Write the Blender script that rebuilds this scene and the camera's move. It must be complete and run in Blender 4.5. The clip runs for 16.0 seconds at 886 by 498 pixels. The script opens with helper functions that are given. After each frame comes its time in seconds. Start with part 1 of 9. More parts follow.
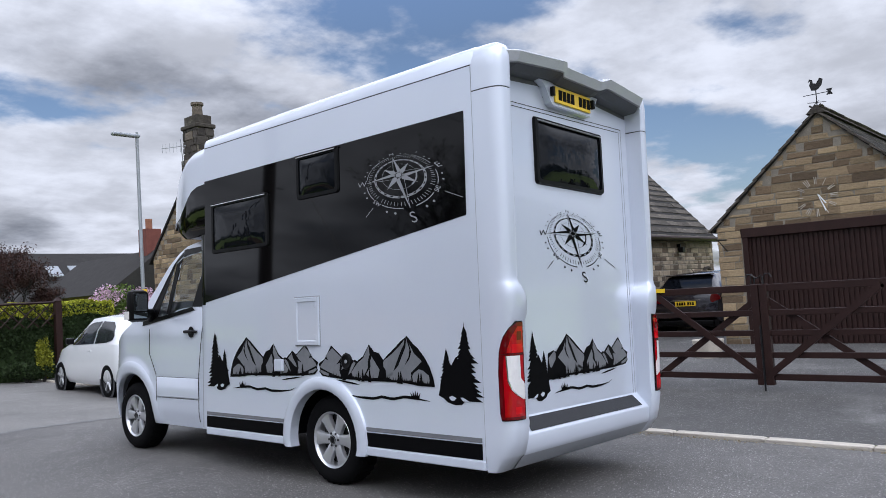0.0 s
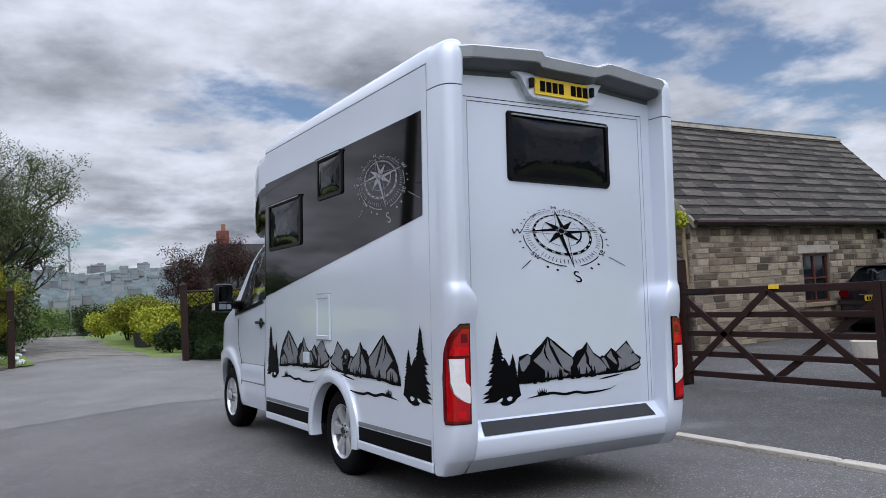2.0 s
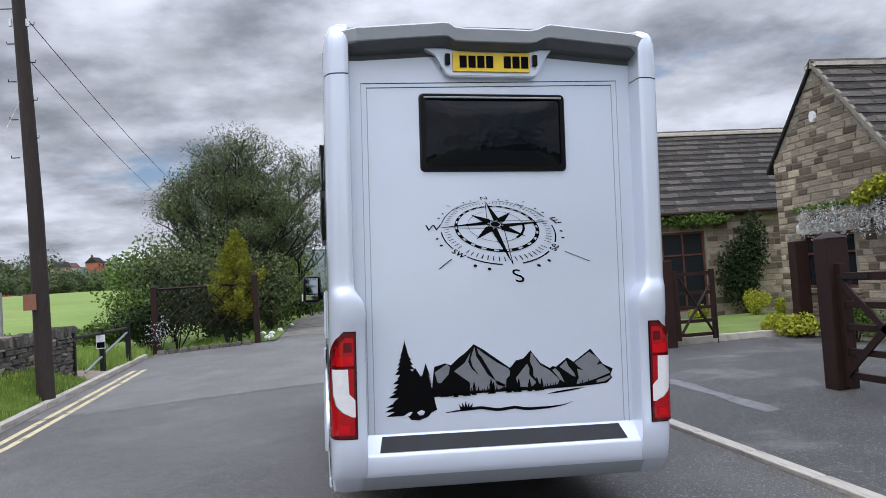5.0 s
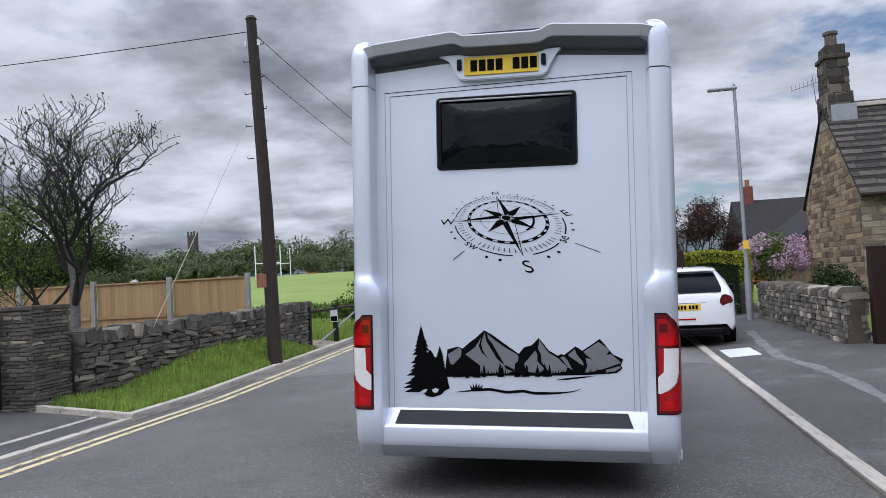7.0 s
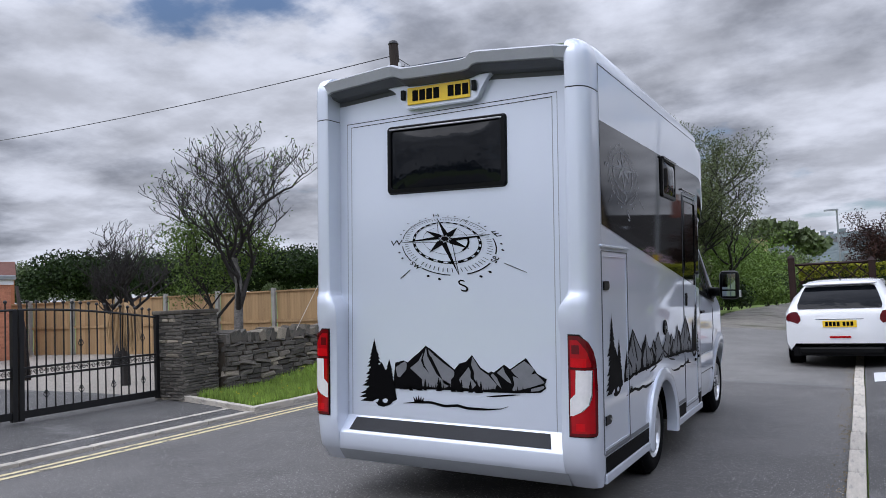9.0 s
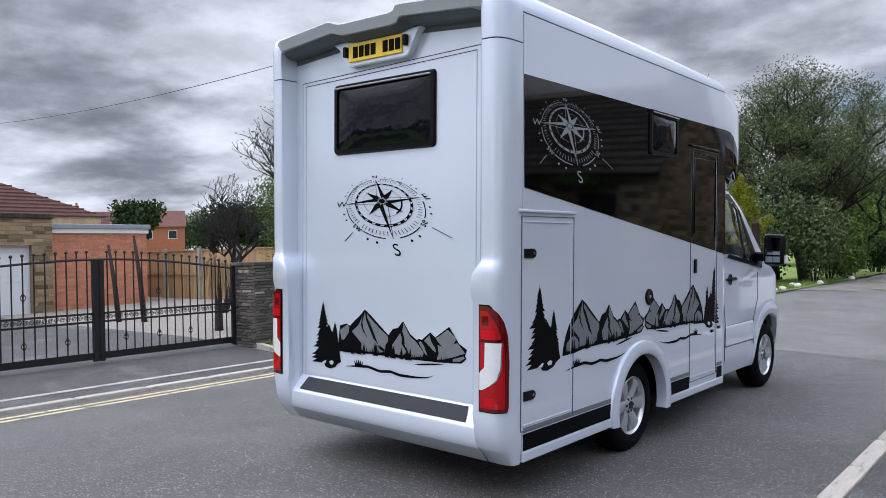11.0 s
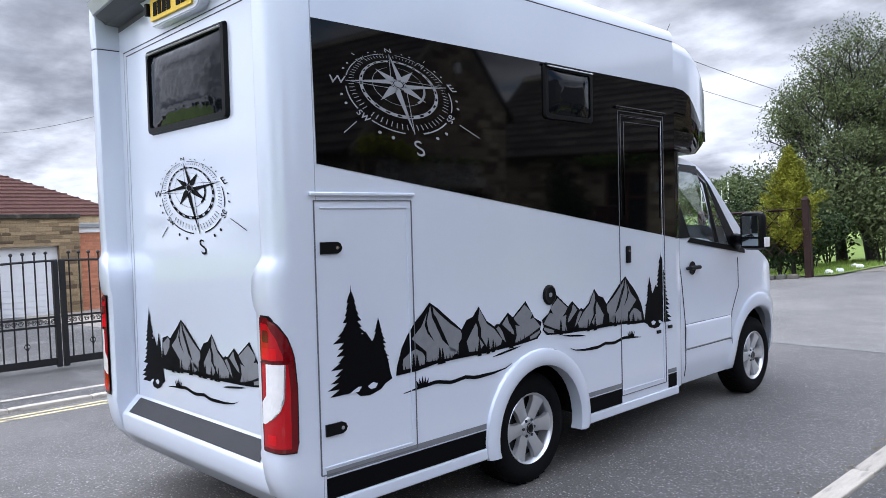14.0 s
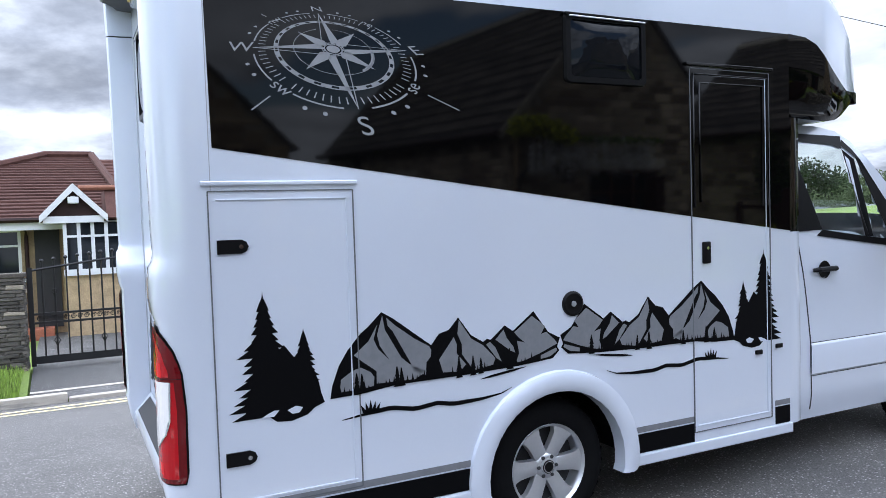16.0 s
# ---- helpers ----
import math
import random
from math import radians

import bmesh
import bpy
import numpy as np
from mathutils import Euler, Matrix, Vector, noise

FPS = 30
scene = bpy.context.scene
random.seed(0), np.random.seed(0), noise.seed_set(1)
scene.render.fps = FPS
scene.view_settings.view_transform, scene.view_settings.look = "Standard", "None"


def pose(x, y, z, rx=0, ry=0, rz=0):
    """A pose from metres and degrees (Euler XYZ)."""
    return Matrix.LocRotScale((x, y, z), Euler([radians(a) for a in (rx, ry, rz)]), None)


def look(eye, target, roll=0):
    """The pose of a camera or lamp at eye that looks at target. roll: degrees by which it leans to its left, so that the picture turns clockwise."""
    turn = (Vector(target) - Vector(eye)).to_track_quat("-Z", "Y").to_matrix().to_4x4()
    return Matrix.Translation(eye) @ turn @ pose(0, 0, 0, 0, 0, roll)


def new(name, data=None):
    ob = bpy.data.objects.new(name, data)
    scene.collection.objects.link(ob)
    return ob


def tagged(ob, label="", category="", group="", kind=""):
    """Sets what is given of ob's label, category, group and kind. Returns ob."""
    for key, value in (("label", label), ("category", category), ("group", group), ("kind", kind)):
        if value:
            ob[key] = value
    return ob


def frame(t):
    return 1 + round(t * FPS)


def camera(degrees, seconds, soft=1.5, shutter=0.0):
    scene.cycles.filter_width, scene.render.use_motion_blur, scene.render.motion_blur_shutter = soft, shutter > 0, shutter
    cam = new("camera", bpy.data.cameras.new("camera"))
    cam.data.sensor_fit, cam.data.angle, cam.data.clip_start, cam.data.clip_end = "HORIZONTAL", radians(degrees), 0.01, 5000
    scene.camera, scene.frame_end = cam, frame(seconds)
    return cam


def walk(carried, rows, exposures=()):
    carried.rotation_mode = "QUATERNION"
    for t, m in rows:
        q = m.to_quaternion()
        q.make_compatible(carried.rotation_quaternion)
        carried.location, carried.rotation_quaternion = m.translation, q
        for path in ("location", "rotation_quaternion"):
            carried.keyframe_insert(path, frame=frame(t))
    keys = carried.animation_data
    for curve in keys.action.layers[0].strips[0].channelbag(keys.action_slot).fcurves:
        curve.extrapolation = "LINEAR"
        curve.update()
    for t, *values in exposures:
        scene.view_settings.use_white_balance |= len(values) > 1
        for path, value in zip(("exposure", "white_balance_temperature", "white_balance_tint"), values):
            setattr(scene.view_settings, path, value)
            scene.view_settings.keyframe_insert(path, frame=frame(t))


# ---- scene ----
cam = camera(60.0, 16.0, soft=0.65)
CAMBER = 2.2  # degrees by which the road, and the van on it, fall to the right
PATH = [
    (0, (-4.951, -2.608, 1.284), (-3.458, -1.289, 1.456), -2.2),
    (0.5, (-4.712, -3.023, 1.272), (-3.334, -1.583, 1.44), -2.1),
    (1, (-4.395, -3.326, 1.273), (-3.163, -1.759, 1.44), -1.8),
    (1.5, (-3.971, -3.522, 1.324), (-2.857, -1.869, 1.489), -1.5),
    (2, (-3.569, -3.745, 1.331), (-2.529, -2.043, 1.484), -1.3),
    (2.5, (-3.191, -3.811, 1.335), (-2.212, -2.072, 1.468), -1.4),
    (3, (-2.762, -3.79, 1.375), (-1.875, -2.001, 1.493), -1.8),
    (3.5, (-2.361, -3.901, 1.386), (-1.609, -2.052, 1.502), -2.3),
    (3.7, (-2.18, -3.954, 1.394), (-1.486, -2.082, 1.511), -2.6),
    (5.8, (-0.468, -4.461, 1.51), (-0.369, -2.466, 1.601), -0.8),
    (6, (-0.304, -4.544, 1.511), (-0.261, -2.546, 1.602), -0.8),
    (6.5, (0.142, -4.655, 1.512), (-0.041, -2.665, 1.59), -0.9),
    (7, (0.57, -4.591, 1.491), (0.175, -2.631, 1.557), -1.0),
    (7.5, (1.029, -4.509, 1.512), (0.467, -2.592, 1.589), -0.7),
    (8, (1.512, -4.475, 1.542), (0.826, -2.598, 1.631), -0.4),
    (8.5, (1.971, -4.314, 1.523), (1.16, -2.488, 1.615), -0.4),
    (9, (2.499, -4.2, 1.556), (1.543, -2.445, 1.643), -0.6),
    (9.2, (2.672, -4.146, 1.597), (1.658, -2.424, 1.682), -0.7),
    (11.3, (3.736, -3.083, 1.643), (2.413, -1.585, 1.575), 0.4),
    (11.5, (3.826, -2.992, 1.672), (2.478, -1.517, 1.586), 0.3),
    (12, (3.915, -2.762, 1.661), (2.546, -1.307, 1.57), -0.3),
    (12.5, (3.974, -2.472, 1.697), (2.588, -1.034, 1.605), -0.6),
    (13, (3.912, -2.173, 1.656), (2.519, -0.741, 1.574), -0.8),
    (13.5, (3.927, -1.867, 1.632), (2.52, -0.447, 1.562), -1.2),
    (14, (3.989, -1.516, 1.628), (2.558, -0.121, 1.56), -1.5),
    (14.5, (4.001, -1.125, 1.599), (2.515, 0.212, 1.525), -1.8),
    (15, (4.111, -0.76, 1.601), (2.527, 0.459, 1.522), -2.2),
    (15.5, (4.19, -0.41, 1.643), (2.497, 0.652, 1.561), -1.8),
    (16, (4.151, -0.007, 1.629), (2.364, 0.886, 1.538), -1.8),
]
walk(cam, [(t, pose(0, 0, 0, 0, CAMBER, 0) @ look(eye, target, roll)) for t, eye, target, roll in PATH],
     [(0, -0.09, 5920, 14), (2, -0.22, 5920, 14), (3.5, -0.12, 5920, 14), (6, -0.18, 5920, 14), (7.5, -0.28, 5900, 15), (9, -0.28, 5900, 15), (12, 0.20, 5900, 14), (14, 0.45, 5850, 14), (16, 0.67, 5700, 12)])

# ---- light ----
SUN_ELEV, SUN_TURN = 48.0, 205.0
world = bpy.data.worlds.new("sky")
scene.world = world
world.use_nodes = True


def build_sky():
    nt = world.node_tree
    nt.nodes.clear()
    n, ln = nt.nodes.new, nt.links.new
    out = n("ShaderNodeOutputWorld")
    bg = n("ShaderNodeBackground")
    sky = n("ShaderNodeTexSky")
    sky.sky_type, sky.sun_disc = "NISHITA", False
    sky.sun_elevation, sky.sun_rotation = radians(SUN_ELEV), radians(SUN_TURN)
    sky.air_density, sky.dust_density = 1.0, 1.5
    tc = n("ShaderNodeTexCoord")
    # flat cloud sheets: the direction laid on a plane far overhead
    sep = n("ShaderNodeSeparateXYZ")
    ln(tc.outputs["Generated"], sep.inputs[0])
    zz = n("ShaderNodeMath"); zz.operation = "MAXIMUM"; zz.inputs[1].default_value = 0.0
    ln(sep.outputs[2], zz.inputs[0])
    za = n("ShaderNodeMath"); za.operation = "ADD"; za.inputs[1].default_value = 0.20
    ln(zz.outputs[0], za.inputs[0])
    dx = n("ShaderNodeMath"); dx.operation = "DIVIDE"
    dy = n("ShaderNodeMath"); dy.operation = "DIVIDE"
    ln(sep.outputs[0], dx.inputs[0]); ln(za.outputs[0], dx.inputs[1])
    ln(sep.outputs[1], dy.inputs[0]); ln(za.outputs[0], dy.inputs[1])
    com = n("ShaderNodeCombineXYZ")
    ln(dx.outputs[0], com.inputs[0]); ln(dy.outputs[0], com.inputs[1])

    def cloud(scale, detail, rough, shift, lo, hi, a, b, east=0.0, north=0.0):
        mp = n("ShaderNodeMapping")
        mp.inputs["Location"].default_value = shift
        ln(com.outputs[0], mp.inputs[0])
        no = n("ShaderNodeTexNoise")
        no.inputs["Scale"].default_value, no.inputs["Detail"].default_value = scale, detail
        no.inputs["Roughness"].default_value = rough
        no.inputs["Distortion"].default_value = 0.0
        ln(mp.outputs[0], no.inputs["Vector"])
        mr = n("ShaderNodeMapRange")
        mr.interpolation_type = "SMOOTHSTEP"
        for i, v in enumerate((lo, hi, a, b)):
            mr.inputs[1 + i].default_value = v
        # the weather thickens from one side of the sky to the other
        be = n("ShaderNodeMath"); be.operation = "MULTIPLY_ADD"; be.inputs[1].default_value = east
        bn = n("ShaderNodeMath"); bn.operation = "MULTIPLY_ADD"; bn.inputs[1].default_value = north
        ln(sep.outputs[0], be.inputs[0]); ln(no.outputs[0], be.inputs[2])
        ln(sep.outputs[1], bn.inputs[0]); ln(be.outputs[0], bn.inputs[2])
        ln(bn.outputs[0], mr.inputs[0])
        return mr.outputs[0]
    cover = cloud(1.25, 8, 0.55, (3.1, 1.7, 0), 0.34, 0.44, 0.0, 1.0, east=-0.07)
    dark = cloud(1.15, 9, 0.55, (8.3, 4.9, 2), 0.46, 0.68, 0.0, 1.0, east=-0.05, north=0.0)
    wisp = cloud(3.0, 9, 0.56, (1.2, 7.7, 5), 0.32, 0.70, 0.0, 1.0)
    # cloud colour, bright white to slate grey
    tone = n("ShaderNodeMix"); tone.data_type = "RGBA"
    tone.inputs[6].default_value = (*CLOUD_WHITE, 1)
    tone.inputs[7].default_value = (*CLOUD_GREY, 1)
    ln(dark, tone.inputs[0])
    soft = n("ShaderNodeMix"); soft.data_type = "RGBA"; soft.blend_type = "MULTIPLY"
    soft.inputs[0].default_value = 1.0
    wr = n("ShaderNodeMapRange")
    for i, v in enumerate((0.0, 1.0, 0.74, 1.16)):
        wr.inputs[1 + i].default_value = v
    ln(wisp, wr.inputs[0])
    ln(tone.outputs[2], soft.inputs[6]); ln(wr.outputs[0], soft.inputs[7])
    gain = n("ShaderNodeMix"); gain.data_type = "RGBA"; gain.blend_type = "MULTIPLY"
    gain.inputs[0].default_value = 1.0
    gain.inputs[7].default_value = (BLUE_GAIN, BLUE_GAIN, BLUE_GAIN, 1)
    ln(sky.outputs[0], gain.inputs[6])
    mix = n("ShaderNodeMix"); mix.data_type = "RGBA"
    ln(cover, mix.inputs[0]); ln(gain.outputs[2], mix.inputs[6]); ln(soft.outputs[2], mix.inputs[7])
    # an overcast sky brightens towards the zenith
    ov = n("ShaderNodeMapRange")
    for i, v in enumerate((0.32, 1.0, 1.0, ZENITH)):
        ov.inputs[1 + i].default_value = v
    ln(sep.outputs[2], ov.inputs[0])
    lift = n("ShaderNodeMix"); lift.data_type = "RGBA"; lift.blend_type = "MULTIPLY"
    lift.inputs[0].default_value = 1.0
    ln(mix.outputs[2], lift.inputs[6]); ln(ov.outputs[0], lift.inputs[7])
    # thin cloud glows round the veiled sun
    dot = n("ShaderNodeVectorMath"); dot.operation = "DOT_PRODUCT"
    a, e = radians(SUN_TURN), radians(SUN_ELEV)
    dot.inputs[1].default_value = (math.sin(a) * math.cos(e), math.cos(a) * math.cos(e), math.sin(e))
    ln(tc.outputs["Generated"], dot.inputs[0])
    gl = n("ShaderNodeMapRange")
    gl.interpolation_type = "SMOOTHSTEP"
    for i, v in enumerate((0.0, 1.0, 1.0, GLOW)):
        gl.inputs[1 + i].default_value = v
    ln(dot.outputs["Value"], gl.inputs[0])
    veil = n("ShaderNodeMix"); veil.data_type = "RGBA"; veil.blend_type = "MULTIPLY"
    veil.inputs[0].default_value = 1.0
    ln(lift.outputs[2], veil.inputs[6]); ln(gl.outputs[0], veil.inputs[7])
    bg.inputs[1].default_value = SKY_STRENGTH
    ln(veil.outputs[2], bg.inputs[0])
    ln(bg.outputs[0], out.inputs[0])


CLOUD_WHITE, CLOUD_GREY = (7.9, 8.05, 8.3), (2.7, 2.85, 3.15)
BLUE_GAIN, SKY_STRENGTH, ZENITH, GLOW = 1.0, 0.1, 4.2, 1.35
build_sky()
sun = new("sun", bpy.data.lights.new("sun", "SUN"))
sun.data.energy, sun.data.angle, sun.data.color = 0.9, radians(40), (1.0, 0.96, 0.9)
_a, _e = radians(SUN_TURN), radians(SUN_ELEV)
sun.matrix_world = look((20 * math.sin(_a) * math.cos(_e), 20 * math.cos(_a) * math.cos(_e), 20 * math.sin(_e)), (0, 0, 0))
scene.view_settings.exposure = 0.0

# ---- materials ----


def material(name, base, rough=0.6, metal=0.0, vary=0.12, scale=6.0, fine=60.0, bump=0.0, bump_scale=80.0, coat=0.0, per_piece=0.0, island=0.0,
             tint=None, tint_scale=1.5, tint_lo=0.5, tint_hi=0.65, rough_vary=0.0, spec=0.5, stretch=(1, 1, 1), trans=0.0, speck=None, alt=None, grain=0.0):
    m = bpy.data.materials.new(name)
    m.use_nodes = True
    nt = m.node_tree
    n, ln = nt.nodes.new, nt.links.new
    bs = nt.nodes["Principled BSDF"]
    bs.inputs["Roughness"].default_value, bs.inputs["Metallic"].default_value = rough, metal
    bs.inputs["Specular IOR Level"].default_value = spec
    bs.inputs["Coat Weight"].default_value, bs.inputs["Coat Roughness"].default_value = coat, 0.04
    bs.inputs["Transmission Weight"].default_value = trans
    tc = n("ShaderNodeTexCoord")
    mp = n("ShaderNodeMapping")
    mp.inputs["Scale"].default_value = stretch
    ln(tc.outputs["Object"], mp.inputs[0])

    def noise_node(sc, detail=6):
        no = n("ShaderNodeTexNoise")
        no.inputs["Scale"].default_value, no.inputs["Detail"].default_value = sc, detail
        no.inputs["Roughness"].default_value = 0.62
        ln(mp.outputs[0], no.inputs["Vector"])
        return no.outputs[0]

    def ranged(sock, lo, hi, a, b, smooth=False):
        mr = n("ShaderNodeMapRange")
        if smooth:
            mr.interpolation_type = "SMOOTHSTEP"
        for i, v in enumerate((lo, hi, a, b)):
            mr.inputs[1 + i].default_value = v
        ln(sock, mr.inputs[0])
        return mr.outputs[0]
    col = n("ShaderNodeRGB")
    col.outputs[0].default_value = (*base, 1)
    colour = col.outputs[0]
    if tint:
        mx = n("ShaderNodeMix"); mx.data_type = "RGBA"
        mx.inputs[7].default_value = (*tint, 1)
        ln(colour, mx.inputs[6])
        ln(ranged(noise_node(tint_scale, 8), tint_lo, tint_hi, 0, 1, True), mx.inputs[0])
        colour = mx.outputs[2]
    if alt:
        # some pieces come from another bed
        oi, ge = n("ShaderNodeObjectInfo"), n("ShaderNodeNewGeometry")
        ma = n("ShaderNodeMath"); ma.operation = "MULTIPLY_ADD"; ma.inputs[1].default_value = 7.31
        mb = n("ShaderNodeMath"); mb.operation = "MULTIPLY"; mb.inputs[1].default_value = 5.17
        ln(ge.outputs["Random Per Island"], mb.inputs[0])
        ln(oi.outputs["Random"], ma.inputs[0]); ln(mb.outputs[0], ma.inputs[2])
        fr = n("ShaderNodeMath"); fr.operation = "FRACT"
        ln(ma.outputs[0], fr.inputs[0])
        mx = n("ShaderNodeMix"); mx.data_type = "RGBA"
        mx.inputs[7].default_value = (*alt[0], 1)
        ln(ranged(fr.outputs[0], 1 - alt[1], 1 - alt[1] * 0.55, 0, 0.9), mx.inputs[0]); ln(colour, mx.inputs[6])
        colour = mx.outputs[2]
    if speck:
        # pale chips of stone worn bare
        vo = n("ShaderNodeTexVoronoi")
        vo.inputs["Scale"].default_value = 66.0
        ln(mp.outputs[0], vo.inputs["Vector"])
        mk = n("ShaderNodeMath"); mk.operation = "MULTIPLY"
        sp = n("ShaderNodeSeparateColor")
        ln(vo.outputs["Color"], sp.inputs[0])
        ln(ranged(vo.outputs["Distance"], 0.28, 0.42, 1, 0), mk.inputs[0])
        ln(ranged(sp.outputs[0], 0.68, 0.76, 0, 0.9), mk.inputs[1])
        mx = n("ShaderNodeMix"); mx.data_type = "RGBA"
        mx.inputs[7].default_value = (*speck, 1)
        ln(mk.outputs[0], mx.inputs[0]); ln(colour, mx.inputs[6])
        colour = mx.outputs[2]
    factors = []
    if vary:
        factors.append(ranged(noise_node(scale), 0.25, 0.75, 1 - vary, 1 + vary))
        grain = grain or vary
        factors.append(ranged(noise_node(fine, 3), 0.25, 0.75, 1 - grain, 1 + grain))
    if per_piece:
        oi = n("ShaderNodeObjectInfo")
        factors.append(ranged(oi.outputs["Random"], 0, 1, 1 - per_piece, 1 + per_piece))
    if island:
        ge = n("ShaderNodeNewGeometry")
        factors.append(ranged(ge.outputs["Random Per Island"], 0, 1, 1 - island, 1 + island))
    for fct in factors:
        mx = n("ShaderNodeMix"); mx.data_type = "RGBA"; mx.blend_type = "MULTIPLY"
        mx.inputs[0].default_value = 1.0
        ln(colour, mx.inputs[6]); ln(fct, mx.inputs[7])
        colour = mx.outputs[2]
    ln(colour, bs.inputs["Base Color"])
    if rough_vary:
        ln(ranged(noise_node(scale * 1.7), 0.3, 0.7, max(rough - rough_vary, 0.02), min(rough + rough_vary, 1)), bs.inputs["Roughness"])
    if bump:
        bp = n("ShaderNodeBump")
        bp.inputs["Strength"].default_value, bp.inputs["Distance"].default_value = 1.0, bump
        ln(noise_node(bump_scale, 5), bp.inputs["Height"])
        ln(bp.outputs[0], bs.inputs["Normal"])
    return m


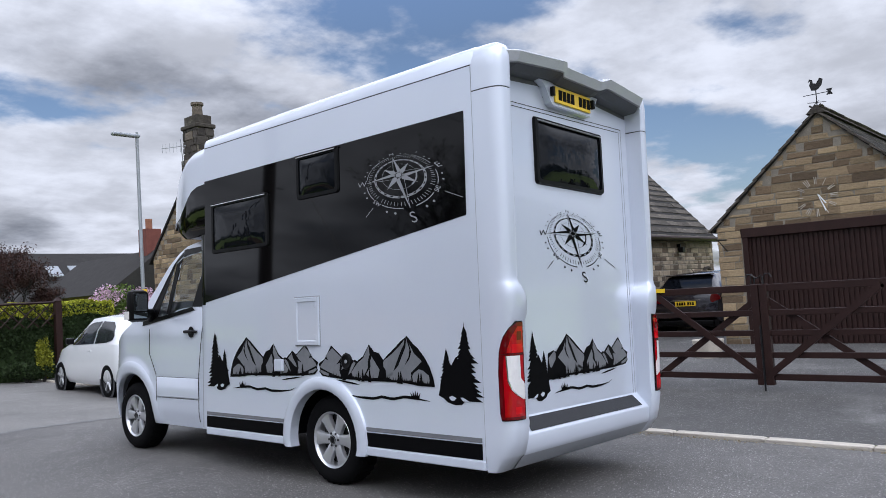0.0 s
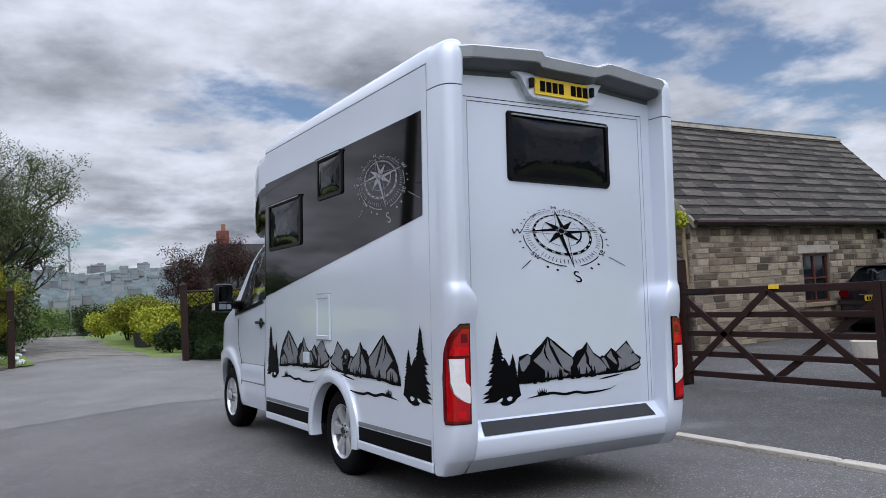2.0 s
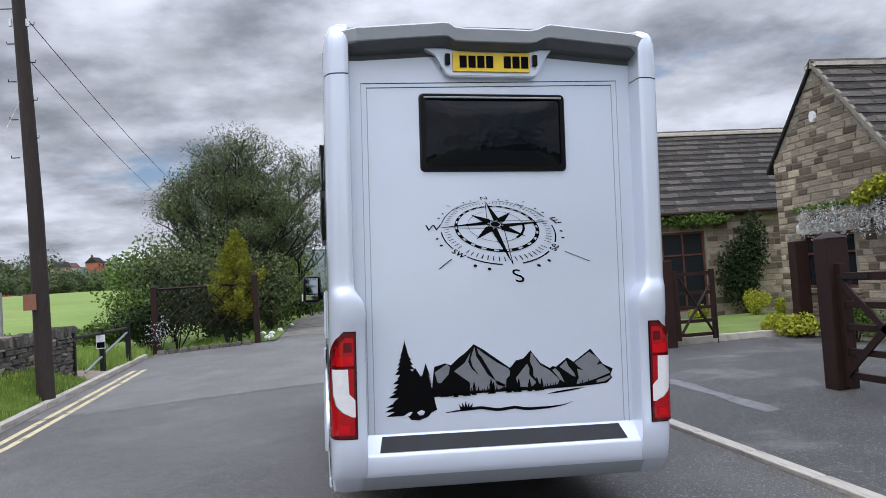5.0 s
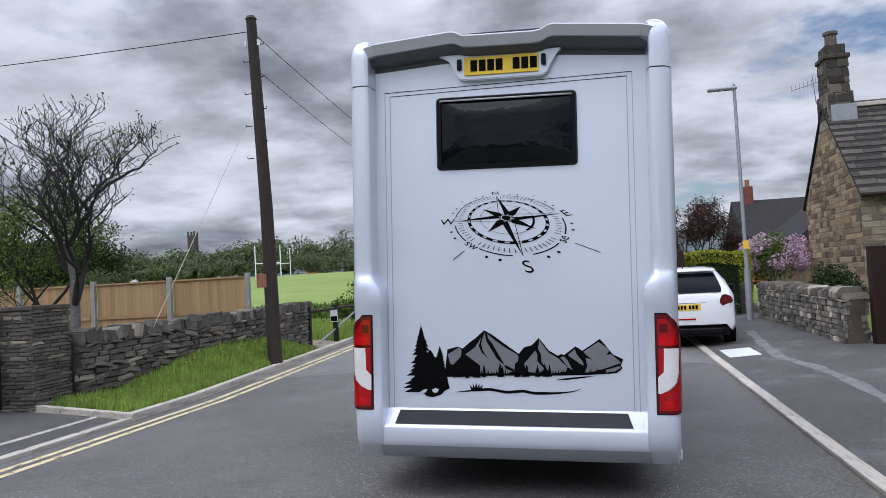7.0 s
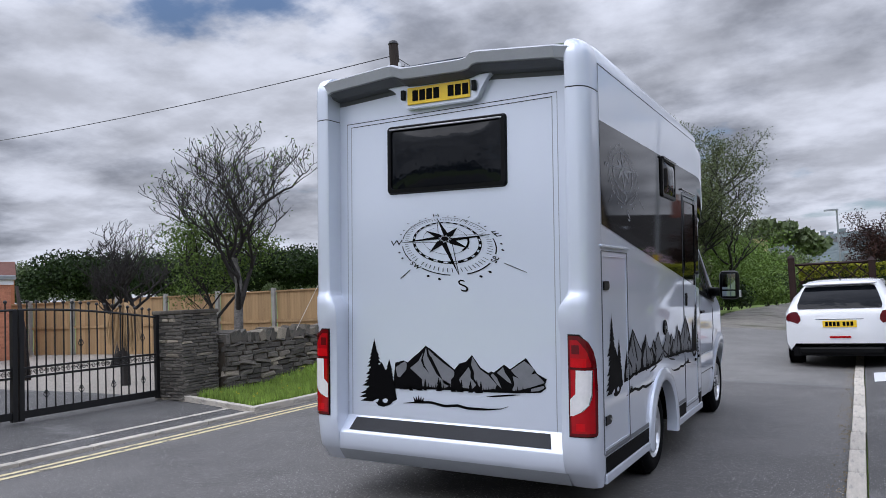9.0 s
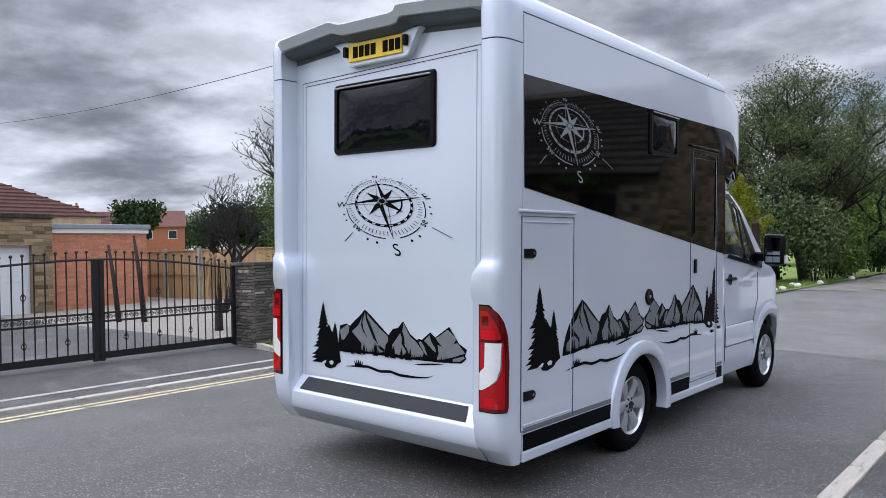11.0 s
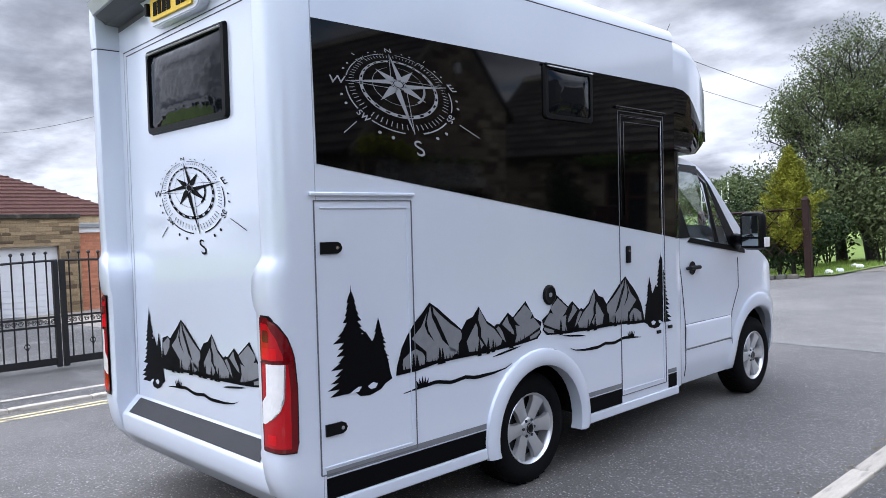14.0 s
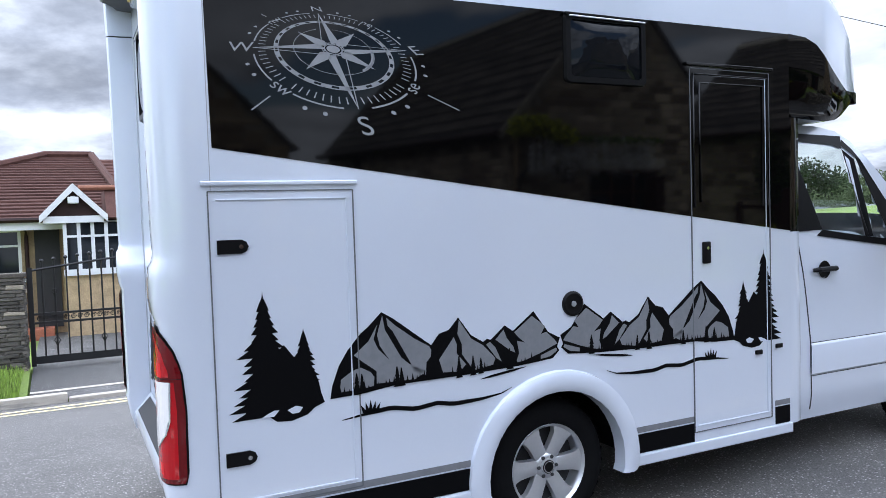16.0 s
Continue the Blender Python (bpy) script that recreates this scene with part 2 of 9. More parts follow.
M = {
    "van": material("silver_van_paint", (0.665, 0.71, 0.80), 0.28, 0.28, vary=0.012, scale=2, fine=240, coat=1.0),
    "van_low": material("grey_van_trim", (0.33, 0.35, 0.38), 0.4, 0.0, vary=0.04),
    "black_gloss": material("black_gloss_vinyl", (0.0012, 0.0012, 0.0014), 0.04, 0.0, vary=0.02, spec=0.31),
    "decal": material("black_decal", (0.003, 0.003, 0.0035), 0.5, vary=0.05, spec=0.05),
    "decal_grey": material("grey_decal", (0.17, 0.175, 0.185), 0.5, spec=0.15, vary=0.08, scale=9, fine=30),
    "decal_silver": material("silver_decal", (0.25, 0.255, 0.27), 0.35, vary=0.05),
    "black_plastic": material("black_plastic", (0.004, 0.004, 0.0045), 0.36, vary=0.06, spec=0.14),
    "grip": material("grip_strip", (0.022, 0.023, 0.026), 0.75, vary=0.15, fine=200, bump=0.0006, bump_scale=300),
    "rubber": material("tyre_rubber", (0.006, 0.006, 0.0065), 0.8, spec=0.06, vary=0.15, bump=0.001),
    "alloy": material("silver_alloy", (0.60, 0.61, 0.63), 0.28, 0.75, vary=0.03),
    "mirror": material("tinted_mirror", (0.38, 0.42, 0.44), 0.03, 1.0, vary=0.0),
    "chrome": material("chrome_trim", (0.75, 0.76, 0.78), 0.1, 1.0, vary=0.0),
    "shut_line": material("grey_shut_line", (0.10, 0.105, 0.115), 0.6, vary=0.0),
    "seam": material("dark_seam", (0.03, 0.03, 0.034), 0.6, vary=0.0),
    "red_lens": material("red_lens", (0.36, 0.0003, 0.004), 0.04, vary=0.06, scale=9, fine=30, spec=0.6),
    "red_dark": material("dark_red_lens", (0.10, 0.0003, 0.002), 0.04, vary=0.10, scale=9, fine=30, spec=0.6),
    "clear_lens": material("clear_lens", (0.74, 0.72, 0.71), 0.10, vary=0.05, scale=12, fine=30, coat=0.6),
    "red_glow": material("bright_red_reflector", (0.52, 0.003, 0.006), 0.06, vary=0.08, scale=12, fine=40, spec=0.35),
    # van silver greyed for the spoiler's shade, darker for its underside
    "spoiler_shaded": material("shaded_spoiler_paint", (0.45, 0.465, 0.50), 0.4, vary=0.04, coat=0.3),
    "spoiler_shade": material("shaded_underside", (0.10, 0.105, 0.115), 0.5, vary=0.08),
    "amber": material("amber_lens", (0.6, 0.2, 0.02), 0.15, vary=0.0),
    "plate_yellow": material("yellow_plate", (0.82, 0.55, 0.02), 0.35, vary=0.02),
    "tint_glass": material("dark_tinted_acrylic", (0.004, 0.005, 0.007), 0.05, vary=0.0, spec=0.2, bump=0.02, bump_scale=0.9),
    "cab_dark": material("cab_interior", (0.03, 0.03, 0.033), 0.8, vary=0.1),
    "asphalt": material("asphalt", (0.092, 0.087, 0.081), 0.68, vary=0.16, scale=0.9, fine=95, grain=0.75, bump=0.004, bump_scale=150, tint=(0.118, 0.112, 0.104), tint_scale=0.6, tint_lo=0.40, tint_hi=0.68, rough_vary=0.06, speck=(0.40, 0.385, 0.37)),
    "asphalt_pale": material("pale_asphalt", (0.138, 0.131, 0.122), 0.66, vary=0.16, scale=0.8, fine=90, grain=0.6, bump=0.004, bump_scale=150, tint=(0.17, 0.162, 0.15), tint_scale=0.6, tint_lo=0.42, tint_hi=0.66, rough_vary=0.06, speck=(0.38, 0.37, 0.35)),
    "pavement": material("tarmac_footway", (0.070, 0.067, 0.063), 0.74, vary=0.22, scale=1.3, fine=110, grain=0.6, bump=0.006, bump_scale=120, tint=(0.145, 0.141, 0.134), tint_scale=0.8, tint_lo=0.52, tint_hi=0.7, speck=(0.30, 0.29, 0.28)),
    "kerb": material("kerb_stone", (0.50, 0.455, 0.385), 0.85, vary=0.16, scale=5, bump=0.003, bump_scale=60, per_piece=0.10, tint=(0.34, 0.315, 0.275), tint_scale=3),
    "yellow_line": material("worn_yellow_paint", (0.66, 0.56, 0.32), 0.75, vary=0.15, scale=8, fine=90, tint=(0.13, 0.12, 0.10), tint_scale=7, tint_lo=0.52, tint_hi=0.66),
    "white_line": material("worn_white_paint", (0.62, 0.61, 0.58), 0.75, vary=0.15, scale=6, fine=90, tint=(0.16, 0.155, 0.15), tint_scale=6, tint_lo=0.54, tint_hi=0.68),
    "grass": material("lawn_grass", (0.15, 0.21, 0.04), 0.9, vary=0.3, scale=1.3, fine=40, bump=0.02, bump_scale=30, tint=(0.20, 0.25, 0.06), tint_scale=0.5),
    "field": material("playing_field", (0.19, 0.27, 0.05), 0.95, vary=0.14, scale=0.15, fine=3, tint=(0.23, 0.29, 0.07), tint_scale=0.05),
    "soil": material("soil", (0.07, 0.055, 0.04), 0.95, vary=0.3, scale=3),
    "stone": material("york_stone", (0.30, 0.245, 0.175), 0.9, vary=0.22, scale=7, fine=50, bump=0.006, bump_scale=40, per_piece=0.36, island=0.36, alt=((0.095, 0.068, 0.045), 0.38), tint=(0.09, 0.078, 0.065), tint_scale=2.2, tint_lo=0.5, tint_hi=0.72),
    "stone_mortar": material("lime_mortar", (0.23, 0.205, 0.165), 0.95, vary=0.2, scale=10, bump=0.004),
    "dry_stone": material("dry_stone", (0.118, 0.105, 0.088), 0.92, vary=0.28, scale=6, fine=40, bump=0.008, bump_scale=35, per_piece=0.42, island=0.42, alt=((0.30, 0.26, 0.20), 0.15), tint=(0.07, 0.07, 0.06), tint_scale=2.5),
    "slate_stone": material("stone_roof_slate", (0.062, 0.054, 0.045), 0.9, vary=0.38, scale=7, fine=45, bump=0.008, bump_scale=30, per_piece=0.42, island=0.42, tint=(0.135, 0.122, 0.10), tint_scale=2.6, tint_lo=0.52, tint_hi=0.7, spec=0.25),
    "roof_dark": material("dark_roof_tile", (0.032, 0.030, 0.029), 0.9, spec=0.2, vary=0.2, scale=4, island=0.2, per_piece=0.2),
    "roof_red": material("brown_red_roof_tile", (0.105, 0.052, 0.042), 0.9, spec=0.25, vary=0.2, scale=4, island=0.25, per_piece=0.25),
    "brick_red": material("red_brick", (0.30, 0.105, 0.06), 0.88, vary=0.2, scale=5, fine=40, bump=0.004, island=0.25, per_piece=0.25),
    "brick_dark": material("dark_red_brick", (0.17, 0.055, 0.042), 0.9, vary=0.2, scale=5, fine=40, bump=0.004),
    "brick_orange": material("orange_brick", (0.50, 0.215, 0.125), 0.88, vary=0.15, scale=5, fine=40, bump=0.004, island=0.18, per_piece=0.18),
    "brown_wood": material("brown_stained_timber", (0.024, 0.010, 0.008), 0.55, spec=0.25, vary=0.25, scale=4, fine=60, bump=0.002, stretch=(1, 1, 1)),
    "fence_wood": material("new_fence_timber", (0.36, 0.235, 0.115), 0.8, vary=0.2, scale=4, fine=50, per_piece=0.14, stretch=(1, 1, 0.2)),
    "concrete": material("concrete_post", (0.30, 0.29, 0.27), 0.9, vary=0.15),
    "pole_wood": material("creosoted_pole", (0.032, 0.022, 0.018), 0.85, vary=0.3, scale=3, fine=30, stretch=(1, 1, 0.15), bump=0.004),
    "iron": material("black_iron", (0.010, 0.010, 0.011), 0.45, 0.2, vary=0.1),
    "steel": material("galvanised_steel", (0.33, 0.35, 0.37), 0.5, 0.5, vary=0.12),
    "white_paint": material("white_upvc", (0.75, 0.76, 0.77), 0.4, vary=0.03),
    "car_white": material("white_car_paint", (0.78, 0.79, 0.80), 0.2, vary=0.01, coat=0.8),
    "car_dark": material("dark_car_paint", (0.012, 0.010, 0.014), 0.2, vary=0.02, coat=0.8),
    "window_dark": material("window_pane", (0.014, 0.017, 0.021), 0.05, vary=0.0, spec=0.4),
    "leaf": material("tree_leaf", (0.10, 0.155, 0.032), 0.75, spec=0.2, vary=0.15, scale=0.5, fine=6, island=0.45),
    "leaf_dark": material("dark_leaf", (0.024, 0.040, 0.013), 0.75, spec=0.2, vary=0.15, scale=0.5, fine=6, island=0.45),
    "leaf_willow": material("willow_leaf", (0.105, 0.130, 0.054), 0.75, spec=0.2, vary=0.15, scale=0.4, fine=5, island=0.45),
    "leaf_gold": material("golden_conifer", (0.19, 0.20, 0.018), 0.8, spec=0.2, vary=0.2, scale=1.5, fine=9, island=0.4),
    "leaf_lime": material("golden_privet", (0.32, 0.34, 0.03), 0.8, spec=0.2, vary=0.2, scale=1.5, fine=9, island=0.35),
    "leaf_red": material("red_leaf", (0.045, 0.022, 0.017), 0.8, spec=0.2, vary=0.2, island=0.4),
    "blossom": material("lilac_blossom", (0.58, 0.40, 0.52), 0.8, vary=0.2, island=0.35),
    "wisteria": material("pale_wisteria", (0.52, 0.52, 0.50), 0.85, vary=0.2, island=0.35),
    "bark": material("bark", (0.022, 0.019, 0.017), 0.9, vary=0.3, scale=5, fine=30, bump=0.006),
    "pale_bark": material("silver_grey_bark", (0.13, 0.122, 0.112), 0.9, vary=0.45, scale=7, fine=40, bump=0.008, stretch=(1, 1, 2.5)),
    "twig": material("bare_twig", (0.075, 0.058, 0.048), 0.9, vary=0.25),
    "hill": material("far_hillside", (0.09, 0.125, 0.06), 1.0, vary=0.25, scale=0.02, fine=0.2, tint=(0.05, 0.075, 0.045), tint_scale=0.03),
    # distance haze is mixed into the far wood, hillside and town wall colours
    "far_wood": material("far_woodland", (0.12, 0.15, 0.075), 0.95, spec=0.2, vary=0.2, scale=0.05, fine=0.6, island=0.4),
    "far_blue": material("haze_tinted_hillside", (0.125, 0.15, 0.15), 1.0, spec=0.1, vary=0.3, scale=0.02, fine=0.12),
    "haze_tinted_wall": material("haze_tinted_wall", (0.26, 0.265, 0.27), 1.0, spec=0.1, vary=0.1, island=0.35),
    "render_wall": material("pale_render", (0.5, 0.47, 0.42), 0.9, vary=0.1),
    "ochre_stone": material("ochre_stone", (0.29, 0.215, 0.125), 0.9, vary=0.24, scale=6, fine=40, bump=0.008, per_piece=0.34, island=0.34, alt=((0.12, 0.082, 0.048), 0.36)),
    "sandy": material("trodden_earth", (0.30, 0.25, 0.185), 0.95, vary=0.3, scale=3, fine=70, bump=0.01, bump_scale=60, tint=(0.13, 0.14, 0.06), tint_scale=1.2, tint_lo=0.52, tint_hi=0.68),
    "gravel": material("gravel", (0.30, 0.27, 0.23), 0.95, vary=0.3, scale=20, fine=120, bump=0.01, bump_scale=90),
    "track": material("stony_track", (0.185, 0.168, 0.142), 0.9, vary=0.3, scale=2.2, fine=60, bump=0.012, bump_scale=40, tint=(0.085, 0.085, 0.05), tint_scale=0.8, tint_lo=0.5, tint_hi=0.66, speck=(0.32, 0.30, 0.27)),
    "soot_stone": material("sooty_stone", (0.055, 0.047, 0.040), 0.92, vary=0.3, scale=7, fine=50, bump=0.006, per_piece=0.4, island=0.4, alt=((0.16, 0.13, 0.10), 0.3)),
    "window_timber": material("red_brown_timber", (0.10, 0.032, 0.018), 0.5, vary=0.2, scale=5, fine=60),
    "litter": material("dry_leaf_scrap", (0.20, 0.15, 0.075), 0.9, vary=0.3, scale=4, island=0.5),
    "clay": material("clay_pot", (0.28, 0.12, 0.07), 0.8, vary=0.2),
}


def clear_glass():
    m = bpy.data.materials.new("clear_glass")
    m.use_nodes = True
    nt = m.node_tree
    nt.nodes.clear()
    n, ln = nt.nodes.new, nt.links.new
    out, mix = n("ShaderNodeOutputMaterial"), n("ShaderNodeMixShader")
    tr, gl, fr = n("ShaderNodeBsdfTransparent"), n("ShaderNodeBsdfGlossy"), n("ShaderNodeLayerWeight")
    tr.inputs[0].default_value = (0.86, 0.90, 0.88, 1)
    gl.inputs["Roughness"].default_value = 0.02
    fr.inputs[0].default_value = 0.5
    pw = n("ShaderNodeMath"); pw.operation = "POWER"; pw.inputs[1].default_value = 4.0
    ad = n("ShaderNodeMath"); ad.operation = "MULTIPLY_ADD"; ad.inputs[1].default_value = 0.7; ad.inputs[2].default_value = 0.05
    ln(fr.outputs["Facing"], pw.inputs[0]); ln(pw.outputs[0], ad.inputs[0])
    ln(ad.outputs[0], mix.inputs[0]); ln(tr.outputs[0], mix.inputs[1]); ln(gl.outputs[0], mix.inputs[2])
    ln(mix.outputs[0], out.inputs[0])
    return m


M["glass"] = clear_glass()

# ---- builders ----


def thing(name, m, label="", category="", group="", kind="", parent=None):
    """An Empty at a thing's base."""
    ob = new(name)
    ob.empty_display_size = 0.2
    ob.matrix_world = m
    if parent:
        ob.parent = parent
    return tagged(ob, label, category, group, kind)


def part(name, bm, mat, parent=None, label="", smooth=False, keep=False):
    """Links a bmesh as one mesh object, under a thing or a part."""
    me = bpy.data.meshes.new(name)
    if not keep:
        bmesh.ops.recalc_face_normals(bm, faces=bm.faces)
    if smooth:
        for fc in bm.faces:
            fc.smooth = True
    bm.to_mesh(me)
    bm.free()
    me.materials.append(M[mat] if isinstance(mat, str) else mat)
    if smooth and smooth is not True:
        me.set_sharp_from_angle(angle=radians(smooth))
    ob = new(name, me)
    if parent:
        ob.parent = parent
    if label:
        tagged(ob, label)
    return ob


def shared(name, me, parent, m):
    """One more object on a mesh that exists."""
    ob = new(name, me)
    ob.parent = parent
    ob.matrix_basis = m
    return ob


def box(bm, x0, x1, y0, y1, z0, z1, bevel=0.0):
    vs = bmesh.ops.create_cube(bm, size=1.0, matrix=Matrix.Translation(((x0 + x1) / 2, (y0 + y1) / 2, (z0 + z1) / 2)) @ Matrix.Diagonal((abs(x1 - x0), abs(y1 - y0), abs(z1 - z0), 1)))["verts"]
    if bevel:
        es = list({e for v in vs for e in v.link_edges})
        bmesh.ops.bevel(bm, geom=es, offset=bevel, segments=2, affect="EDGES", profile=0.5)
    return bm


def boxm(x0, x1, y0, y1, z0, z1, bevel=0.0):
    return box(bmesh.new(), x0, x1, y0, y1, z0, z1, bevel)


def slab(bm, pts, axis, a, b):
    """A flat outline (list of 2D points) pushed from a to b along an axis."""
    def at(p, d):
        return {"x": (d, p[0], p[1]), "y": (p[0], d, p[1]), "z": (p[0], p[1], d)}[axis]
    va = [bm.verts.new(at(p, a)) for p in pts]
    vb = [bm.verts.new(at(p, b)) for p in pts]
    bm.faces.new(va)
    bm.faces.new(vb[::-1])
    k = len(pts)
    for i in range(k):
        bm.faces.new((va[i], vb[i], vb[(i + 1) % k], va[(i + 1) % k]))
    return bm


def tube(bm, pts, radii, n=8, cap=True):
    """A round bar through points, with a radius at each."""
    rings = []
    pts = [Vector(p) for p in pts]
    if not isinstance(radii, (list, tuple)):
        radii = [radii] * len(pts)
    for i, p in enumerate(pts):
        d = (pts[min(i + 1, len(pts) - 1)] - pts[max(i - 1, 0)]).normalized()
        up = Vector((0, 0, 1)) if abs(d.z) < 0.9 else Vector((1, 0, 0))
        u = d.cross(up).normalized()
        w = d.cross(u)
        rings.append([bm.verts.new(p + radii[i] * (math.cos(2 * math.pi * k / n) * u + math.sin(2 * math.pi * k / n) * w)) for k in range(n)])
    for a, b in zip(rings, rings[1:]):
        for k in range(n):
            bm.faces.new((a[k], a[(k + 1) % n], b[(k + 1) % n], b[k]))
    if cap:
        bm.faces.new(rings[0][::-1])
        bm.faces.new(rings[-1])
    return bm


def grid(bm, rows, close=False):
    """Quads over rows of points."""
    vs = [[bm.verts.new(p) for p in r] for r in rows]
    for a, b in zip(vs, vs[1:]):
        k = len(a)
        for i in range(k if close else k - 1):
            bm.faces.new((a[i], a[(i + 1) % k], b[(i + 1) % k], b[i]))
    return vs


def lathe(bm, prof, n=32, m=Matrix()):
    """A profile of (radius, height) turned round the z axis of m."""
    rows = [[m @ Vector((r * math.cos(2 * math.pi * k / n), r * math.sin(2 * math.pi * k / n), h)) for k in range(n)] for r, h in prof]
    return grid(bm, rows, close=True)


def step(a, b, x):
    x = min(max((x - a) / (b - a), 0.0), 1.0)
    return x * x * (3 - 2 * x)


def lerp(pts, x):
    """Straight lines through (x, y) points."""
    if x <= pts[0][0]:
        return pts[0][1]
    for (x0, y0), (x1, y1) in zip(pts, pts[1:]):
        if x <= x1:
            return y0 + (y1 - y0) * (x - x0) / (x1 - x0)
    return pts[-1][1]

# ---- ground ----
KERB_L, KERB_R = -5.45, 2.36


def height(x, y):
    """The lie of the land: a cambered road, a level drive to the west, a field that climbs, and a valley ahead."""
    z = lerp([(-60, 0.9), (-20, 0.10), (-9, 0.06), (-7.0, 0.0), (-5.45, -0.15), (-3.4, -0.06), (-1.2, 0.046), (2.36, -0.09), (4.4, 0.06), (6.5, 0.10), (30, 0.2)], x)
    rise = lerp([(6, 0), (17, 0.30), (30, 0.32), (50, 0.1), (90, -4), (200, -18), (900, -60)], y)
    west = step(4.0, -4.0, x) * 0.75 + 0.25 if y < 30 else 1.0
    z += rise * west
    field = step(-9.0, -16.0, x) * step(8, 30, y)
    z += field * lerp([(8, 0.0), (30, 0.2), (60, 1.3), (120, 10.5), (200, 22.5), (300, 29), (900, 66)], y)
    return z


def patch(name, xs, ys, mat, label, lift=0.0, cat_="", kind="structure", fn=None, parent=None):
    fn = fn or (lambda x, y: height(x, y) + lift)
    bm = bmesh.new()
    grid(bm, [[(x, y, fn(x, y)) for x in xs] for y in ys])
    ob = part(name, bm, mat, parent, smooth=True)
    return tagged(ob, label, cat_ or name, kind=kind)


def span(a, b, n):
    return [a + (b - a) * i / (n - 1) for i in range(n)]


xs = [-900, -400, -200, -120, -80] + span(-60, -9, 40) + span(-8.5, 8, 60) + span(9, 30, 20) + [40, 60, 100, 200, 400, 900]
ys = [-300, -100, -40] + span(-20, 40, 90) + span(42, 100, 30) + [120, 150, 200, 300, 500, 900]
patch("ground", xs, ys, "field", "wide sheet of green field grass", -0.05, cat_="ground")
patch("road", [KERB_L] + span(-5.2, 2.2, 26) + [KERB_R], span(-30, 8.0, 60), "asphalt", "worn grey asphalt road with a slight camber", 0.0)
# the road turns to a paler asphalt from y = 8 on
patch("road_end", [KERB_L] + span(-5.2, 2.2, 26) + [KERB_R], span(8.0, 17, 24), "asphalt_pale", "paler asphalt at the end of the road", 0.0, cat_="road")
patch("lane", span(-4.6, 2.4, 12), span(17.0, 18.6, 4), "asphalt_pale", "worn asphalt mouth of the lane", 0.0, cat_="road")
def lane_bend(y):
    """How far the lane has swung aside by y."""
    return 0.0016 * max(0.0, y - 20) ** 2


bm = bmesh.new()
grid(bm, [[(x + lane_bend(y) + (0.22 * noise.noise(Vector((i, y * 0.4, 3.0))) if i in (0, 7) else 0), y, height(x + lane_bend(y), y) + 0.004 + 0.02 * noise.noise(Vector((x * 1.5, y * 0.8, 0)))) for i, x in enumerate(span(-2.35, 0.75, 8))] for y in span(18.4, 46, 50)])
tagged(part("lane_track", bm, "track", smooth=True), "rutted stony lane with grass creeping in", "road", kind="structure")
patch("pavement_east", span(KERB_R + 0.14, 7.6, 12), span(-30, 22, 70), "pavement", "patched dark tarmac footway and driveway entrance", 0.012, cat_="pavement")
patch("drive_east", span(7.6, 18, 10), span(-6, 6.0, 14), "pavement", "tarmac yard before the garage", 0.012, cat_="pavement")
patch("drive_west", span(-30, KERB_L - 0.13, 26), span(-0.4, 4.6, 10), "pavement", "dark tarmac driveway behind iron gates", 0.012, cat_="pavement")
patch("gravel_yard", span(-30, -7.3, 20), span(4.6, 11.2, 10), "gravel", "pale gravel yard beside the drive", 0.01, cat_="gravel")


def bank(x, y):
    """How far the verge stands above the road's lie: a bank that swells towards the pole."""
    return 0.05 + 0.36 * step(-5.6, -6.5, x) * step(5.5, 9.0, y) * step(12.0, 10.6, y)


patch("verge", span(-7.0, KERB_L - 0.13, 12), span(4.62, 11.8, 26), "grass", "lush green grass verge with buttercups", cat_="grass", fn=lambda x, y: height(x, y) + bank(x, y))
patch("verge_south", span(-7.2, KERB_L - 0.13, 6), span(-12, -0.42, 16), "grass", "green grass verge beside the gateway", 0.05, cat_="grass")
patch("path_mouth", span(-8.5, KERB_L + 0.02, 6), span(11.8, 15.6, 8), "sandy", "worn earth path to the field", 0.006, cat_="path")
patch("lane_verge", span(-4.9, -2.3, 6), span(17.0, 34, 14), "grass", "mown grass edge of the lane", 0.03, cat_="grass")
patch("lane_verge_east", span(0.7, 3.4, 6), span(18.2, 40, 14), "grass", "rough grass edge of the lane", 0.0, cat_="grass")
patch("lawn", span(5.2, 7.9, 6), span(8.9, 13.9, 8), "grass", "trimmed green cottage lawn", 0.06, cat_="lawn")
patch("lawn_east", span(7.9, 11.0, 6), span(10.6, 13.9, 8), "grass", "trimmed green lawn running behind the barn", 0.06, cat_="lawn")


def run_of_kerbs(name, x0, x1, y0, y1, lift, drop, label):
    """Kerb stones laid end to end, each a piece of its own."""
    base = thing(name, Matrix(), label, "kerb", kind="structure")
    me = bpy.data.meshes.new("kerb_stone")
    bm = boxm(-0.5, 0.5, -0.5, 0.5, -0.5, 0.5, 0.06)
    bm.to_mesh(me)
    bm.free()
    me.materials.append(M["kerb"])
    y, rnd = y0, random.Random(4)
    while y < y1:
        w = 0.9
        xm = (x0 + x1) / 2
        z = height(xm, y + w / 2) + (drop(y) if callable(drop) else lift)
        sl = math.atan2(height(xm, y + w) - height(xm, y), w)
        shared("kerb_stone", me, base, Matrix.Translation((xm + rnd.uniform(-0.006, 0.006), y + w / 2, z - 0.07)) @ Matrix.Rotation(sl, 4, "X") @ Matrix.Diagonal((x1 - x0, w - 0.012, 0.16, 1)))
        y += w
    return base


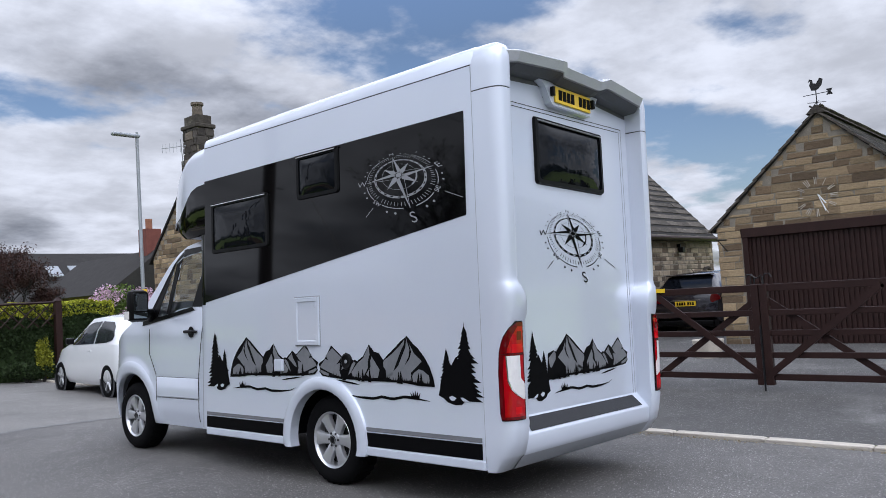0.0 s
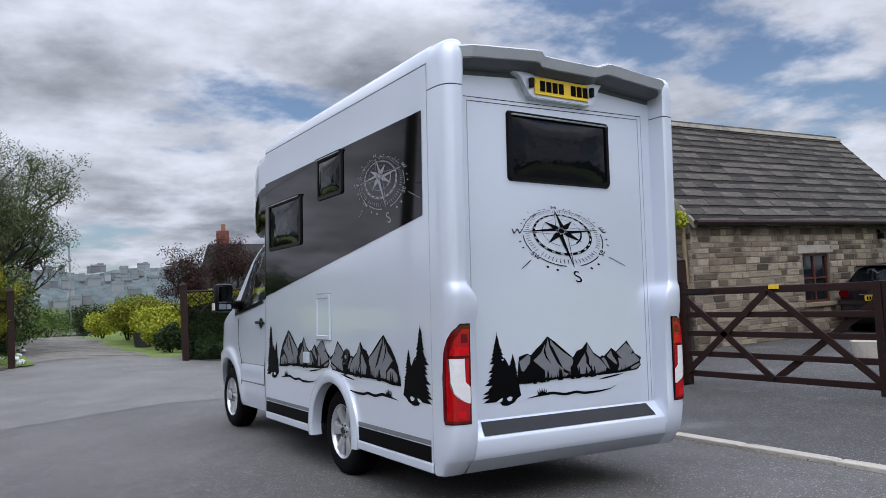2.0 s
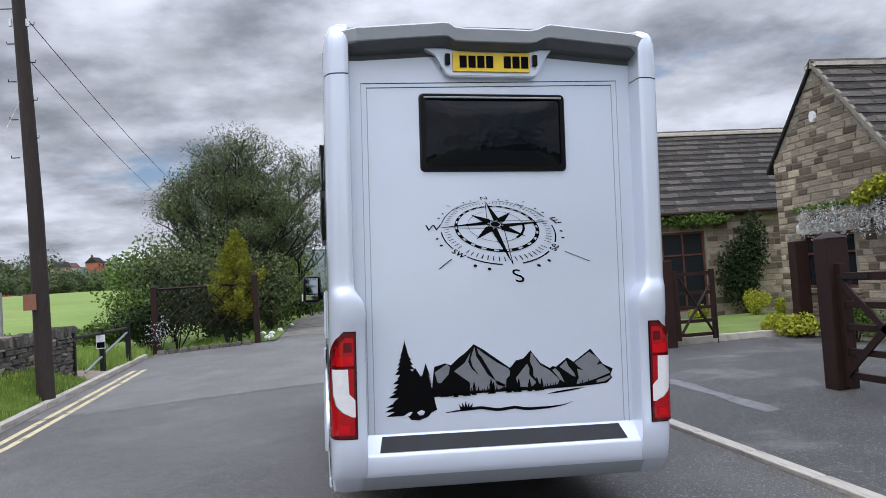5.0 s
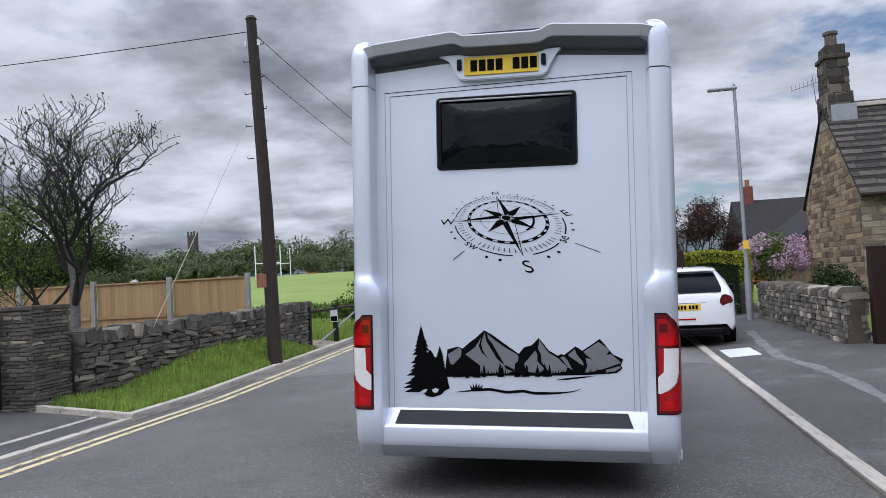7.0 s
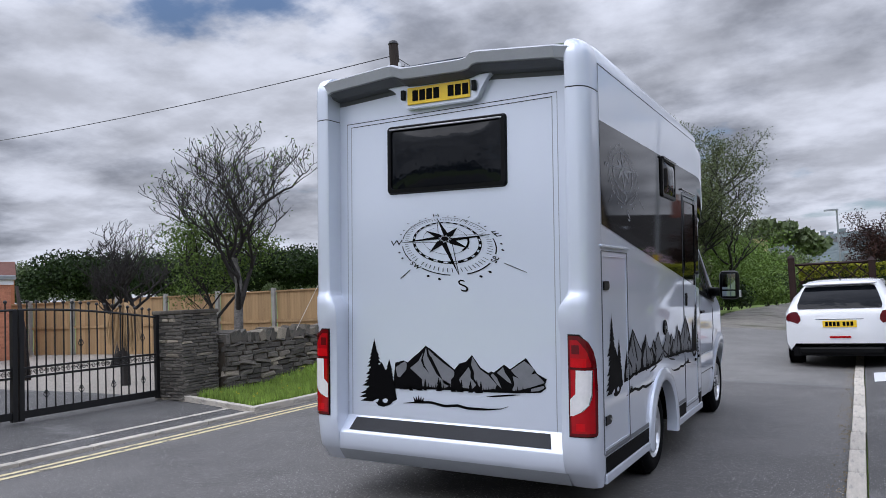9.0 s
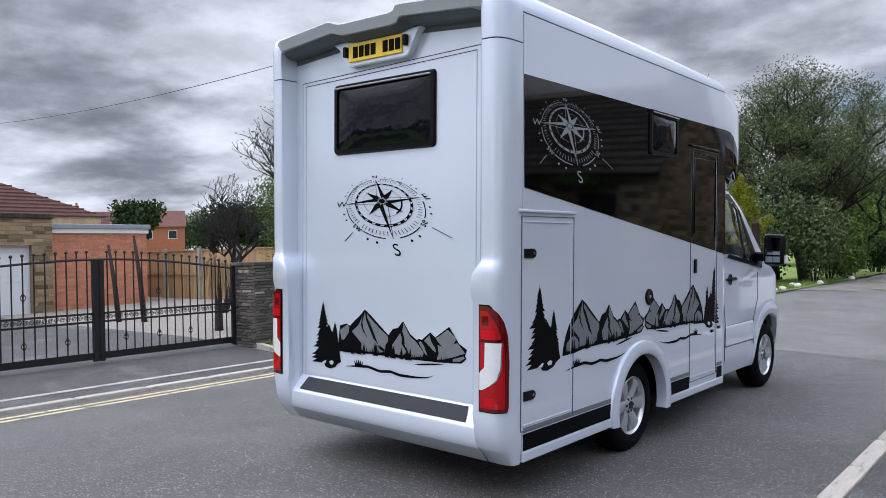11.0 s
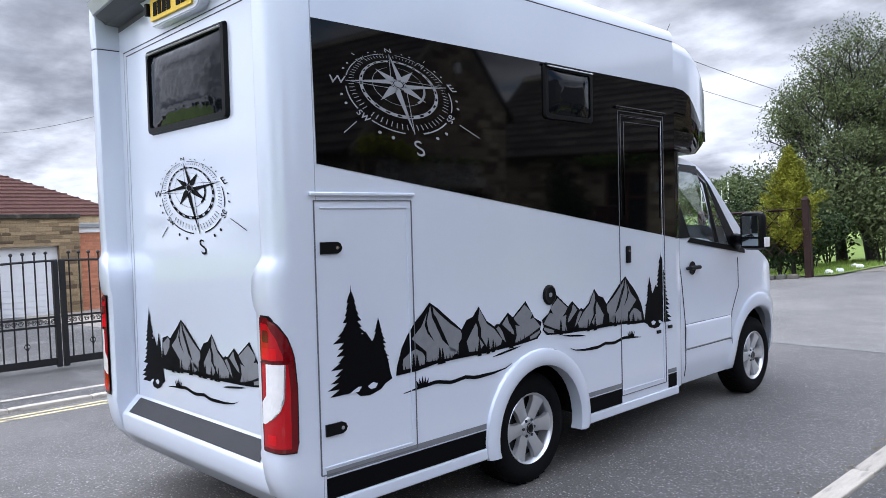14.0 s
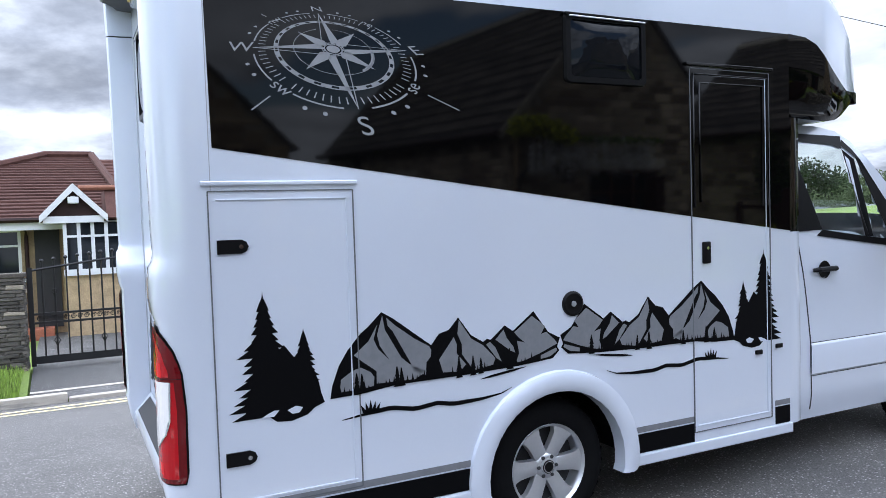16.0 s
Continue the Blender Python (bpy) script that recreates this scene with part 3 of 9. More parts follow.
run_of_kerbs("kerb_east", KERB_R, KERB_R + 0.13, -9, 17.5, 0.02, None, "pale flush kerb stones edging the footway")
run_of_kerbs("kerb_west", KERB_L - 0.13, KERB_L, -9, 15.5, 0, lambda y: 0.03 if -0.6 < y < 4.4 else 0.085, "pale stone kerb along the verge")


M["faint_line"] = material("ghost_line", (0.19, 0.188, 0.185), 0.8, vary=0.2, scale=5, fine=90, tint=(0.135, 0.134, 0.137), tint_scale=4, tint_lo=0.45, tint_hi=0.6)


def painted(name, pts_fn, mat, label, cat_="road marking"):
    bm = bmesh.new()
    grid(bm, [[(x, y, height(x, y) + 0.005) for x, y in r] for r in pts_fn])
    tagged(part(name, bm, mat), label, cat_, kind="structure")


for x in (-5.17, -4.95):
    painted("yellow_line", [[(x, y), (x + 0.105, y)] for y in span(-20, 13.3, 60)], "yellow_line", "worn double yellow line along the kerb")
painted("give_way_line", [[(x, 8.0 + 0.03 * x), (x, 8.08 + 0.03 * x)] for x in span(-4.6, 2.2, 20)], "faint_line", "faint old white line across the road")
bm = bmesh.new()
grid(bm, [[(x, y, height(x, y) + 0.017) for x in span(2.62, 3.12, 3)] for y in span(8.5, 9.6, 4)])
tagged(part("white_patch", bm, "white_paint"), "fresh white rectangle painted on the footway", "road marking", kind="structure")
bm = bmesh.new()
grid(bm, [[(x, y, height(x, y) + 0.018) for x in (-6.02, -5.94)] for y in span(-0.4, 4.5, 8)])
tagged(part("drive_edging", bm, "kerb"), "thin pale edging strip across the drive", "edging", kind="structure")
edge = thing("verge_edging", Matrix(), "pale stone edging across the end of the verge", "kerb", kind="structure")
me_k = bpy.data.meshes.new("kerb_stone")
bm = boxm(-0.5, 0.5, -0.5, 0.5, -0.5, 0.5, 0.06)
bm.to_mesh(me_k)
bm.free()
me_k.materials.append(M["kerb"])
for i in range(3):
    x = -6.78 + 0.50 * i
    shared("kerb_stone", me_k, edge, Matrix.Translation((x, 4.56, height(x, 4.56) + 0.01)) @ Matrix.Rotation(math.atan2(height(x + 0.2, 4.56) - height(x - 0.2, 4.56), 0.4) * -1, 4, "Y") @ Matrix.Diagonal((0.49, 0.11, 0.16, 1)))
bm = bmesh.new()
rows = []
for i in range(40):
    y = 3.0 + 9.4 * i / 39
    x = lerp([(3.0, 3.40), (5.3, 3.49), (6.6, 3.46), (8.1, 3.28), (10, 3.42), (12.4, 3.64)], y) + 0.008 * math.sin(i * 1.7)
    w = 0.08 + 0.02 * math.sin(i * 0.9)
    rows.append([(x - w, y, height(x - w, y) + 0.0165), (x + w, y, height(x + w, y) + 0.0165)])
grid(bm, rows)
tagged(part("worn_streak", bm, "faint_line"), "pale worn streak along the footway", "road wear", kind="structure")

# ---- the motorhome ----
van = thing("motorhome", pose(0, 0, 0, 0, CAMBER, 0), "silver coachbuilt motorhome with black bands and mountain decals, parked", "motorhome")
HUB_R, HUB_F, TYRE = 2.135, 5.385, 0.345
SIDE = 1.06


def corner_ring(z, s, yr, xi, xo=SIDE):
    """The plan of a rear corner pillar, from the side wall round to the recessed rear wall."""
    pts = [(xo, 0.53)]
    for i in range(1, 11):
        a = radians(90 * i / 10)
        pts.append((xo - (xo - 0.94) * (1 - math.cos(a) ** 0.6), 0.53 - (0.53 - yr) * math.sin(a) ** 0.6))
    pts += [(xi + 0.02, yr), (xi + 0.004, yr + 0.01), (xi, yr + 0.03), (xi - 0.003, max(0.40, yr + 0.035)), (xi - 0.008, max(0.452, yr + 0.04))]
    return [(s * x, y, z) for x, y in pts]


# height, rear face, inner edge, outer edge
PILLAR = [(0.268, 0.47, 0.88, 1.03), (0.275, 0.455, 0.865, 1.05), (0.362, 0.382, 0.852, 1.058), (0.380, 0.360, 0.848, 1.06), (0.46, 0.336, 0.846, 1.06), (0.585, 0.316, 0.846, 1.06), (0.605, 0.322, 0.846, 1.06), (1.235, 0.318, 0.846, 1.06),
          (1.27, 0.306, 0.842, 1.06), (1.34, 0.298, 0.840, 1.06), (1.40, 0.298, 0.850, 1.06), (1.455, 0.300, 0.888, 1.06), (1.475, 0.312, 0.900, 1.06), (1.51, 0.318, 0.905, 1.06), (1.60, 0.315, 0.907, 1.06), (2.755, 0.305, 0.907, 1.058)]
CAP = [(2.763, 0.305, 0.907, 1.058), (2.90, 0.30, 0.907, 1.056), (2.97, 0.30, 0.907, 1.055), (3.02, 0.306, 0.907, 1.046), (3.05, 0.322, 0.907, 1.03), (3.07, 0.35, 0.907, 1.0), (3.082, 0.40, 0.90, 0.95)]


def pillar_at(z, key):
    return lerp([(p[0], p[key]) for p in PILLAR + CAP], z)


def van_side(s):
    """One side wall with its wheel arch opening."""
    ps = [(0.53, 0.30), (HUB_R - 0.43, 0.30)]
    for i in range(0, 17):
        a = radians(180 - 180 * i / 16)
        ps.append((HUB_R + 0.43 * math.cos(a), 0.36 + 0.43 * math.sin(a)))
    ps += [(HUB_R + 0.43, 0.30), (3.80, 0.30), (3.80, 2.935), (0.53, 2.935)]
    bm = slab(bmesh.new(), ps, "x", s * (SIDE - 0.03), s * SIDE)
    return part("side_wall", bm, "van", van)


def van_body():
    for s in (-1, 1):
        van_side(s)
        bm = bmesh.new()
        grid(bm, [corner_ring(z, s, yr, xi, xo) for z, yr, xi, xo in PILLAR])
        part("rear_corner", bm, "van", van, smooth=40)
        bm = bmesh.new()
        grid(bm, [corner_ring(z, s, yr, xi, xo) for z, yr, xi, xo in CAP])
        part("corner_cap", bm, "van", van, smooth=40)
        # seam under the cap, and between corner and side wall
        bm = bmesh.new()
        r0 = corner_ring(2.755, s, 0.309, 0.911, 1.056)
        r1 = corner_ring(2.763, s, 0.309, 0.911, 1.056)
        grid(bm, [r0, r1])
        part("cap_seam", bm, "seam", van)
        part("corner_seam", boxm(s * (SIDE - 0.004), s * (SIDE + 0.0008), 0.5285, 0.5315, 0.33, 2.93), "van_low", van)
        part("roof_seam", boxm(s * (SIDE - 0.012), s * (SIDE - 0.001), 0.53, 3.80, 2.935, 2.943), "seam", van)
        # skirt rail, wheel-arch lip, inner well
        for a, b in ((0.53, HUB_R - 0.47), (HUB_R + 0.47, 3.80)):
            part("sill_rail", boxm(s * (SIDE - 0.02), s * (SIDE + 0.012), a, b, 0.285, 0.345, 0.008), "van", van)
        rows = []
        for i in range(0, 23):
            a = radians(196 - 212 * i / 22)
            c, t = math.cos(a), math.sin(a)
            rows.append([(s * (SIDE + dx), HUB_R + (r) * c, max(0.355 + r * t * 0.98, 0.275)) for r, dx in ((0.40, -0.06), (0.40, 0.022), (0.42, 0.034), (0.465, 0.034), (0.50, 0.018), (0.505, -0.002))])
        bm = bmesh.new()
        grid(bm, rows)
        part("wheel_arch_trim", bm, "van", van, smooth=50)
        bm = bmesh.new()
        rows = []
        for x in (0.60, SIDE - 0.02):
            rows.append([(s * x, HUB_R + 0.44 * math.cos(radians(180 - 180 * i / 12)), 0.36 + 0.44 * math.sin(radians(180 - 180 * i / 12))) for i in range(13)])
        grid(bm, rows)
        bm.faces.new([bm.verts.new(v) for v in rows[0]])
        part("wheel_well", bm, "black_plastic", van)
        # underside boards that close the chassis
    part("underbody", boxm(-0.70, 0.70, 0.45, 5.9, 0.31, 0.42), "black_plastic", van)
    part("floor_pan", boxm(-0.98, 0.98, 0.5, HUB_R - 0.46, 0.42, 0.50), "black_plastic", van)
    # roof, crowned, its edges rounded down to the walls
    prof = [(-1.06, 2.943), (-1.055, 2.985), (-1.035, 3.02), (-0.99, 3.045), (-0.90, 3.06), (-0.5, 3.075), (0, 3.08), (0.5, 3.075), (0.90, 3.06), (0.99, 3.045), (1.035, 3.02), (1.055, 2.985), (1.06, 2.943)]
    bm = bmesh.new()
    rows = [[(x * 0.97, 0.44, z + (0.022 if z > 2.96 else -0.012)) for x, z in prof]] + [[(x, y, z + (k if z > 2.96 else 0)) for x, z in prof] for y, k in ((0.53, 0.034), (1.5, 0.032), (2.6, 0.024), (3.80, 0.0))]
    grid(bm, rows)
    part("roof", bm, "van", van, smooth=40)
    # rear wall with its fine door seam
    part("rear_wall", boxm(-0.92, 0.92, 0.45, 0.50, 0.50, 3.0), "van", van)
    for x in (-0.80, 0.775):
        part("panel_seam", boxm(x, x + 0.005, 0.4482, 0.452, 0.60, 2.708 if x < 0 else 2.746), "van_low", van)
    for x in (-0.835, 0.81):
        part("panel_seam", boxm(x, x + 0.004, 0.4482, 0.452, 0.58, 2.734 if x < 0 else 2.774), "van_low", van)
    for x0, x1, z0, z1 in ((-0.835, 0.814, 2.732, 2.772), (-0.80, 0.780, 2.706, 2.744)):
        bm = slab(bmesh.new(), [(x0, z0), (x1, z1), (x1, z1 + 0.005), (x0, z0 + 0.005)], "y", 0.4478, 0.452)
        part("panel_seam", bm, "seam", van)
    # bumper with a step
    bm = bmesh.new()
    prof = [(0.45, 0.60), (0.446, 0.590), (0.372, 0.505), (0.362, 0.494), (0.356, 0.480), (0.364, 0.40), (0.370, 0.378), (0.380, 0.364)]
    grid(bm, [[(x, y, z) for y, z in prof] for x in span(-0.86, 0.86, 9)])
    part("rear_bumper", bm, "van", van, smooth=30)
    # grey valance, darkened further in its colour for facing the ground
    bm = bmesh.new()
    prof = [(0.380, 0.364), (0.450, 0.278), (0.465, 0.270), (0.62, 0.268)]
    grid(bm, [[(x, y, z) for y, z in prof] for x in span(-0.87, 0.87, 9)])
    part("bumper_valance", bm, "van_low", van, smooth=30)
    bm = bmesh.new()
    grid(bm, [[(-0.775, 0.369, 0.508), (0.765, 0.369, 0.508)], [(-0.755, 0.439, 0.588), (0.735, 0.439, 0.588)]])
    part("step_strip", bm, "grip", van, "black anti-slip strip")
    # spoiler lip over the rear wall, silver paint greyed for its shade
    lip = [(-0.97, 3.022), (-0.94, 3.020), (-0.86, 3.022), (-0.345, 3.062), (-0.31, 3.060), (-0.265, 3.044), (-0.2, 3.040), (0.2, 3.036), (0.25, 3.044), (0.295, 3.060), (0.33, 3.064), (0.86, 3.024), (0.94, 3.022), (0.97, 3.022)]
    bm = bmesh.new()
    rows = []
    for x, zt in lip:
        inner = -0.29 < x < 0.29
        yr = 0.235 + (0.03 if inner else 0.0) + 0.075 * step(0.82, 0.97, abs(x))
        low = zt - 0.072
        rows.append([(x, 0.62, 3.095 - 0.09 * (x / 1.02) ** 6), (x, 0.36, zt + 0.018), (x, yr + 0.02, zt + 0.004), (x, yr, zt - 0.010), (x, yr + 0.030, low), (x, yr + 0.045, low - 0.004), (x, 0.37, low - 0.03), (x, 0.46, low - 0.04)])
    grid(bm, rows)
    spoiler = part("rear_spoiler", bm, "spoiler_shaded", van, "moulded roof spoiler, its shade in the paint", smooth=30)
    # dark sheet under the lip: the overhang's shade as a colour
    bm = bmesh.new()
    rows = []
    for x, zt in lip:
        yr = 0.235 + (0.03 if -0.29 < x < 0.29 else 0.0) + 0.075 * step(0.82, 0.97, abs(x))
        if abs(x) > 0.95:
            continue
        low = zt - 0.072
        rows.append([(x * 0.985, yr + 0.042, low - 0.0065), (x * 0.985, 0.37, low - 0.034), (x * 0.985, 0.449, low - 0.042), (x * 0.985, 0.4485, low - 0.075)])
    grid(bm, rows)
    part("spoiler_liner", bm, "spoiler_shade", spoiler, "underside of the lip, coloured dark for shade")
    # plate mount
    ps = [(-0.455, 2.950), (-0.37, 2.910), (-0.335, 2.850), (-0.315, 2.795), (-0.28, 2.775), (0.24, 2.775), (0.275, 2.795), (0.30, 2.850), (0.33, 2.910), (0.375, 2.950)]
    bm = slab(bmesh.new(), ps, "y", 0.392, 0.452)
    bmesh.ops.bevel(bm, geom=list(bm.edges), offset=0.006, segments=2, affect="EDGES")
    part("plate_mount", bm, "van", van, smooth=30)
    plate = part("number_plate", boxm(-0.268, 0.222, 0.378, 0.390, 2.802, 2.922, 0.002), "plate_yellow", van, "yellow rear plate with dark bars")
    x = -0.225
    for w in (0.045, 0.045, 0.045, 0.045, 0, 0.045, 0.045, 0.045):
        if w:
            part("plate_bar", boxm(x, x + w, 0.375, 0.379, 2.825, 2.900), "decal", plate)
        x += 0.056
    for x in (-0.315, 0.24):
        lamp = part("plate_lamp", boxm(x, x + 0.03, 0.362, 0.394, 2.840, 2.910, 0.006), "black_plastic", van)


def tail_light(s):
    """A tall red cluster that wraps the rear corner, with a clear lower lamp."""
    def at(u, z, off):
        # u runs from the inner edge of the rear face (0) round to the side (1)
        yr, xi, xo = (pillar_at(z, k) for k in (1, 2, 3))
        ring = corner_ring(z, 1, yr, xi, xo)
        pts = [Vector(p) for p in ring[0:13]][::-1]
        acc = [0]
        for a, b in zip(pts, pts[1:]):
            acc.append(acc[-1] + (b - a).length)
        d = max(0.0, 0.062 + u * 0.202)
        i = max(j for j in range(len(acc)) if acc[j] <= min(d, acc[-1] - 1e-5))
        i = min(i, len(pts) - 2)
        p = pts[i].lerp(pts[i + 1], (d - acc[i]) / (acc[i + 1] - acc[i]))
        t = (pts[i + 1] - pts[i]).normalized()
        nrm = Vector((-t.y, t.x, 0))
        if nrm.y > 0 and nrm.x < 0:
            nrm = -nrm
        p = p + off * (nrm if nrm.dot(Vector((0.6, -1, 0))) > 0 else -nrm)
        return (s * p.x, p.y, z)

    def outline(z):
        # how far round the light reaches at each height
        return lerp([(0.60, 0.84), (0.63, 0.90), (0.90, 0.92), (1.05, 0.87), (1.13, 0.74), (1.19, 0.54), (1.222, 0.30)], z)

    def sheet(name, z0, z1, u0, u1, mat, off, nz=14, nu=12):
        rows = []
        for i in range(nz):
            z = z0 + (z1 - z0) * i / (nz - 1)
            a = u0 if not callable(u0) else u0(z)
            b = u1 if not callable(u1) else u1(z)
            rows.append([at(a + (b - a) * k / (nu - 1), z, off) for k in range(nu)])
        bm = bmesh.new()
        grid(bm, rows)
        return bm
    light = part("tail_light", sheet("", 0.604, 1.230, -0.03, lambda z: outline(z) + 0.035, "seam", 0.004), "black_plastic", van, "tall red tail light with a clear lens")
    # dark red rim under brighter inset sheets: the lens's glow painted in tones
    part("upper_lens", sheet("", 1.024, 1.222, 0.0, outline, "", 0.012), "red_dark", light)
    part("inner_lens", sheet("", 1.032, 1.195, 0.05, lambda z: max(0.10, outline(z) - 0.22), "", 0.0128), "red_lens", light)
    part("inner_lens", sheet("", 0.63, 1.012, 0.06, lambda z: outline(z) - 0.14, "", 0.0128, nz=20), "red_lens", light)
    part("lower_lens", sheet("", 0.612, 1.020, 0.0, outline, "", 0.012, nz=20), "red_dark", light)
    part("brake_reflector", sheet("", 1.030, 1.085, 0.07, 0.52, "", 0.0135, nz=4), "red_glow", light)
    part("brake_reflector", sheet("", 1.11, 1.165, 0.10, lambda z: min(0.34, outline(z) - 0.3), "", 0.0135, nz=4), "red_dark", light)
    part("rear_reflector", sheet("", 0.645, 0.69, 0.20, 0.45, "", 0.0135, nz=4), "red_glow", light)
    lo = lambda z: lerp([(0.735, 0.03), (0.835, 0.03), (0.868, 0.20), (1.012, 0.22)], z)
    hi = lambda z: lerp([(0.735, 0.12), (0.76, 0.36), (0.80, 0.55), (0.86, 0.64), (1.012, 0.68)], z)
    part("clear_lens", sheet("", 0.735, 1.012, lo, hi, "", 0.0145, nz=24), "clear_lens", light)
    part("lens_rim", sheet("", 0.750, 1.012, lambda z: hi(z) - 0.012, lambda z: hi(z) + 0.022, "", 0.0158, nz=20, nu=3), "chrome", light)
    part("lens_edge", sheet("", 1.012, 1.022, 0.0, outline, "", 0.0130, nz=3), "red_dark", light)


def wheel(y, s, x_out):
    """Tyre and a six-spoke alloy rim."""
    m = Matrix.Translation((s * x_out, y, TYRE)) @ Matrix.Rotation(radians(90 * s), 4, "Y")
    hub = thing("wheel", m, parent=van)
    hub.matrix_basis = m
    bm = bmesh.new()
    prof = [(0.205, -0.21), (0.26, -0.225), (0.315, -0.22), (0.338, -0.195), (0.345, -0.16), (0.346, -0.11), (0.345, -0.06), (0.338, -0.025), (0.318, -0.003), (0.29, 0.008), (0.255, 0.008), (0.222, -0.002), (0.208, -0.012)]
    lathe(bm, prof, 48)
    tyre = part("tyre", bm, "rubber", hub, smooth=40)
    bm = bmesh.new()
    for r in (-0.17, -0.13, -0.09, -0.05):
        for k in range(36):
            a = 2 * math.pi * (k + (0.5 if r in (-0.13, -0.05) else 0)) / 36
            bx = boxm(-0.018, 0.018, -0.016, 0.016, -0.002, 0.004)
            bmesh.ops.transform(bx, matrix=Matrix.Rotation(a, 4, "Z") @ Matrix.Translation((0.346, 0, r)) @ Matrix.Rotation(radians(90), 4, "Y") @ Matrix.Rotation(0.35, 4, "Z"), verts=bx.verts)
            me = bpy.data.meshes.new("t")
            bx.to_mesh(me)
            bm.from_mesh(me)
            bpy.data.meshes.remove(me)
            bx.free()
    tagged(part("tread", bm, "rubber", tyre), kind="stuff")
    bm = bmesh.new()
    lathe(bm, [(0.198, -0.20), (0.198, -0.035), (0.204, -0.012), (0.217, -0.001), (0.221, -0.006), (0.219, -0.016), (0.205, -0.03)], 48)
    part("rim", bm, "alloy", hub, smooth=40)
    bm = bmesh.new()
    lathe(bm, [(0.0, -0.09), (0.197, -0.09)], 32)
    part("brake_disc", bm, "cab_dark", hub)
    for k in range(6):
        a = 2 * math.pi * k / 6 + math.pi / 6
        bm = bmesh.new()
        rows = []
        for r, w, h in ((0.035, 0.034, -0.030), (0.075, 0.040, -0.024), (0.12, 0.043, -0.018), (0.165, 0.049, -0.014), (0.190, 0.062, -0.014), (0.203, 0.078, -0.015)):
            rows.append([(r, -w, h - 0.035), (r, -w * 0.92, h - 0.006), (r, -w * 0.55, h), (r, w * 0.55, h), (r, w * 0.92, h - 0.006), (r, w, h - 0.035)])
        grid(bm, rows)
        bmesh.ops.transform(bm, matrix=Matrix.Rotation(a, 4, "Z"), verts=bm.verts)
        part("spoke", bm, "alloy", hub, smooth=45)
    bm = bmesh.new()
    lathe(bm, [(0.066, -0.05), (0.066, -0.03), (0.058, -0.022), (0.040, -0.019), (0.038, -0.012), (0.0, -0.010)], 28)
    part("hub_cap", bm, "alloy", hub, smooth=40)
    bm = bmesh.new()
    lathe(bm, [(0.034, -0.012), (0.034, -0.008), (0.0, -0.0075)], 24)
    cap = part("centre_badge", bm, "black_plastic", hub)
    bm = bmesh.new()
    lathe(bm, [(0.030, -0.0078), (0.030, -0.006), (0.026, -0.006), (0.026, -0.0078)], 24)
    part("badge_ring", bm, "chrome", cap)
    for k in range(6):
        a = 2 * math.pi * k / 6 + math.pi / 6
        bm = bmesh.new()
        lathe(bm, [(0.010, -0.028), (0.010, -0.016), (0.0, -0.016)], 6, Matrix.Rotation(a, 4, "Z") @ Matrix.Translation((0.052, 0, 0)))
        part("wheel_bolt", bm, "cab_dark", hub)


def rounded(a0, a1, b0, b1, r, n=5):
    """The outline of a rectangle with rounded corners."""
    out = []
    for ca, cb, q in ((a1 - r, b0 + r, -90), (a1 - r, b1 - r, 0), (a0 + r, b1 - r, 90), (a0 + r, b0 + r, 180)):
        out += [(ca + r * math.cos(radians(q + 90 * k / n)), cb + r * math.sin(radians(q + 90 * k / n))) for k in range(n + 1)]
    return out


def van_window(s, y0, y1, z0, z1, name="side_window"):
    """A hinged acrylic window in a black frame; the pane bulges a little."""
    bm = bmesh.new()
    f = 0.035
    o, o2, i_ = (rounded(y0 + d, y1 - d, z0 + d, z1 - d, r) for d, r in ((0.0, 0.03), (0.007, 0.026), (f, 0.022)))
    rows = [[(s * (SIDE + dx), *p) for p in pl] for dx, pl in ((0.0, o), (0.018, o2), (0.018, i_), (0.008, i_))]
    grid(bm, rows, close=True)
    w = part(name, bm, "black_plastic", van, "black framed acrylic side window")
    bm = bmesh.new()
    n = 9
    rows = []
    for a in range(n):
        u = a / (n - 1)
        rows.append([(s * (SIDE + 0.010 + 0.022 * (1 - (2 * u - 1) ** 4) * (1 - (2 * v / (n - 1) - 1) ** 4)), y0 + f + (y1 - y0 - 2 * f) * u, z0 + f + (z1 - z0 - 2 * f) * v / (n - 1)) for v in range(n)])
    grid(bm, rows)
    part("pane", bm, "tint_glass", w, smooth=True)
    part("hinge_rail", boxm(s * (SIDE + 0.010), s * (SIDE + 0.028), y0, y1, z1 - 0.018, z1 - 0.004, 0.003), "black_plastic", w)
    bm = tube(bmesh.new(), [(s * (SIDE + 0.030), y0 + 0.02, z1 - 0.022), (s * (SIDE + 0.030), y1 - 0.02, z1 - 0.022)], 0.004, 6)
    part("drip_strip", bm, "alloy", w)


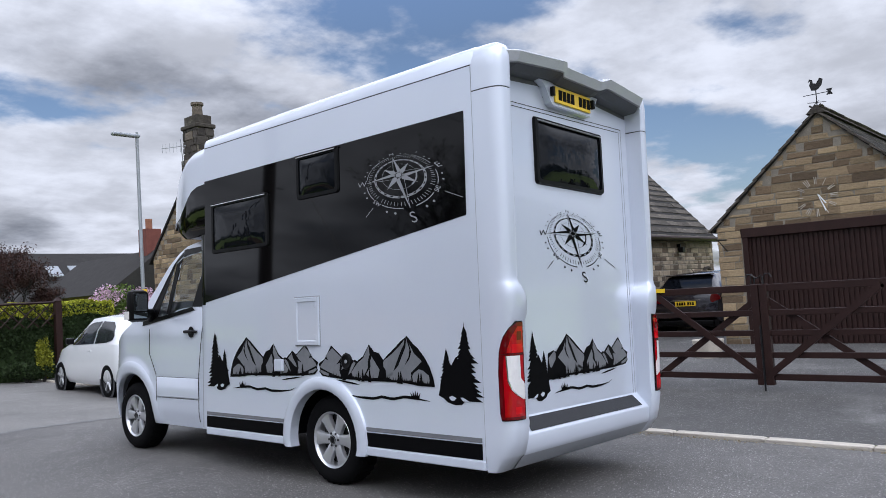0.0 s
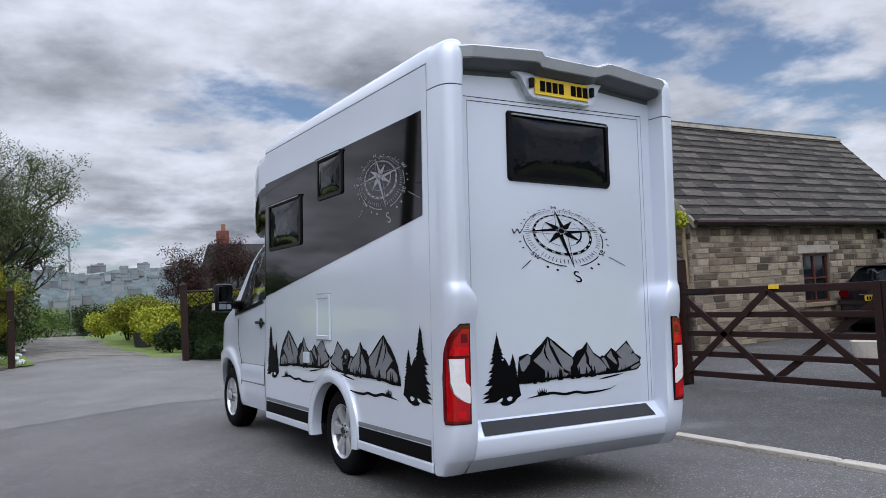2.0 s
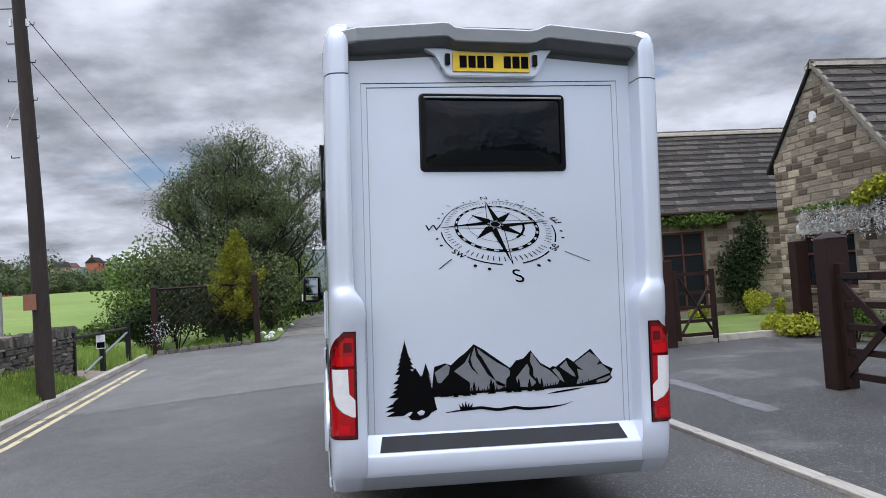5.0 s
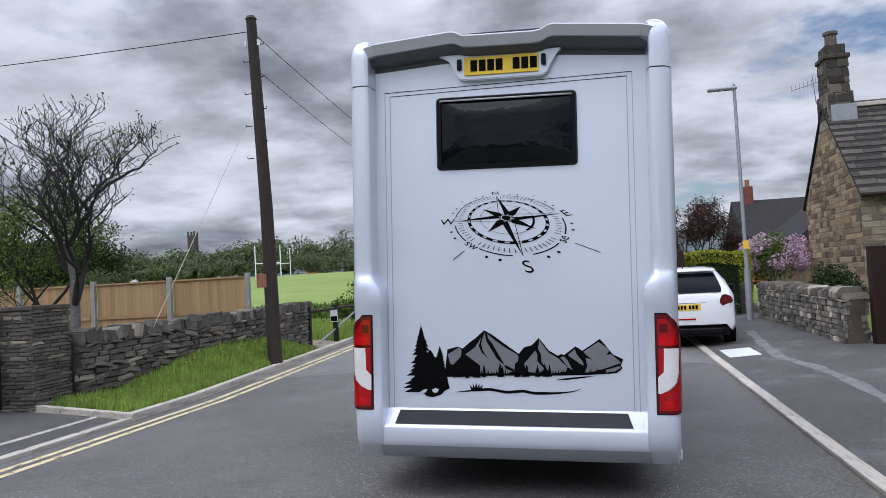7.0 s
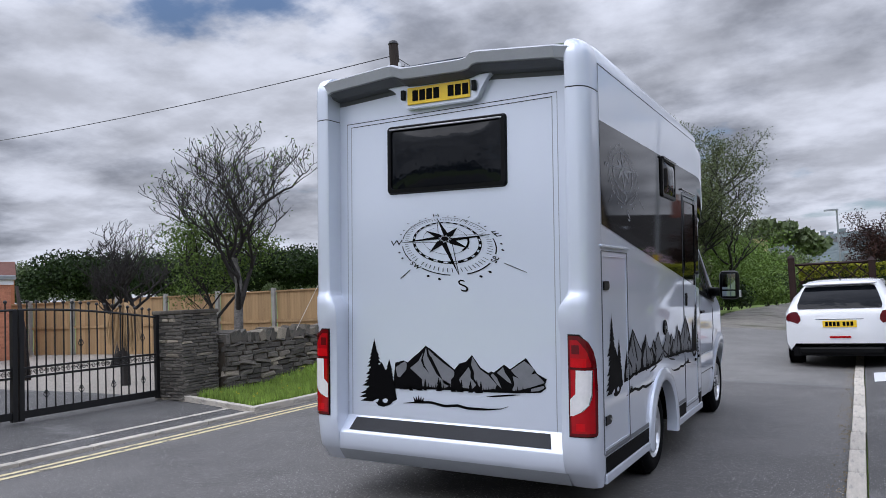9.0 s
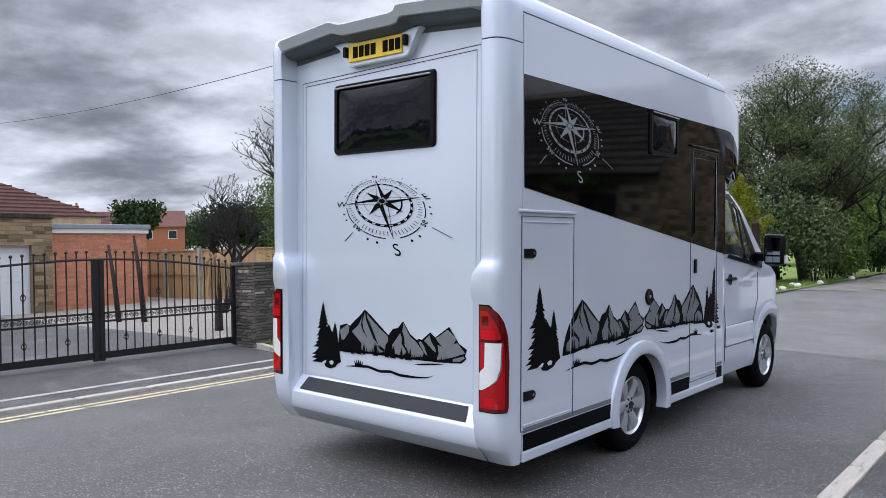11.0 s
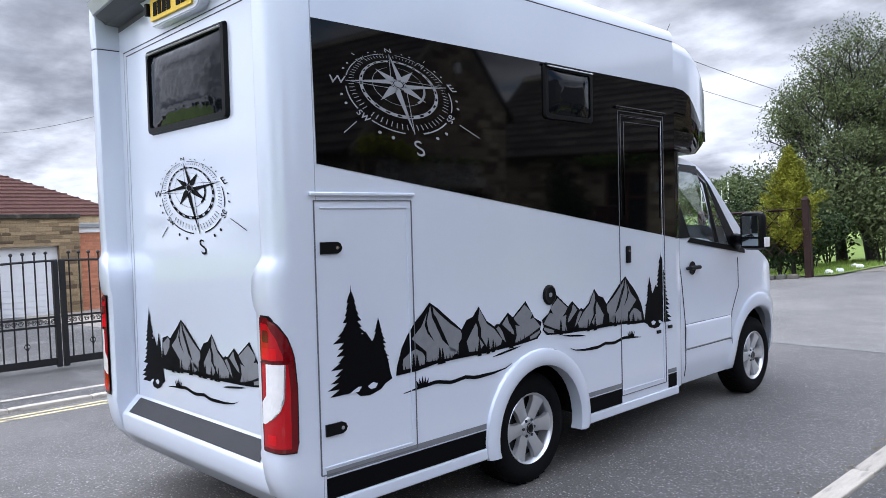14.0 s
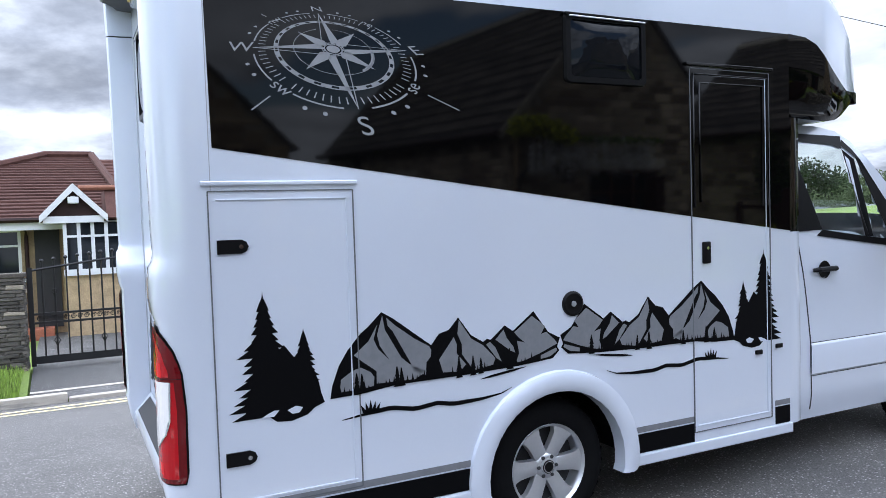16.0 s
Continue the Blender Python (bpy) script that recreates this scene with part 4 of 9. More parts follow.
def rear_window():
    x0, x1, z0, z1 = -0.478, 0.459, 2.187, 2.680
    bm = bmesh.new()
    f = 0.036
    o, o2, i_ = (rounded(x0 + d, x1 - d, z0 + d, z1 - d, r) for d, r in ((0.0, 0.03), (0.009, 0.026), (f, 0.024)))
    rows = [[(p[0], 0.45 - d, p[1]) for p in pl] for d, pl in ((0.0, o), (0.022, o2), (0.024, i_), (0.010, i_))]
    grid(bm, rows, close=True)
    w = part("rear_window", bm, "black_plastic", van, "black framed acrylic rear window")
    bm = bmesh.new()
    rows = []
    for a in range(13):
        u = a / 12
        rows.append([(x0 + f + (x1 - x0 - 2 * f) * u, 0.45 - 0.012 - 0.026 * (1 - (2 * u - 1) ** 4) * (1 - (2 * v / 8 - 1) ** 4), z0 + f + (z1 - z0 - 2 * f) * v / 8) for v in range(9)])
    grid(bm, rows)
    part("pane", bm, "tint_glass", w, smooth=True)
    bm = tube(bmesh.new(), [(x0 + 0.03, 0.422, z1 - 0.030), (x1 - 0.03, 0.422, z1 - 0.030)], 0.006, 6)
    part("drip_strip", bm, "alloy", w)


van_body()
for s in (-1, 1):
    tail_light(s)
    wheel(HUB_R, s, 0.985)
    wheel(HUB_F, s, 0.955)
rear_window()
van_window(-1, 2.795, 3.67, 1.925, 2.395)
van_window(-1, 1.875, 2.395, 2.262, 2.632)
van_window(1, 2.222, 2.732, 2.245, 2.590)

# the black bands, a wedge on each side
for s, pl in ((-1, [(0.600, 2.644), (0.610, 1.942), (3.80, 1.485), (3.80, 2.625)]), (1, [(0.532, 2.580), (0.542, 1.915), (3.80, 1.470), (3.80, 2.600)])):
    bm = bmesh.new()
    bm.faces.new([bm.verts.new((s * (SIDE + 0.0025), a, b)) for a, b in pl])
    part("black_band", bm, "black_gloss", van, "glossy black vinyl band")
# lower grey-and-black stripes
for s, runs in ((-1, ((0.555, 1.645), (2.63, 3.80))), (1, ((0.545, 1.645), (2.63, 3.03), (3.66, 3.78)))):
    for a, b in runs:
        part("lower_stripe", boxm(s * (SIDE + 0.001), s * (SIDE + 0.004), a, b, 0.350, 0.450), "decal", van)
        part("thin_stripe", boxm(s * (SIDE + 0.001), s * (SIDE + 0.003), a, b, 0.458, 0.488), "decal_grey", van)

# ---- cab ----
TOPLINE = [(3.80, 2.12), (4.30, 2.115), (4.50, 2.085), (4.62, 2.02), (5.14, 1.50), (5.24, 1.41), (5.70, 1.18), (5.95, 1.04), (6.12, 0.89), (6.20, 0.75), (6.23, 0.5), (6.23, 0.34)]


def cab_half(y, z):
    """Half the cab's width."""
    w = lerp([(0.30, 0.955), (0.45, 0.985), (0.80, 0.995), (1.20, 0.985), (1.45, 0.965), (1.9, 0.90), (2.12, 0.82)], z)
    w *= 1 - 0.42 * max(0.0, (y - 5.50) / 0.75) ** 2.2
    flare = 0.022 * math.exp(-(((y - HUB_F) ** 2 + (z - TYRE) ** 2) ** 0.5 - 0.53) ** 2 / 0.0035) if z > 0.3 else 0
    return w + flare


def cab_low(y):
    d = abs(y - HUB_F)
    return 0.30 if d > 0.455 else max(0.30, TYRE + (0.455 ** 2 - d * d) ** 0.5)


def cab_top(y):
    return lerp(TOPLINE, y)


def inside(poly, p):
    ok = False
    for (x0, y0), (x1, y1) in zip(poly, poly[1:] + poly[:1]):
        if (y0 > p[1]) != (y1 > p[1]) and p[0] < (x1 - x0) * (p[1] - y0) / (y1 - y0) + x0:
            ok = not ok
    return ok


DOOR_GLASS = [(4.20, 1.46), (4.60, 1.405), (4.50, 1.965), (4.42, 1.99), (4.04, 2.02), (4.06, 1.85)]
QUARTER_GLASS = [(4.68, 1.40), (4.85, 1.375), (4.72, 1.66), (4.605, 1.915), (4.59, 1.90)]


def on_cab(s, y, z, off=0.0):
    return (s * (cab_half(y, z) + off), y, z)


def cab():
    ysn = sorted(set([round(3.80 + 0.04 * i, 3) for i in range(66)] + [HUB_F - 0.455, HUB_F + 0.455,  6.42, 6.44]))
    nz = 44
    for s in (-1, 1):
        bm = bmesh.new()
        vs = []
        for y in ysn:
            lo, hi = cab_low(y), cab_top(y)
            vs.append([bm.verts.new(on_cab(s, y, lo + (hi - lo) * k / nz)) for k in range(nz + 1)])
        for a, b, y0, y1 in zip(vs, vs[1:], ysn, ysn[1:]):
            for k in range(nz):
                c = ((y0 + y1) / 2, (a[k].co.z + a[k + 1].co.z + b[k].co.z + b[k + 1].co.z) / 4)
                if inside(DOOR_GLASS, c) or inside(QUARTER_GLASS, c):
                    continue
                bm.faces.new((a[k], a[k + 1], b[k + 1], b[k]))
        part("cab_side", bm, "van", van, smooth=50)
        # window surround in black, two panes
        bm = bmesh.new()
        # black door frame, mirror foot and pillar
        for pl in ([(3.97, 1.455), (4.20, 1.46), (4.06, 1.85), (4.04, 2.02), (3.97, 2.02)], [(4.14, 1.425), (5.16, 1.29), (5.15, 1.40), (4.86, 1.375), (4.60, 1.405), (4.20, 1.46)],
                   [(4.60, 1.405), (4.68, 1.40), (4.59, 1.90), (4.50, 1.965)], [(4.85, 1.375), (5.03, 1.385), (4.98, 1.46), (4.80, 1.70), (4.60, 1.965), (4.53, 2.03), (4.50, 1.99), (4.605, 1.915), (4.72, 1.66)],
                   [(3.97, 2.02), (4.42, 1.99), (4.50, 1.965), (4.53, 2.05), (3.97, 2.065)]):
            fpts = []
            for (a, b), (c, d) in zip(pl, pl[1:] + pl[:1]):
                fpts += [on_cab(s, a + (c - a) * q / 4, b + (d - b) * q / 4, 0.007) for q in range(4)]
            bm.faces.new([bm.verts.new(q) for q in fpts])
        part("window_surround", bm, "black_plastic", van)
        for poly in (DOOR_GLASS, QUARTER_GLASS):
            k = len(poly)
            bm = bmesh.new()
            bm.faces.new([bm.verts.new(on_cab(s, p[0], p[1], 0.003)) for p in poly])
            part("cab_window", bm, "glass", van).visible_shadow = False
        # front wheel arch lip and liner
        bm = bmesh.new()
        rows = []
        for i in range(25):
            a = radians(190 - 200 * i / 24)
            rows.append([on_cab(s, HUB_F + r * math.cos(a), max(TYRE + r * math.sin(a), 0.30), d) for r, d in ((0.45, -0.05), (0.45, 0.004), (0.47, 0.012), (0.56, 0.010), (0.59, -0.004))])
        grid(bm, rows)
        part("front_arch_lip", bm, "van", van, smooth=60)
        bm = bmesh.new()
        rows = [[(s * x, HUB_F + 0.465 * math.cos(radians(180 - 15 * i)), TYRE + 0.465 * math.sin(radians(180 - 15 * i))) for i in range(13)] for x in (0.55, 0.86)]
        grid(bm, rows)
        bm.faces.new([bm.verts.new(v) for v in rows[0]])
        part("wheel_well", bm, "black_plastic", van)
        # door shut lines, rub strip, handle
        for pl in ([(4.07, 0.36), (4.05, 0.77), (4.02, 1.07), (3.97, 1.44)], [(4.84, 0.42), (4.86, 0.80), (5.0, 1.0), (5.01, 1.26)], [(4.05, 0.775), (4.83, 0.775)], [(4.07, 0.57), (4.84, 0.57)]):
            bm = bmesh.new()
            pts = []
            for (a, b), (c, d) in zip(pl, pl[1:]):
                pts += [on_cab(s, a + (c - a) * k / 8, b + (d - b) * k / 8, 0.001) for k in range(9)]
            tube(bm, pts, 0.004 if pl[0][1] != pl[-1][1] else 0.0022, 5)
            part("door_seam", bm, "seam", van)
        bm = bmesh.new()
        grid(bm, [[on_cab(s, y, z, o_) for z, o_ in ((0.572, 0.0), (0.585, 0.012), (0.755, 0.013), (0.772, 0.0))] for y in span(4.05, 4.83, 12)])
        part("rub_strip", bm, "van", van, smooth=40)
        bm = bmesh.new()
        lathe(bm, [(0.0, 0.0), (0.05, 0.0), (0.055, 0.004)], 20, Matrix.Translation(on_cab(s, 4.19, 1.215, 0.002)) @ Matrix.Rotation(radians(90 * s), 4, "Y"))
        tube(bm, [on_cab(s, 4.08, 1.215, 0.012), on_cab(s, 4.11, 1.22, 0.035), on_cab(s, 4.26, 1.22, 0.035), on_cab(s, 4.30, 1.215, 0.012)], [0.012, 0.016, 0.016, 0.010], 8)
        part("door_handle", bm, "black_plastic", van)
        # mirror
        bm = boxm(s * 1.10, s * 1.31, 4.77, 4.89, 1.335, 1.655, 0.05)
        mir = part("door_mirror", bm, "black_plastic", van, "tall black door mirror", smooth=40)
        bm = bmesh.new()
        tube(bm, [on_cab(s, 5.0, 1.40, 0.0), (s * 1.03, 4.92, 1.42), (s * 1.12, 4.85, 1.42)], [0.075, 0.05, 0.045], 10)
        part("mirror_arm", bm, "black_plastic", mir, smooth=True)
        part("mirror_glass", boxm(s * 1.135, s * 1.275, 4.763, 4.768, 1.445, 1.618, 0.002), "mirror", mir)
        part("blind_spot_glass", boxm(s * 1.135, s * 1.275, 4.763, 4.768, 1.37, 1.43, 0.002), "mirror", mir)
        part("mirror_indicator", boxm(s * 1.305, s * 1.322, 4.80, 4.88, 1.36, 1.44, 0.004), "clear_lens", mir)
    # skin over the top: roof, windscreen, bonnet, nose
    bm = bmesh.new()
    rows = []
    prof = [p for p in TOPLINE]
    fine = []
    for (a, b), (c, d) in zip(prof, prof[1:]):
        for k in range(4):
            fine.append((a + (c - a) * k / 4, b + (d - b) * k / 4))
    fine.append(prof[-1])
    fine = [(a, b) for a, b in fine if not (4.62 < a < 5.14)] 
    lo = [p for p in fine if p[0] <= 4.62]
    hi = [p for p in fine if p[0] >= 5.14]
    for seg in (lo, hi):
        rows = []
        for y, z in seg:
            w = cab_half(y, z)
            bulge = 0.05 if z > 1.0 else 0.0
            rows.append([(w * u, y + 0.06 * (1 - u * u) * (1 if z < 1.1 else 0), z + bulge * (1 - u ** 4)) for u in span(-1, 1, 15)])
        grid(bm, rows)
    part("bonnet", bm, "van", van, smooth=60)
    bm = bmesh.new()
    rows = []
    for k in range(7):
        y, z = 4.62 + 0.52 * k / 6, 2.02 - 0.52 * k / 6
        w = cab_half(y, z)
        rows.append([(w * u, y + 0.10 * (1 - u * u), z + 0.05 * (1 - u ** 4)) for u in span(-1, 1, 13)])
    grid(bm, rows)
    part("windscreen", bm, "glass", van, smooth=True).visible_shadow = False
    for s in (-1, 1):
        part("headlight", boxm(s * 0.50, s * 0.74, 5.85, 6.14, 0.78, 0.98, 0.05), "clear_lens", van)
        bm = boxm(s * 0.22, s * 0.62, 4.0, 4.5, 0.75, 0.95, 0.05)
        box(bm, s * 0.24, s * 0.60, 3.92, 4.06, 0.90, 1.55, 0.05)
        box(bm, s * 0.32, s * 0.52, 3.93, 4.02, 1.57, 1.78, 0.04)
        part("cab_seat", bm, "cab_dark", van, smooth=40)
    part("dashboard", boxm(-0.85, 0.85, 4.75, 5.2, 0.8, 1.24, 0.05), "cab_dark", van)
    part("bulkhead", boxm(-1.03, 1.03, 3.76, 3.79, 0.45, 2.9), "cab_dark", van)
    part("grille", boxm(-0.4, 0.4, 6.18, 6.31, 0.55, 0.85, 0.03), "black_plastic", van)
    bm = bmesh.new()
    lathe(bm, [(0.185, 0), (0.2, 0.012), (0.185, 0.024), (0.17, 0.012), (0.185, 0)], 28, Matrix.Translation((0.42, 4.66, 1.25)) @ Matrix.Rotation(radians(62), 4, "X"))
    part("steering_wheel", bm, "cab_dark", van, smooth=True)


def overcab():
    """The pod over the cab: white brow above, glossy black chin below."""
    # side outline: y, top z, split z, bottom z
    st = [(3.80, 3.00, 2.605, 2.14), (3.95, 2.985, 2.595, 2.13), (4.05, 2.975, 2.56, 2.125), (4.13, 2.955, 2.50, 2.122), (4.19, 2.93, 2.445, 2.122), (4.25, 2.90, 2.40, 2.125), (4.36, 2.835, 2.335, 2.14), (4.47, 2.755, 2.295, 2.175), (4.57, 2.60, 2.27, 2.215), (4.63, 2.44, 2.26, 2.235), (4.645, 2.36, 2.255, 2.245)]

    def half(y):
        return 1.057 - 0.17 * max(0.0, (y - 4.0) / 0.64) ** 2.0

    def ring(y, zs):
        return half(y)
    up, dn = bmesh.new(), bmesh.new()
    rows_u, rows_d = [], []
    for y, zt, zm, zb in st:
        w = half(y)
        r = 0.13
        arc = []
        for i in range(7):
            a = radians(90 * i / 6)
            arc.append((w - r * (1 - math.cos(a)), max(zt - r, zm) + (zt - max(zt - r, zm)) * math.sin(a)))
        sidep = [(w, zm)] + arc
        full = [(x, y, z) for x, z in sidep] + [(0.4, y, zt + 0.015), (0, y, zt + 0.02), (-0.4, y, zt + 0.015)] + [(-x, y, z) for x, z in sidep[::-1]]
        rows_u.append(full)
        w2 = w - 0.05
        rows_d.append([(w, y, zm), (w + 0.002, y, (zm + zb) / 2 + 0.08), (w - 0.015, y, zb + 0.05), (w - 0.06, y, zb), (0.45, y, zb - 0.01), (0, y, zb - 0.015), (-0.45, y, zb - 0.01), (-w + 0.06, y, zb), (-w + 0.015, y, zb + 0.05), (-w - 0.002, y, (zm + zb) / 2 + 0.08), (-w, y, zm)])
    grid(up, rows_u)
    grid(dn, rows_d)
    nose = bmesh.new()
    up.verts.ensure_lookup_table()
    up.faces.new([up.verts[len(up.verts) - len(rows_u[-1]) + i] for i in range(len(rows_u[-1]))])
    dn.verts.ensure_lookup_table()
    dn.faces.new([dn.verts[len(dn.verts) - len(rows_d[-1]) + i] for i in range(len(rows_d[-1]))])
    nose.free()
    part("overcab_brow", up, "van", van, smooth=40)
    part("overcab_chin", dn, "black_gloss", van, smooth=40)


def fairing(s):
    """The step from the wide body to the narrower cab: black above the belt, silver below."""
    for lo, hi, mat in ((0.335, 1.463, "van"), (1.463, 2.125, "black_gloss")):
        bm = bmesh.new()
        rows = []
        for k in range(9):
            z = lo + (hi - lo) * k / 8
            w = cab_half(4.0, max(z, 0.45)) - 0.012
            rows.append([(s * x, y, z) for x, y in ((SIDE - 0.002, 3.795), (SIDE - 0.004, 3.85), (SIDE - 0.02, 3.90), (w + 0.02, 3.95), (w, 3.985))])
        grid(bm, rows)
        part("cab_fairing", bm, mat, van, smooth=60)


cab()
overcab()
for s in (-1, 1):
    fairing(s)

# ---- decals and fittings of the motorhome ----


from mathutils.geometry import tessellate_polygon


def decal(name, polys, at, mat, parent, lift=0.0):
    """Flat cut vinyl: polygons in the decal's own plane, laid on the panel by at(u, v, lift)."""
    bm = bmesh.new()
    for pl in polys:
        vs = [bm.verts.new(at(u, v, lift)) for u, v in pl]
        for tri in tessellate_polygon([[Vector((u, v, 0)) for u, v in pl]]):
            bm.faces.new([vs[i] for i in tri])
    return part(name, bm, mat, parent)


def pine(u, v, h, w, seed, levels=13):
    """A jagged fir outline with drooping branch tips."""
    rnd = random.Random(seed)
    left, right = [], []
    for i in range(levels):
        t = i / levels
        half = w * (1 - t) ** 0.66 * (0.84 + 0.36 * rnd.random()) + 0.002
        z = v + h * 0.93 * t
        dz = h * 0.93 / levels
        right += [(u + half, z - dz * 0.55), (u + half * 0.56, z + dz * 0.42)]
        half *= 0.85 + 0.3 * rnd.random()
        left += [(u - half, z - dz * 0.6), (u - half * 0.56, z + dz * 0.38)]
    return right + [(u + 0.003, v + h * 0.94), (u, v + h), (u - 0.003, v + h * 0.94)] + left[::-1]


# the range of hills, drawn from its main peak: the outline, then the grey faces of each hill
RANGE = [(-0.101, -0.084), (-0.063, -0.058), (0.0, 0.0), (0.06, -0.035), (0.156, -0.106), (0.243, -0.169), (0.285, -0.122), (0.337, -0.109), (0.388, -0.057), (0.454, -0.144), (0.519, -0.182), (0.541, -0.17), (0.562, -0.176),
         (0.642, -0.116), (0.688, -0.147), (0.81, -0.063), (0.895, -0.171), (0.964, -0.205), (0.947, -0.249), (0.96, -0.267), (0.918, -0.302), (0.838, -0.309), (0.714, -0.317), (0.388, -0.326), (0.238, -0.325), (0.049, -0.328)]
FLANK = [(-0.1, -0.345), (-0.251, -0.349), (-0.241, -0.297), (-0.208, -0.214), (-0.165, -0.151)]
KNOLL = [(-0.282, -0.340), (-0.287, -0.275), (-0.27, -0.14), (-0.195, -0.119), (-0.159, -0.133)]
MAIN_FACES = [
    [(-0.021, -0.052), (-0.066, -0.122), (-0.137, -0.175), (-0.1, -0.204), (-0.032, -0.255), (-0.033, -0.31), (0.159, -0.312), (0.216, -0.284), (0.129, -0.241), (0.091, -0.209), (0.015, -0.08), (0.004, -0.015), (-0.024, -0.098), (-0.012, -0.147), (0.03, -0.21), (-0.02, -0.161), (-0.041, -0.115)],
    [(0.023, -0.026), (0.064, -0.063), (0.155, -0.129), (0.232, -0.173), (0.242, -0.19), (0.239, -0.22), (0.216, -0.243), (0.211, -0.300), (0.149, -0.276), (0.137, -0.239), (0.052, -0.089), (0.029, -0.062)],
    [(-0.207, -0.326), (-0.2, -0.273), (-0.148, -0.241), (-0.106, -0.231), (-0.06, -0.256), (-0.043, -0.279), (-0.048, -0.318), (-0.109, -0.324)],
]
FAR_FACES = [
    [(0.361, -0.145), (0.281, -0.24), (0.30, -0.300), (0.389, -0.305), (0.423, -0.276), (0.374, -0.22), (0.376, -0.178)],
    [(0.391, -0.069), (0.453, -0.159), (0.518, -0.198), (0.584, -0.264), (0.571, -0.294), (0.465, -0.309), (0.437, -0.274), (0.403, -0.228), (0.403, -0.181), (0.381, -0.131)],
    [(0.556, -0.185), (0.586, -0.215), (0.619, -0.285), (0.59, -0.265), (0.535, -0.196)],
    [(0.635, -0.135), (0.587, -0.178), (0.672, -0.240), (0.697, -0.250), (0.688, -0.222), (0.649, -0.174)],
    [(0.799, -0.084), (0.72, -0.137), (0.694, -0.154), (0.719, -0.181), (0.756, -0.209), (0.709, -0.196), (0.72, -0.256), (0.70, -0.300), (0.748, -0.295), (0.839, -0.270), (0.947, -0.232), (0.934, -0.214), (0.882, -0.169), (0.849, -0.177), (0.876, -0.141)],
    [(0.846, -0.280), (0.940, -0.252), (0.946, -0.266), (0.905, -0.290), (0.845, -0.298)],
]
KNOLL_FACE = [(-0.268, -0.176), (-0.185, -0.125), (-0.165, -0.145), (-0.172, -0.19), (-0.228, -0.25), (-0.25, -0.245)]


def stroke(pts, w):
    """A tapering brush line."""
    up, dn = [], []
    k = len(pts) - 1
    for i, (u, v) in enumerate(pts):
        t = w * min(1.0, 4 * i / k + 0.15, 3 * (k - i) / k + 0.12)
        up.append((u, v + t))
        dn.append((u, v - t))
    return up + dn[::-1]


def hills(at, scale, seed, knoll=False):
    """Hills with their lake line, tuft and foot-of-slope firs."""
    rnd = random.Random(seed)
    def sc(pl):
        return [(u * scale[0], v * scale[1]) for u, v in pl]
    body = decal("mountain_decal", [sc((KNOLL if knoll else FLANK) + RANGE)], at, "decal", van)
    for pl in MAIN_FACES[:2 if knoll else 3] + FAR_FACES + ([KNOLL_FACE] if knoll else []):
        decal("grey_slope", [sc(pl)], at, "decal_grey", body, 0.0012)
    low = []
    for i in range(54):
        u = -0.225 + 1.02 * (i + rnd.random() * 0.8) / 54
        base = lerp([(-0.25, -0.345), (0.05, -0.326), (0.39, -0.324), (0.71, -0.315), (0.95, -0.29)], u)
        h = 0.022 + 0.03 * rnd.random() + (0.045 if rnd.random() > 0.86 else 0)
        w = 0.011 + 0.1 * max(0, h - 0.045)
        if h < 0.06:
            low.append(sc([(u - w, base), (u + w, base), (u + 0.35 * w, base + h * 0.5), (u, base + h), (u - 0.35 * w, base + h * 0.5)]))
        else:
            low.append(sc(pine(u, base, h, w * 1.2, seed + i, 5)))
    tagged(decal("foot_treeline", low, at, "decal", body, 0.0022), kind="stuff")
    wave = [(-0.202 + 0.876 * i / 28, lerp([(-0.202, -0.447), (-0.099, -0.436), (0.035, -0.424), (0.154, -0.446), (0.268, -0.434), (0.349, -0.45), (0.504, -0.447), (0.616, -0.435), (0.674, -0.414)], -0.202 + 0.876 * i / 28)) for i in range(29)]
    decal("shore_line", [sc(stroke(wave, 0.010))], at, "decal", body)
    decal("shore_line", [sc(stroke([(0.50 + 0.26 * i / 8, -0.355 + 0.030 * i / 8) for i in range(9)], 0.006))], at, "decal", body)
    decal("grass_tuft", [sc([(-0.065 + 0.013 * k - 0.012, -0.43), (-0.065 + 0.013 * k + 0.012, -0.43), (-0.065 + 0.024 * k, -0.375 - 0.008 * abs(k))]) for k in (-2, -1, 0, 1, 2)], at, "decal", body)


